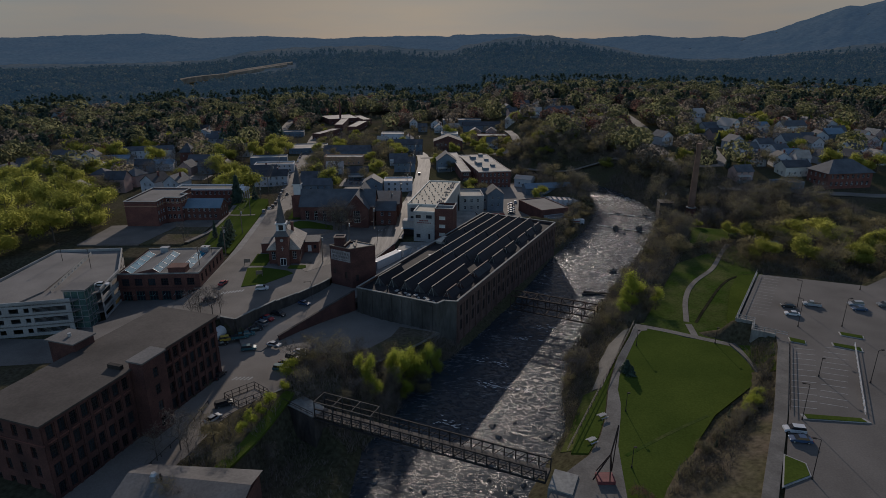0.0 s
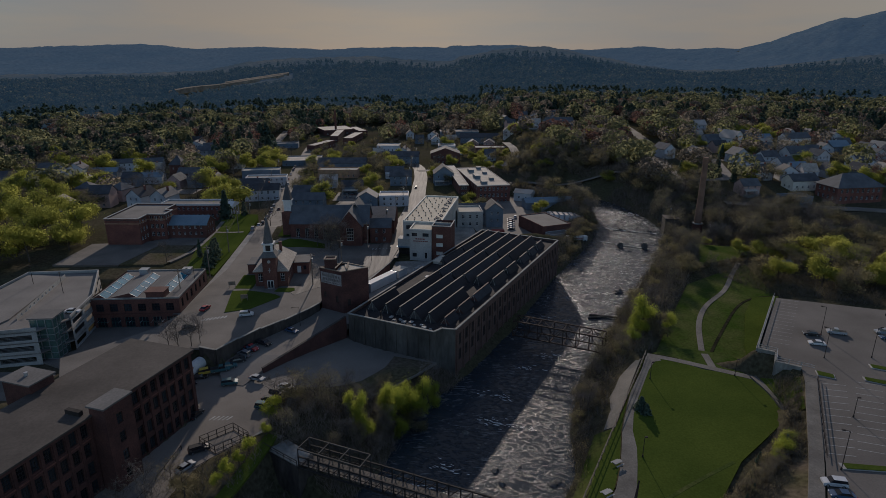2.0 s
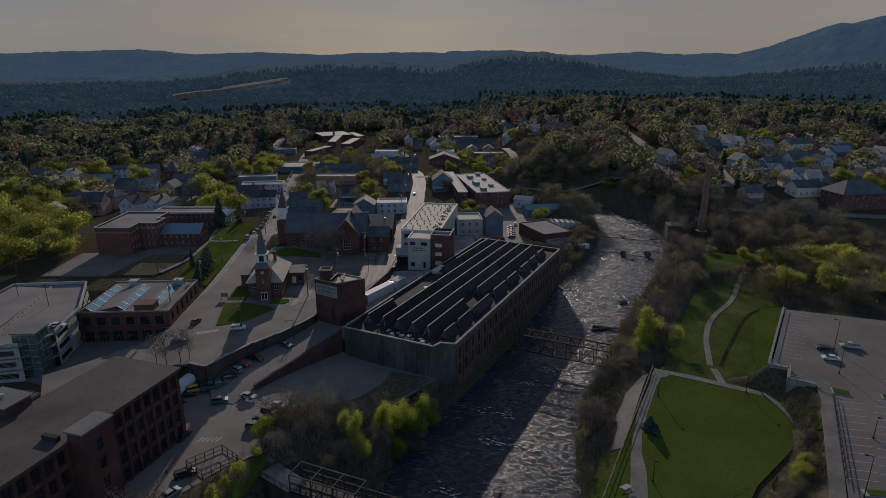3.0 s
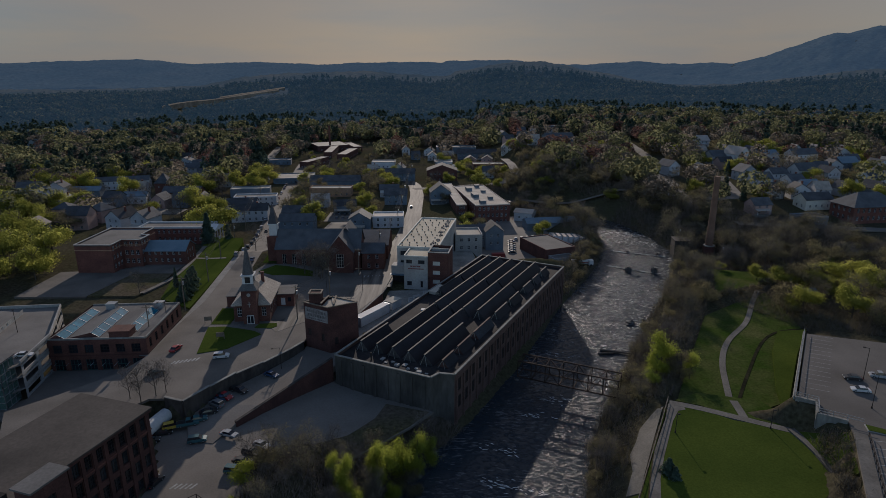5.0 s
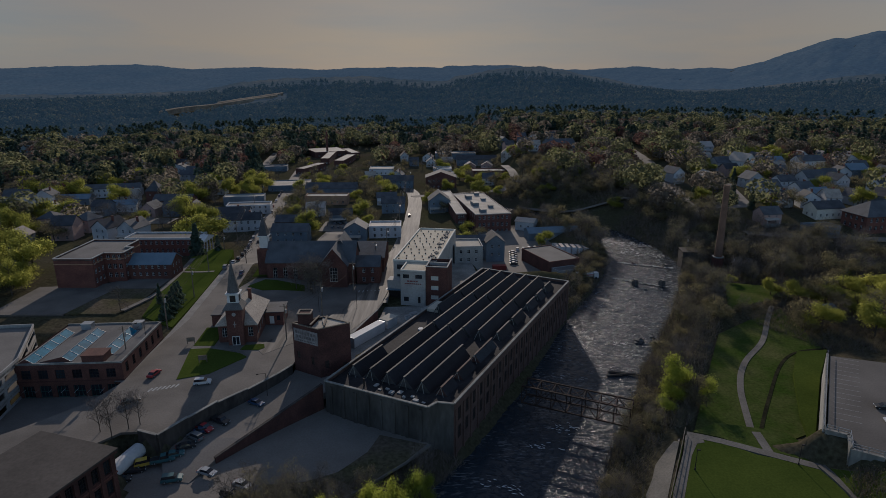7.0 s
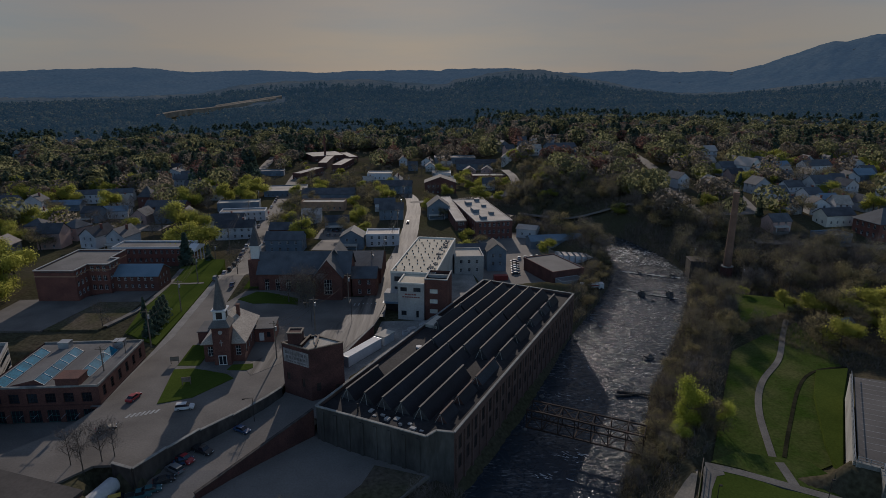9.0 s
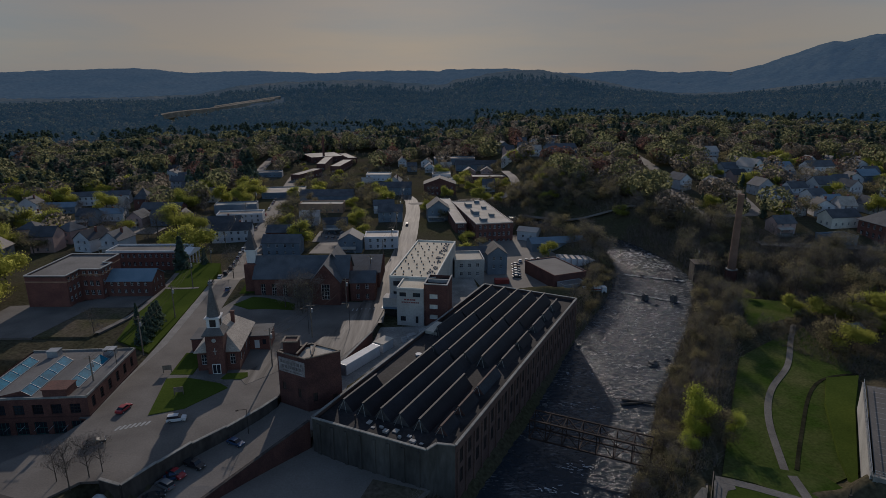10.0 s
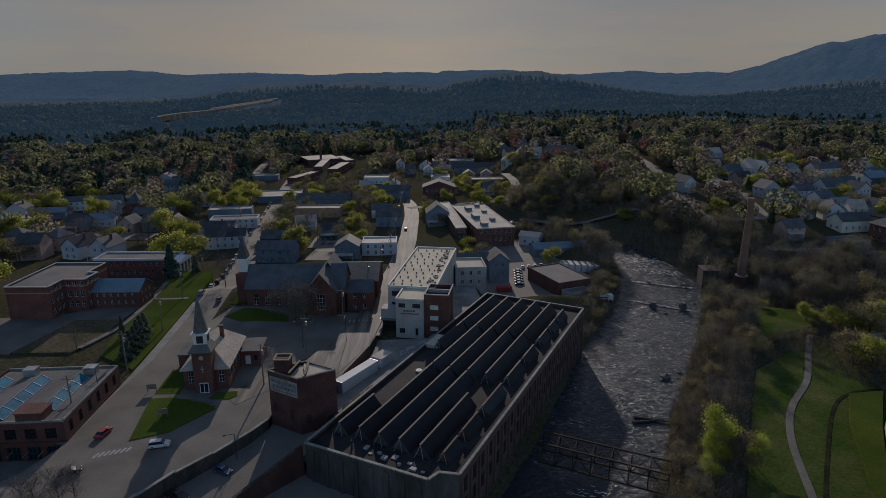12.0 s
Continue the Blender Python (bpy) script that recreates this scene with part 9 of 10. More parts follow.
def sloped(x0, x1, half, low, high):
    """A wall whose lower and upper edges are given at both ends."""
    g = Geo()
    p = [[(x, y, z) for x, z in ((x0, low[0]), (x1, low[1]), (x1, high[1]), (x0, high[0]))] for y in (-half, half)]
    g.face(*p[0])
    g.face(*reversed(p[1]))
    for k in range(4):
        g.face(p[0][k], p[1][k], p[1][(k + 1) % 4], p[0][(k + 1) % 4])
    return g


part("stem", sloped(0, WALL_LEN, 0.25, (-7.5, -7.5), (-3.75, -0.35)), M_BRICK_MILL, yard_wall)
part("coping", sloped(-0.1, WALL_LEN, 0.31, (-3.75, -0.35), (-3.61, -0.21)), M_STONE_D, yard_wall)
wall_run("terrace_wall", (75.4, 138.4), (78.7, 136.4), -8, 0.5, 0.5, M_CONC_D, "grey concrete retaining wall of the car park")
wall_run("terrace_wall_return", (78.7, 136.4), (76.2, 132.0), -8, 0.5, 0.5, M_CONC_D, "return of the car park wall")
wall_run("terrace_wall_front", (76.2, 132.0), (80.4, 129.3), -8, 0.5, 0.5, M_CONC_D, "front of the car park wall")
wall_run("slope_wall", (75.3, 136.8), (81.0, 128.6), -8, -3.8, 0.4, M_CONC_D, "sloping wing wall under the car park")
wall_run("car_park_edge_wall", (75.4, 138.8), (97.0, 171.4), -7, 0.25, 0.4, M_CONC, "concrete edge of the raised car park")
wall_run("mill_walk_wall", (-21.0, 174.6), (5, 226), -7, -2.6, 0.8, M_CONC, "long pale wall beside the weave shed")
wall_run("loading_wall", (-27.2, 174.4), (-17.6, 205), -6, -0.9, 0.4, M_BRICK_MILL, "brick wall between street and loading yard")


def fence(name, pts, height, post_gap, material, label, rails=(0.5, 1.0), z=None):
    ob = thing(name, pts[0][0], pts[0][1], 0, 0, label, "fence")
    x0, y0 = pts[0]
    for (ax, ay), (bx, by) in zip(pts, pts[1:]):
        n = max(1, int(math.hypot(bx - ax, by - ay) / post_gap))
        for i in range(n):
            p = (ax + (bx - ax) * i / n, ay + (by - ay) * i / n)
            q = (ax + (bx - ax) * (i + 1) / n, ay + (by - ay) * (i + 1) / n)
            zp, zq = (gz(*p), gz(*q)) if z is None else (z, z)
            part("post", Geo().beam((p[0] - x0, p[1] - y0, zp - 0.3), (p[0] - x0, p[1] - y0, zp + height), 0.12), material, ob)
            for r in rails:
                part("rail", Geo().beam((p[0] - x0, p[1] - y0, zp + height * r), (q[0] - x0, q[1] - y0, zq + height * r), 0.09), material, ob)
    return ob


fence("river_walk_fence", [(51.6, 145.7), (43.2, 129.8), (34.6, 113.8), (26.2, 98), (22.9, 91.8)], 1.2, 2.4, M_WOOD, "weathered wooden rail fence along the river walk", (0.5, 0.95), -4.9)
fence("lawn_fence", [(76.0, 134.5), (74.2, 121), (72.6, 112)], 1.1, 2.5, M_WOOD, "wooden rail fence beside the lawn path", (0.5, 0.95), -4.9)
fence("terrace_railing", [(75.6, 138.4), (78.8, 136.3), (76.4, 132.1), (80.4, 129.5), (82.5, 128)], 1.1, 1.6, M_METAL, "pale metal railing above the car park wall", (0.5, 0.98), 0.4)
fence("car_park_railing", [(75.4, 138.8), (97.0, 171.4)], 1.0, 2.4, M_METAL, "low metal guard rail at the car park edge", (0.9,), 0.2)
fence("sidewalk_hedge_rail", [(81.2, 124.5), (66.4, 97.6)], 1.0, 2.2, M_STEEL_D, "dark railing between pavement and car park", (0.5, 0.98), 0.0)
fence("guard_rail_steps", [(96.2, 124.2), (79.8, 96.2)], 0.9, 2.2, M_WHITE, "white stepped timber guard rail", (0.4, 0.95), 0.0)
fence("yard_pen", [(-46.5, 109.5), (-41.5, 114), (-37.6, 111), (-42.5, 106.5), (-46.5, 109.5)], 1.8, 1.6, M_STEEL_D, "small chain-link pen in the yard", (0.05, 0.5, 1.0), -5.0)
fence("lane_railing", [(-37.5, 110.5), (-41, 105.5), (-44.5, 101)], 1.1, 1.8, M_STEEL_D, "dark railing above the steep bank", (0.5, 1.0), -5.0)
fence("lane_guard", [(-49.5, 108), (-50.5, 96), (-53, 86)], 0.9, 2.5, M_STEEL_D, "low rail along the lane", (0.9,), -5.0)

# kerbed islands and markings of the car park
for pts in ([(83.0, 128.4), (86.0, 126.4), (85.2, 124.6), (82.2, 126.2)], [(91.6, 125.6), (97.0, 122.8), (96.2, 121.0), (91.0, 124.0)], [(96.8, 131.2), (101.4, 128.8), (100.6, 127.2), (96.2, 129.4)],
            [(58.3, 85.0), (60.8, 82.6), (59.8, 79.4), (53.6, 76.8)], [(67.8, 96.8), (79.0, 95.2), (79.4, 93.8), (67.6, 95.2)]):
    isl = thing("planted_island", 0, 0, 0, 0, "kerbed grass island in the car park", "traffic island", "car park islands")
    part("kerb", Geo().prism(pts, -0.1, 0.16), M_CONC, isl)
    cx, cy = sum(p[0] for p in pts) / 4, sum(p[1] for p in pts) / 4
    part("turf", Geo().prism([(cx + (p[0] - cx) * 0.88, cy + (p[1] - cy) * 0.88) for p in pts], 0.1, 0.26), M_GRASS, isl)
mk = Geo()


def stripe(a, b, z, w=0.14):
    d = Vector((b[0] - a[0], b[1] - a[1], 0)).normalized()
    s = Vector((d.y, -d.x, 0)) * w / 2
    mk.face((a[0] - s.x, a[1] - s.y, z), (a[0] + s.x, a[1] + s.y, z), (b[0] + s.x, b[1] + s.y, z), (b[0] - s.x, b[1] - s.y, z))


for i in range(11):
    x, y = 67.6 + i * 1.36, 99.6 + i * 2.35
    stripe((x, y), (x + 4.6, y - 1.0), 0.012)
    x, y = 79.0 + i * 1.5, 99.0 + i * 2.3
    stripe((x - 0.6, y), (x - 5.2, y + 1.6), 0.012)
for i in range(14):
    x, y = 80 + i * 1.36, 143 + i * 2.05
    stripe((x, y), (x + 4.4, y - 2.2), 0.012, 0.1)
for i in range(7):
    x, y = -63.0 + i * 0.85, 155.4 + i * 0.3
    stripe((x, y), (x + 0.35, y + 1.6), 0.02, 0.45)
for i in range(5):
    stripe((-47.8 + i * 0.9, 117.6), (-47.0 + i * 0.9, 119.0), -4.988, 0.35)
for i in range(6):
    stripe((-25.6 + i * 1.3, 223.5), (-25.4 + i * 1.3, 226.0), float(street_z(-22, 225)) + 0.04, 0.4)
for i in range(9):
    x = -99 + i * 2.9
    stripe((x, 163.2), (x + 0.4, 158.6), -1.988, 0.12)
tagged(part("road_markings", mk, M_YELLOW), "worn white road and bay markings", "road marking", "", "stuff")


# lamps and poles
def lamp_post(x, y, z, h, arm, yaw, name="street_lamp", label="dark slender lamp post with arm"):
    ob = thing(name, x, y, z, yaw, label, "street lamp", "lamp posts")
    part("base", Geo().tube((0, 0, 0), (0, 0, 0.45), 0.17, 0.14, 8), M_STEEL_D, ob)
    part("pole", Geo().tube((0, 0, 0.5), (0, 0, h), 0.075, 0.05, 8), M_STEEL_D, ob)
    part("arm", Geo().beam((0, 0, h), (arm, 0, h + 0.15), 0.08), M_STEEL_D, ob)
    part("head", Geo().box(arm - 0.3, arm + 0.25, -0.15, 0.15, h, h + 0.18), M_STEEL_D, ob)
    return ob


for x, y, yaw in ((88.7, 134.3, 150), (95.3, 146.3, 150), (59.6, 78.9, 160), (67.3, 95.1, 160), (88.8, 107.9, 10), (99.7, 134.3, 10), (120, 158, 20)):
    lamp_post(x, y, 0.0, 7.5, 1.0, yaw)
for x, y in ((68.9, 134.8), (37.6, 105.2), (48.6, 133.6), (33.6, 87.8), (79.6, 110.5)):
    lamp_post(x, y, -4.9 if x < 78 else 0.0, 4.2, 0.3, 0, "park_lamp", "short dark park lamp post")
for x, y in ((-38.0, 158.5), (-35, 205), (-72.5, 176), (-24.2, 209), (-100, 150)):
    lamp_post(x, y, gz(x, y), 8.0, 1.8, 200)


def utility_pole(x, y, h=10.5, yaw=0):
    ob = thing("utility_pole", x, y, gz(x, y), yaw, "weathered wooden utility pole with cross-arm", "utility pole", "utility poles")
    part("pole", Geo().tube((0, 0, -0.5), (0, 0, h), 0.19, 0.12, 8), M_WOOD, ob)
    part("cross_arm", Geo().beam((-1.2, 0, h - 0.7), (1.2, 0, h - 0.7), 0.12), M_WOOD, ob)
    part("transformer", Geo().tube((0.35, 0, h - 2.6), (0.35, 0, h - 1.5), 0.25, 0.25, 8), M_METAL, ob)
    return (x, y, gz(x, y) + h - 0.6)


def wire(name, a, b, sag, r=0.022):
    cu = bpy.data.curves.new(name, "CURVE")
    cu.dimensions, cu.bevel_depth, cu.bevel_resolution = "3D", r, 0
    sp = cu.splines.new("POLY")
    sp.points.add(10)
    for i in range(11):
        t = i / 10
        sp.points[i].co = (a[0] + (b[0] - a[0]) * t, a[1] + (b[1] - a[1]) * t, a[2] + (b[2] - a[2]) * t - sag * 4 * t * (1 - t), 1)
    cu.materials.append(M_STEEL_D)
    return tagged(new(name, cu), "thin dark overhead wire", "wire", "overhead wires")


lines = [[(-73.4, 168), (-73.6, 190), (-75.6, 214), (-80.5, 240), (-84.5, 268), (-90, 300), (-97, 335), (-104, 375), (-110, 415)],
         [(-39.5, 183.5), (-33.5, 202), (-27.5, 226), (-22.5, 252), (-20.5, 280), (-19, 310), (-19, 345), (-19.5, 385), (-20, 430), (-19, 480)],
         [(118, 262), (112, 292), (120, 330), (133, 365)]]
for run in lines:
    tops = [utility_pole(x, y, 10.5, 0) for x, y in run]
    for p, q in zip(tops, tops[1:]):
        for dx in (-1.1, 0.0, 1.1):
            wire("overhead_wire", (p[0] + dx, p[1], p[2]), (q[0] + dx, q[1], q[2]), 0.5)
        wire("overhead_cable", (p[0], p[1], p[2] - 2.0), (q[0], q[1], q[2] - 2.0), 0.7, 0.04)


# cars
PAINT = {}


def paint(c):
    if c not in PAINT:
        m = mat("car_paint_%d" % len(PAINT), c, tuple(v * 1.15 for v in c), 0.5, 0.42, 0.0, 3.0, grain=0.05, spec=0.4)
        m.node_tree.nodes["Principled BSDF"].inputs["Coat Weight"].default_value = 0.3
        PAINT[c] = m
    return PAINT[c]


M_TYRE = mat("tyre_rubber", (0.015, 0.015, 0.015), (0.03, 0.03, 0.03), 1.0, 0.9, 0.2, 5.0, grain=0.2)
M_LAMP_R = mat("tail_lamp", (0.25, 0.02, 0.02), (0.3, 0.03, 0.03), 1.0, 0.3, 0.0, 3.0)
M_LAMP_W = mat("head_lamp", (0.6, 0.6, 0.58), (0.7, 0.7, 0.68), 1.0, 0.2, 0.0, 3.0)
CARS = {}


def car(kind, colour, x, y, z, yaw, label, group="parked cars"):
    key = (kind, colour)
    if key in CARS:
        ob = copy_thing(CARS[key], pose(x, y, z, 0, 0, yaw))
        ob.scale = (0.8, 0.8, 0.8)
        ob["label"] = label
        return ob
    L, W, hb, hr = {"sedan": (4.7, 1.8, 0.95, 1.45), "suv": (4.7, 1.9, 1.1, 1.75), "pickup": (5.5, 1.95, 1.1, 1.8), "van": (5.2, 2.0, 1.2, 2.0)}[kind]
    ob = thing("parked_" + kind, x, y, z, yaw, label, "car", group)
    ob.scale = (0.8, 0.8, 0.8)
    g = Geo()
    prof = [(-L / 2, 0.35), (-L / 2 + 0.05, hb - 0.12), (-L / 2 + 0.35, hb), (L / 2 - 0.9, hb - 0.02), (L / 2 - 0.12, hb - 0.2), (L / 2, 0.55), (L / 2 - 0.1, 0.3)]
    n = len(prof)
    for s in (-1, 1):
        pts = [(px, s * W / 2 * (0.96 if pz > 0.8 else 1.0), pz) for px, pz in prof]
        g.face(*(pts if s > 0 else pts[::-1]))
    for i in range(n):
        (ax, az), (bx, bz) = prof[i], prof[(i + 1) % n]
        wa, wb = (W / 2 * (0.96 if q > 0.8 else 1.0) for q in (az, bz))
        g.face((ax, -wa, az), (ax, wa, az), (bx, wb, bz), (bx, -wb, bz))
    part("body", g, paint(colour), ob)
    c0, c1, r0, r1 = {"sedan": (-1.75, 1.25, -1.05, 0.45), "suv": (-2.2, 1.2, -2.0, 0.5), "pickup": (-0.5, 1.4, -0.35, 0.8), "van": (-2.5, 1.7, -2.4, 1.1)}[kind]
    gl, wb, wt = Geo(), W / 2 * 0.94, W / 2 * 0.78
    b = [(c0, -wb, hb - 0.03), (c1, -wb, hb - 0.03), (c1, wb, hb - 0.03), (c0, wb, hb - 0.03)]
    t = [(r0, -wt, hr - 0.06), (r1, -wt, hr - 0.06), (r1, wt, hr - 0.06), (r0, wt, hr - 0.06)]
    for i in range(4):
        j = (i + 1) % 4
        gl.face(b[i], b[j], t[j], t[i])
    part("glass", gl, M_GLASS, ob, "dark car windows")
    part("roof", Geo().prism([(p[0], p[1]) for p in t], hr - 0.08, hr), paint(colour), ob)
    for sx in (-L * 0.31, L * 0.31):
        for s in (-1, 1):
            wh = part("wheel", Geo().tube((sx, s * (W / 2 - 0.2), 0.33), (sx, s * (W / 2 + 0.02), 0.33), 0.33, 0.33, 12), M_TYRE, ob)
            part("rim", Geo().tube((sx, s * (W / 2 + 0.02), 0.33), (sx, s * (W / 2 + 0.035), 0.33), 0.2, 0.2, 8), M_METAL, wh)
    for s in (-1, 1):
        part("head_lamp", Geo().box(L / 2 - 0.25, L / 2 - 0.02, s * W * 0.36 - 0.2, s * W * 0.36 + 0.2, 0.62, 0.76), M_LAMP_W, ob)
        part("tail_lamp", Geo().box(-L / 2 - 0.02, -L / 2 + 0.1, s * W * 0.38 - 0.15, s * W * 0.38 + 0.15, 0.65, 0.88), M_LAMP_R, ob)
    if kind == "pickup":
        part("cargo_bed", Geo().box(-L / 2 + 0.15, -0.6, -W / 2 + 0.15, W / 2 - 0.15, hb, hb + 0.01), M_TYRE, ob)
    CARS[key] = ob
    return ob


YELLOW_C, TEAL = (0.42, 0.30, 0.04), (0.035, 0.10, 0.11)
WHITE_C, SILVER, BLACK, BLUE, RED_C, GREY_C, TAN_C = (0.46, 0.46, 0.46), (0.27, 0.28, 0.29), (0.02, 0.02, 0.022), (0.03, 0.06, 0.12), (0.25, 0.02, 0.025), (0.13, 0.135, 0.14), (0.3, 0.24, 0.15)
for k, c, x, y, z, yaw, lab in [
    ("sedan", BLACK, 92.8, 146.3, 0, 165, "black sedan parked on pale asphalt"), ("sedan", WHITE_C, 91.0, 141.0, 0, 165, "white sedan parked on pale asphalt"), ("pickup", SILVER, 99.6, 147.0, 0, 160, "silver pickup on the upper car park"),
    ("sedan", BLUE, 110.4, 144.0, 0, 172, "dark blue sedan beside the guard rail"), ("suv", SILVER, 111.4, 147.0, 0, 172, "silver estate parked in a bay"), ("suv", GREY_C, 119.0, 146.5, 0, 172, "grey car at the car park edge"),
    ("suv", WHITE_C, 63.7, 91.4, 0, 168, "white estate beside the pavement"), ("sedan", BLUE, 63.2, 88.6, 0, 168, "dark blue sedan beside a white car"),
    ("sedan", BLACK, -57.6, 131.6, -5, 20, "black car parked beside the tank"), ("sedan", BLACK, -56.3, 134.4, -5, 22, "dark car parked beside the tank"),
    ("suv", YELLOW_C, -54.9, 135.7, -5, 24, "dull yellow car parked below the wall"), ("pickup", TEAL, -52.0, 136.6, -5, 20, "dark teal pickup below the wall"), ("sedan", TEAL, -50.4, 137.9, -5, 22, "dark teal car below the wall"),
    ("sedan", BLACK, -49.0, 140.2, -5, 24, "black car in the row below the wall"), ("suv", GREY_C, -48.2, 142.9, -5, 150, "grey-green car in the row below the wall"), ("sedan", BLUE, -47.4, 145.0, -5, 28, "dark blue car close to the wall"),
    ("pickup", RED_C, -47.6, 145.7, -5, -28, "dark red pickup below the wall"), ("pickup", BLACK, -45.0, 148.3, -5, -28, "black pickup on the lane"), ("sedan", BLUE, -39.5, 155.0, -5, -28, "dark blue car at the head of the lane"),
    ("suv", TEAL, -48.2, 131.6, -5, 14, "dark teal car standing in the yard"), ("sedan", SILVER, -42.4, 133.2, -5, -20, "silver sedan beside the yard wall"),
    ("sedan", WHITE_C, -35.1, 130.4, -5, -25, "white car parked by the bushes"), ("suv", BLACK, -36.3, 127.7, -5, -20, "dark car parked by the bushes"), ("sedan", BLACK, -37.2, 125.0, -5, -16, "black car parked by the bushes"), ("suv", TEAL, -37.8, 122.2, -5, -8, "teal car parked by the bushes"),
    ("suv", BLACK, -46.0, 107.5, -5, 30, "black car beside the pen"), ("sedan", SILVER, -46.4, 102.3, -5, 60, "silver car at the end of the yard"), ("sedan", BLACK, -51.0, 119.0, -5, 75, "dark car by the mill's end"),
    ("suv", WHITE_C, -52.3, 158.8, 0, 12, "white car on the wide street"), ("sedan", RED_C, -65.0, 163.0, 0, 80, "dark red car on the street"), ("sedan", BLACK, -64.5, 151.0, 0, 30, "dark car waiting at the junction"),
    ("sedan", BLACK, -80.5, 300, gz(-80.5, 300) + 0.15, 100, "dark car on the far street"), ("sedan", WHITE_C, -93.5, 372, gz(-93.5, 372) + 0.15, 100, "white car on the far street"), ("sedan", BLACK, -14.5, 360, gz(-14.5, 360) + 0.15, 90, "dark car on the winding street"),
    ("sedan", WHITE_C, 41.0, 262.5, -10.7, 60, "white car by the riverside garage"),
    ("sedan", WHITE_C, -93.6, 151.0, 4.42, 8, "white car on the garage roof deck"), 
] + [("sedan", c, 33.5 + i * 0.35, 281 + i * 3.4, -10.7, 10, "car parked behind the far mill") for i, c in enumerate((BLACK, BLUE, GREY_C, SILVER, BLACK, BLUE))] + [("sedan", c, 38 + i * 2.8, 303 + i * 0.9, -10.7, 80, "pale car in the back lot") for i, c in enumerate((WHITE_C, SILVER, WHITE_C, GREY_C))]:
    if z == 0 and x < -40:
        z = float(street_z(x, y)) + 0.01
    if z == -5 and -56 < x < -37 and y > 130:
        z = max(-5.0, float(lane_z(x, y))) + 0.01
    if z == -5 and x > -40 and y < 140:
        z = float(yard_z(x, y)) + 0.01
    car(k, c, x, y, z, yaw, lab)

# parked along the streets and lots of the town
town_cars = random.Random(77)
TINTS = (WHITE_C, SILVER, BLACK, BLUE, GREY_C, RED_C, BLACK, GREY_C)
for k in range(24):
    y = 236 + k * 9 + town_cars.uniform(-2, 2)
    x = float(np.interp(y, [212, 270, 349, 450], [-69, -75, -88, -103])) + town_cars.choice((-3.6, 3.6))
    car(town_cars.choice(("sedan", "suv")), town_cars.choice(TINTS), x, y, gz(x, y) + 0.5, 97, "car parked along the far street", "town cars")
for k in range(16):
    x, y = -52 + (k % 8) * 3.0, 330 + (k // 8) * 9 + town_cars.uniform(-0.4, 0.4)
    car(town_cars.choice(("sedan", "suv")), town_cars.choice(TINTS), x, y, gz(x, y) + 0.05, 88, "car in the lot behind the church", "town cars")


# tank, trailer, containers
tk = thing("storage_tank", -59.4, 130.4, -5.0, 76, "long white horizontal storage tank", "tank")
part("shell", Geo().tube((0, 0, 1.9), (8.6, 0, 1.9), 1.45, 1.45, 20).tube((8.6, 0, 1.9), (9.3, 0, 1.9), 1.45, 0.8, 20).tube((0, 0, 1.9), (-0.7, 0, 1.9), 1.45, 0.8, 20), M_WHITE, tk)
for x in (1.6, 7.0):
    part("saddle", Geo().box(x - 0.3, x + 0.3, -1.3, 1.3, 0, 1.0), M_CONC, tk)
tr = thing("box_trailer", -19.0, 190.5, -4.6, 57, "long white box trailer parked by the wall", "trailer")
part("box", Geo().box(-7, 6.4, -1.25, 1.25, 1.1, 3.9), M_WHITE, tr)
part("end_frame", Geo().box(-7.05, -6.9, -1.3, 1.3, 1.05, 3.95), M_METAL, tr)
part("end_frame", Geo().box(6.3, 6.45, -1.3, 1.3, 1.05, 3.95), M_METAL, tr)
for x in (-5.5, -4.3):
    for y in (-1.0, 1.0):
        part("wheel", Geo().tube((x, y - 0.2, 0.5), (x, y + 0.2, 0.5), 0.5, 0.5, 12), M_TYRE, tr)
part("landing_leg", Geo().box(4.6, 4.8, -0.8, -0.6, 0, 1.1).box(4.6, 4.8, 0.6, 0.8, 0, 1.1), M_STEEL_D, tr)
sh = thing("white_shed", -13.8, 199.5, -3.6, 57, "small white loading shed", "shed")
part("wall", Geo().box(-2.2, 2.2, -1.5, 1.5, 0, 2.4), M_WHITE, sh)
part("roof", Geo().box(-2.4, 2.4, -1.7, 1.7, 2.4, 2.6), M_ROOF_TAN, sh)
for x, y, w in ((-6.5, 206, 1.2), (-3.5, 209.5, 0.9), (-8.5, 204, 0.7)):
    cr_ = thing("white_crate", x, y, -3.6, 30, "white crate in the loading yard", "crate", "yard crates")
    part("box", Geo().box(-w, w, -w * 0.7, w * 0.7, 0, 1.2), M_WHITE, cr_)
    part("lid", Geo().box(-w - 0.05, w + 0.05, -w * 0.75, w * 0.75, 1.2, 1.3), M_CONC, cr_)
dm = thing("red_skip", 26.5, 273.5, -10.7, 5, "red steel waste skip", "skip")
part("tub", Geo().box(-2.8, 2.8, -1.2, 1.2, 0.2, 2.0), M_RED, dm)
for i in range(6):
    part("rib", Geo().box(-2.6 + i * 1.0, -2.5 + i * 1.0, -1.28, -1.2, 0.2, 2.0), M_RED, dm)
tt = thing("tanker_truck", 59.5, 262.0, -10.9, 5, "white tanker truck with red stripe", "truck")
part("tank_body", Geo().tube((-4, 0, 1.9), (3, 0, 1.9), 1.1, 1.1, 14), M_WHITE, tt)
part("stripe", Geo().box(-4, 3, -1.13, -1.08, 1.7, 2.1), M_RED, tt)
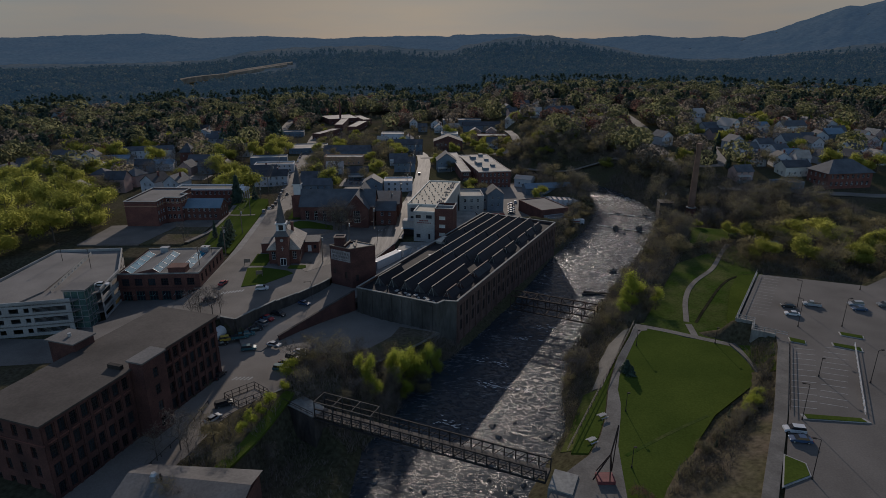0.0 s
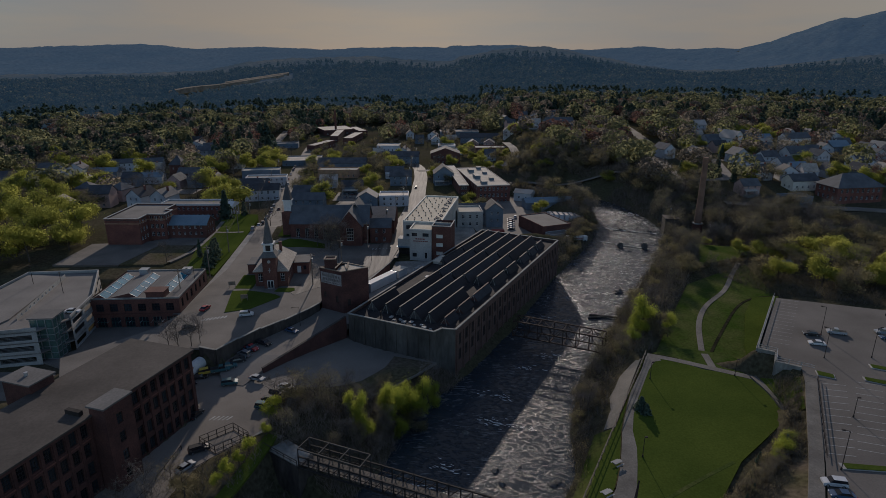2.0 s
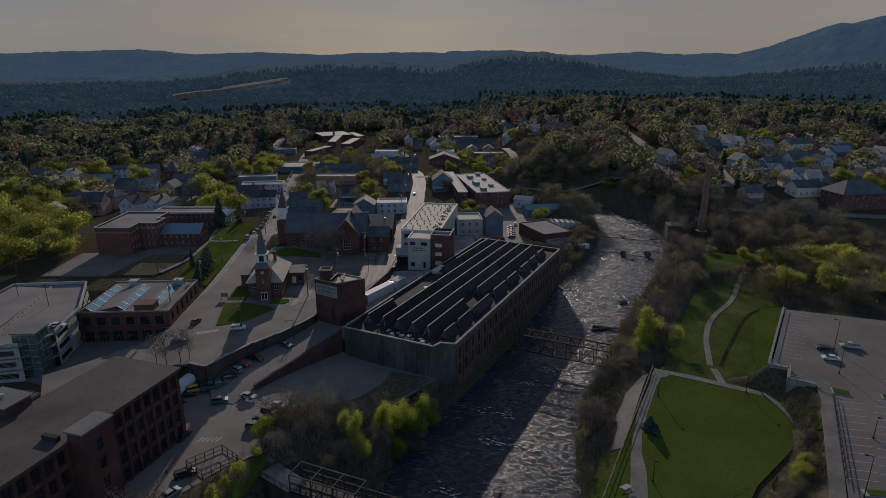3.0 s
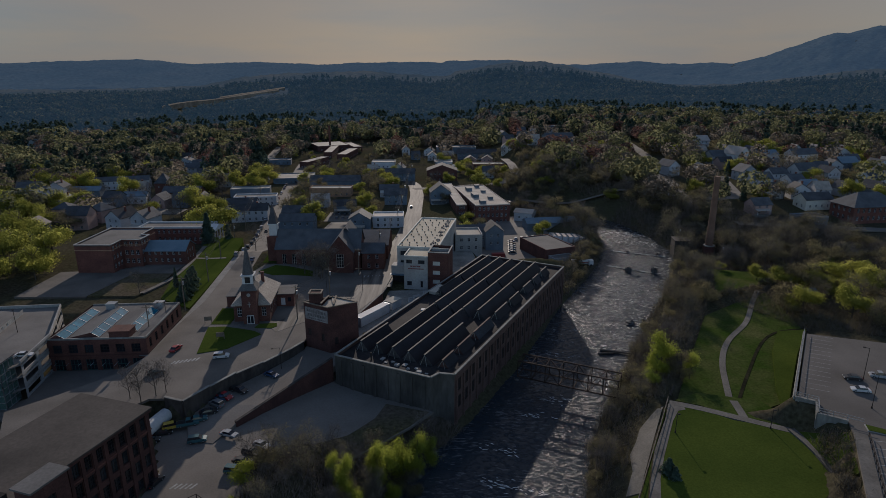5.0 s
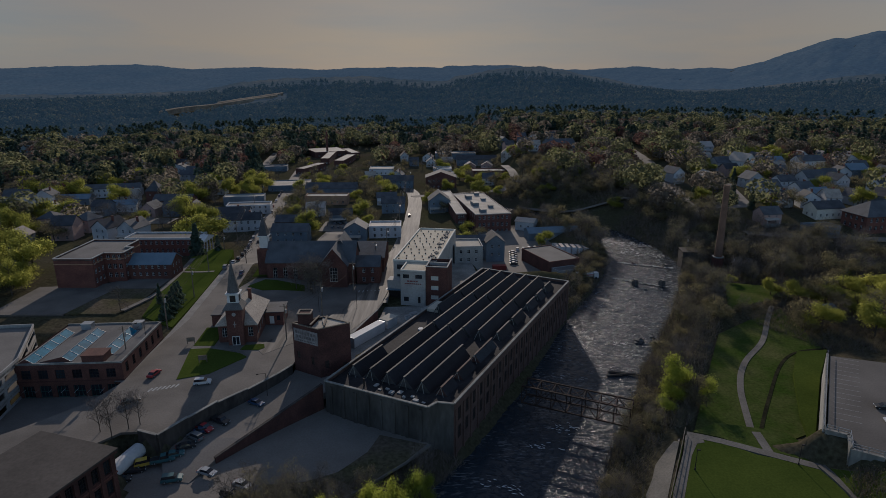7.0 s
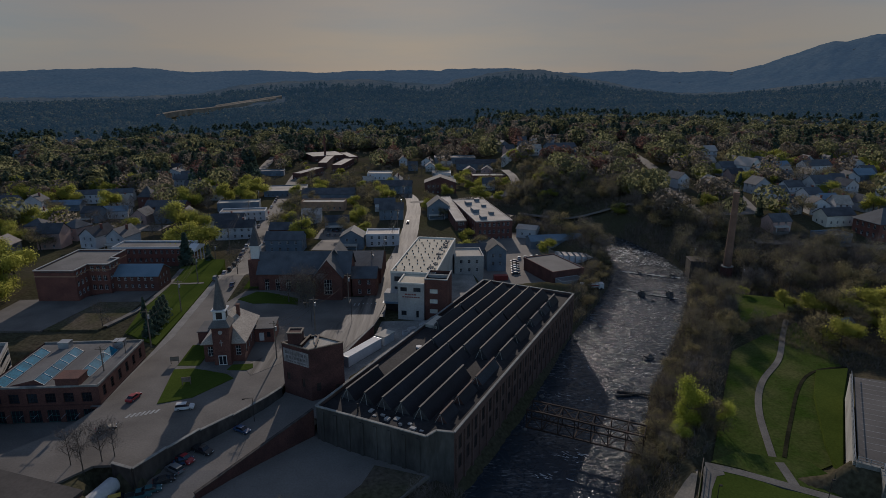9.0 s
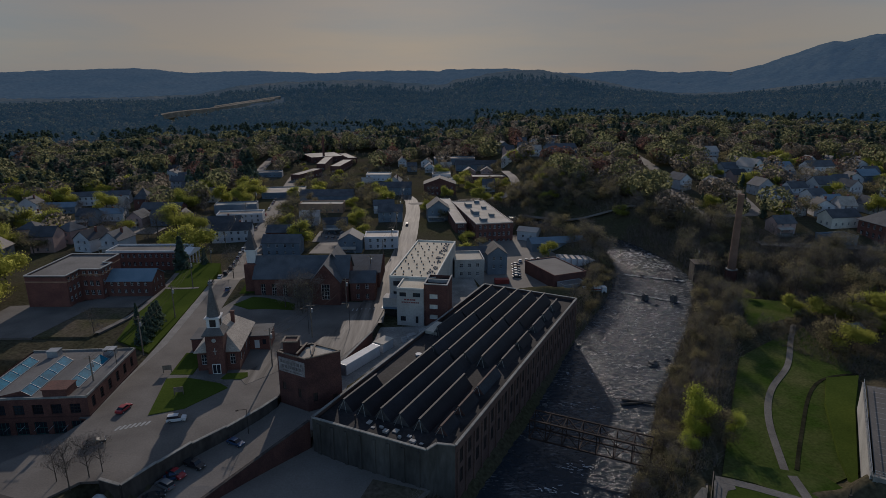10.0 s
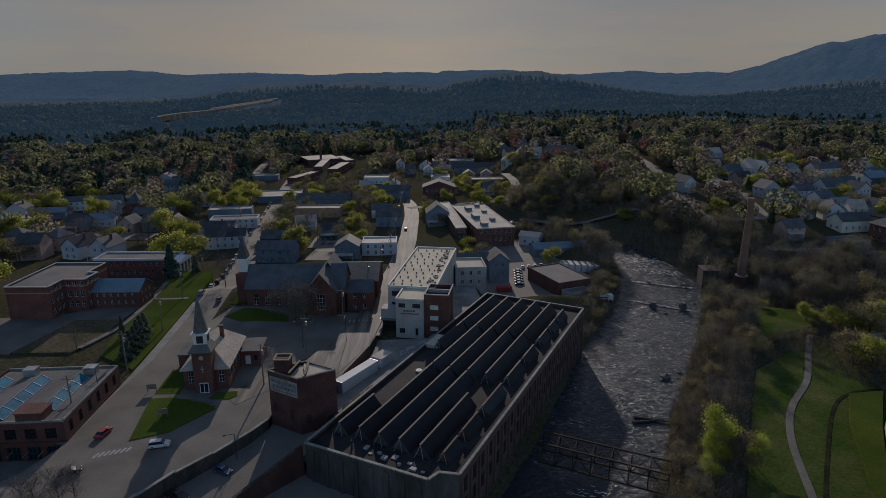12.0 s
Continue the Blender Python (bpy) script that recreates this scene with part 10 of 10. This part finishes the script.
part("cab", Geo().box(3.4, 5.2, -1.1, 1.1, 0.5, 2.6), M_WHITE, tt)
for x in (-3, -1.9, 4.2):
    part("wheel", Geo().tube((x, -1.2, 0.5), (x, 1.2, 0.5), 0.5, 0.5, 12), M_TYRE, tt)

# low gabled building at the near end of the yard
lo = thing("pump_house", -42.5, 76.5, -9.0, -4, "low grey-roofed building with roof vents", "building")
part("wall", Geo().box(-9.5, 11.0, -6, 7.0, -3, 6.9), M_BRICK_D, lo)
rg = Geo()
rg.face((-10, -6.5, 6.9), (11.5, -6.5, 6.9), (11.5, 2.5, 8.6), (-10, 4.0, 8.6)).face((11.5, 2.5, 8.6), (11.5, 7.5, 7.4), (-10, 7.5, 7.6), (-10, 4.0, 8.6))
part("roof", rg, M_ROOF_GREY, lo)
part("vent_box", Geo().box(-5.2, -4.2, 2.2, 3.2, 8.3, 9.5), M_METAL, lo)
part("vent_pipe", Geo().tube((-3.4, 2.4, 8.3), (-3.4, 2.4, 10.0), 0.16, 0.16, 8), M_STEEL_D, lo)
part("vent_hood", Geo().tube((-4.7, 2.7, 9.5), (-4.7, 2.7, 9.9), 0.6, 0.35, 10), M_METAL, lo)

# red steel sculpture on the plaza
sc = thing("red_derrick_sculpture", 28.0, 84.5, -4.85, 0, "red steel derrick sculpture with splayed legs", "sculpture")
part("plinth", Geo().box(-1.5, 1.5, -1.2, 1.2, 0, 0.7), M_RED_D, sc)
for x, y in ((-2.4, -1.0), (-1.2, 1.4), (0.4, -1.4), (1.4, 1.2)):
    part("leg", Geo().beam((x, y, 0.9), (0.6, 0.2, 5.2), 0.18), M_RUST, sc)
part("boom", Geo().beam((0.6, 0.2, 5.0), (2.4, 3.0, 9.0), 0.22).beam((1.4, 1.2, 1.0), (2.4, 3.0, 9.0), 0.16), M_RUST, sc)
for x, y in ((32.2, 102.8), (28.2, 94.9)):
    pt = thing("picnic_table", x, y, -4.85, 30, "pale picnic table beside the river walk", "table", "picnic tables")
    part("tabletop", Geo().box(-0.9, 0.9, -0.4, 0.4, 0.7, 0.76), M_CONC, pt)
    for s in (-1, 1):
        part("bench", Geo().box(-0.9, 0.9, s * 0.75 - 0.14, s * 0.75 + 0.14, 0.42, 0.47), M_CONC, pt)
        part("leg", Geo().beam((s * 0.6, -0.75, 0), (s * 0.6, 0.75, 0.44), 0.08).beam((s * 0.6, -0.1, 0.4), (s * 0.6, 0.1, 0.7), 0.08), M_WOOD, pt)
bn = thing("park_bench", 44.8, 84.9, -4.6, -15, "wooden park bench on the dry slope", "bench")
part("seat", Geo().box(-1.0, 1.0, -0.25, 0.25, 0.42, 0.48), M_ROOF_TAN, bn)
part("backrest", Geo().box(-1.0, 1.0, 0.25, 0.31, 0.5, 0.95), M_ROOF_TAN, bn)
for s in (-0.8, 0.8):
    part("leg", Geo().box(s - 0.05, s + 0.05, -0.2, 0.25, 0, 0.42), M_STEEL_D, bn)
for x, y in ((-56.0, 169.0), (-63.0, 179.5)):
    sb = thing("church_sign", x, y, 0.1, 10, "small dark church notice board", "sign")
    part("board", Geo().box(-1.0, 1.0, -0.08, 0.08, 0.7, 1.9), M_WOOD, sb)
    part("post", Geo().box(-0.95, -0.8, -0.06, 0.06, 0, 0.7).box(0.8, 0.95, -0.06, 0.06, 0, 0.7), M_WOOD, sb)

# old piers, abutment, rocks and snags in the river
for x, y, h in ((79.3, 260.5, 4.2), (89.3, 258.6, 4.6), (87.4, 288, 3.0), (100.2, 284, 3.0)):
    pr = thing("stone_pier", x, y, WATER - 2.0, 10, "dark ruined stone pier in the rapids", "pier", "old piers")
    part("shaft", Geo().prism([(-0.7, -1.2), (0.7, -1.2), (0.9, 1.2), (-0.9, 1.2)], 0, h - 0.6).prism([(-0.5, -0.9), (0.6, -0.8), (0.5, 0.9), (-0.6, 0.7)], h - 0.6, h), M_ROCK, pr)
ab = thing("stone_abutment", 109.0, 283.5, WATER - 1, -8, "tall stone bridge abutment on the bank", "abutment")
part("block", Geo().prism([(-3.0, -4), (3.2, -4), (3.6, 3), (-3.0, 3)], 0, 8.6), M_STONE_D, ab)
part("cap", Geo().prism([(-3.2, -4.2), (3.4, -4.2), (3.8, 3.2), (-3.2, 3.2)], 8.6, 8.9), M_STONE_D, ab)


def rock(x, y, z, r, seed):
    rng = np.random.RandomState(seed)
    bm = bmesh.new()
    bmesh.ops.create_icosphere(bm, subdivisions=2, radius=r)
    for v in bm.verts:
        n = noise.noise(v.co * (1.3 / r) + Vector((seed, 0, 0)))
        v.co *= 1 + 0.45 * n
        v.co.z *= 0.6
    me = bpy.data.meshes.new("rock")
    bm.to_mesh(me)
    bm.free()
    me.materials.append(M_ROCK)
    ob = new("river_rock", me)
    ob.matrix_basis = pose(x, y, z, 0, 0, rng.uniform(0, 360))
    return tagged(ob, "dark wet boulder in the river", "rock", "river rocks")


rr = random.Random(77)
rock(63.6, 207.5, WATER + 0.2, 1.5, 1)
rock(62.2, 206.6, WATER, 0.9, 2)
for i in range(60):
    t = rr.uniform(0, 1)
    y = rr.choice([rr.uniform(88, 130), rr.uniform(230, 310), rr.uniform(130, 230)])
    xl = np.interp(y, [p[1] for p in RIVER_W], [p[0] for p in RIVER_W])
    xr = np.interp(y, [p[1] for p in RIVER_E], [p[0] for p in RIVER_E])
    x = xl + (xr - xl) * (t if y < 130 or y > 230 else rr.choice([rr.uniform(0.0, 0.06), rr.uniform(0.9, 1.0)]))
    rock(float(x), y, WATER - 0.1, rr.uniform(0.35, 0.9), 10 + i)
for (x0, y0), (x1, y1) in (((48, 187.5), (61, 183.5)), ((47, 185), (55, 186))):
    sn = thing("driftwood_log", x0, y0, WATER + 0.25, math.degrees(math.atan2(y1 - y0, x1 - x0)), "stranded grey driftwood log", "log", "driftwood")
    ln = math.hypot(x1 - x0, y1 - y0)
    part("trunk", Geo().tube((0, 0, 0), (ln, 0, 0.2), 0.35, 0.15, 7), M_BARK, sn)
    for i in range(5):
        part("branch", Geo().tube((ln * (0.3 + 0.14 * i), 0, 0.1), (ln * (0.34 + 0.14 * i), rr.uniform(-1.6, 1.6), rr.uniform(0.3, 1.2)), 0.09, 0.03, 5), M_BARK, sn)
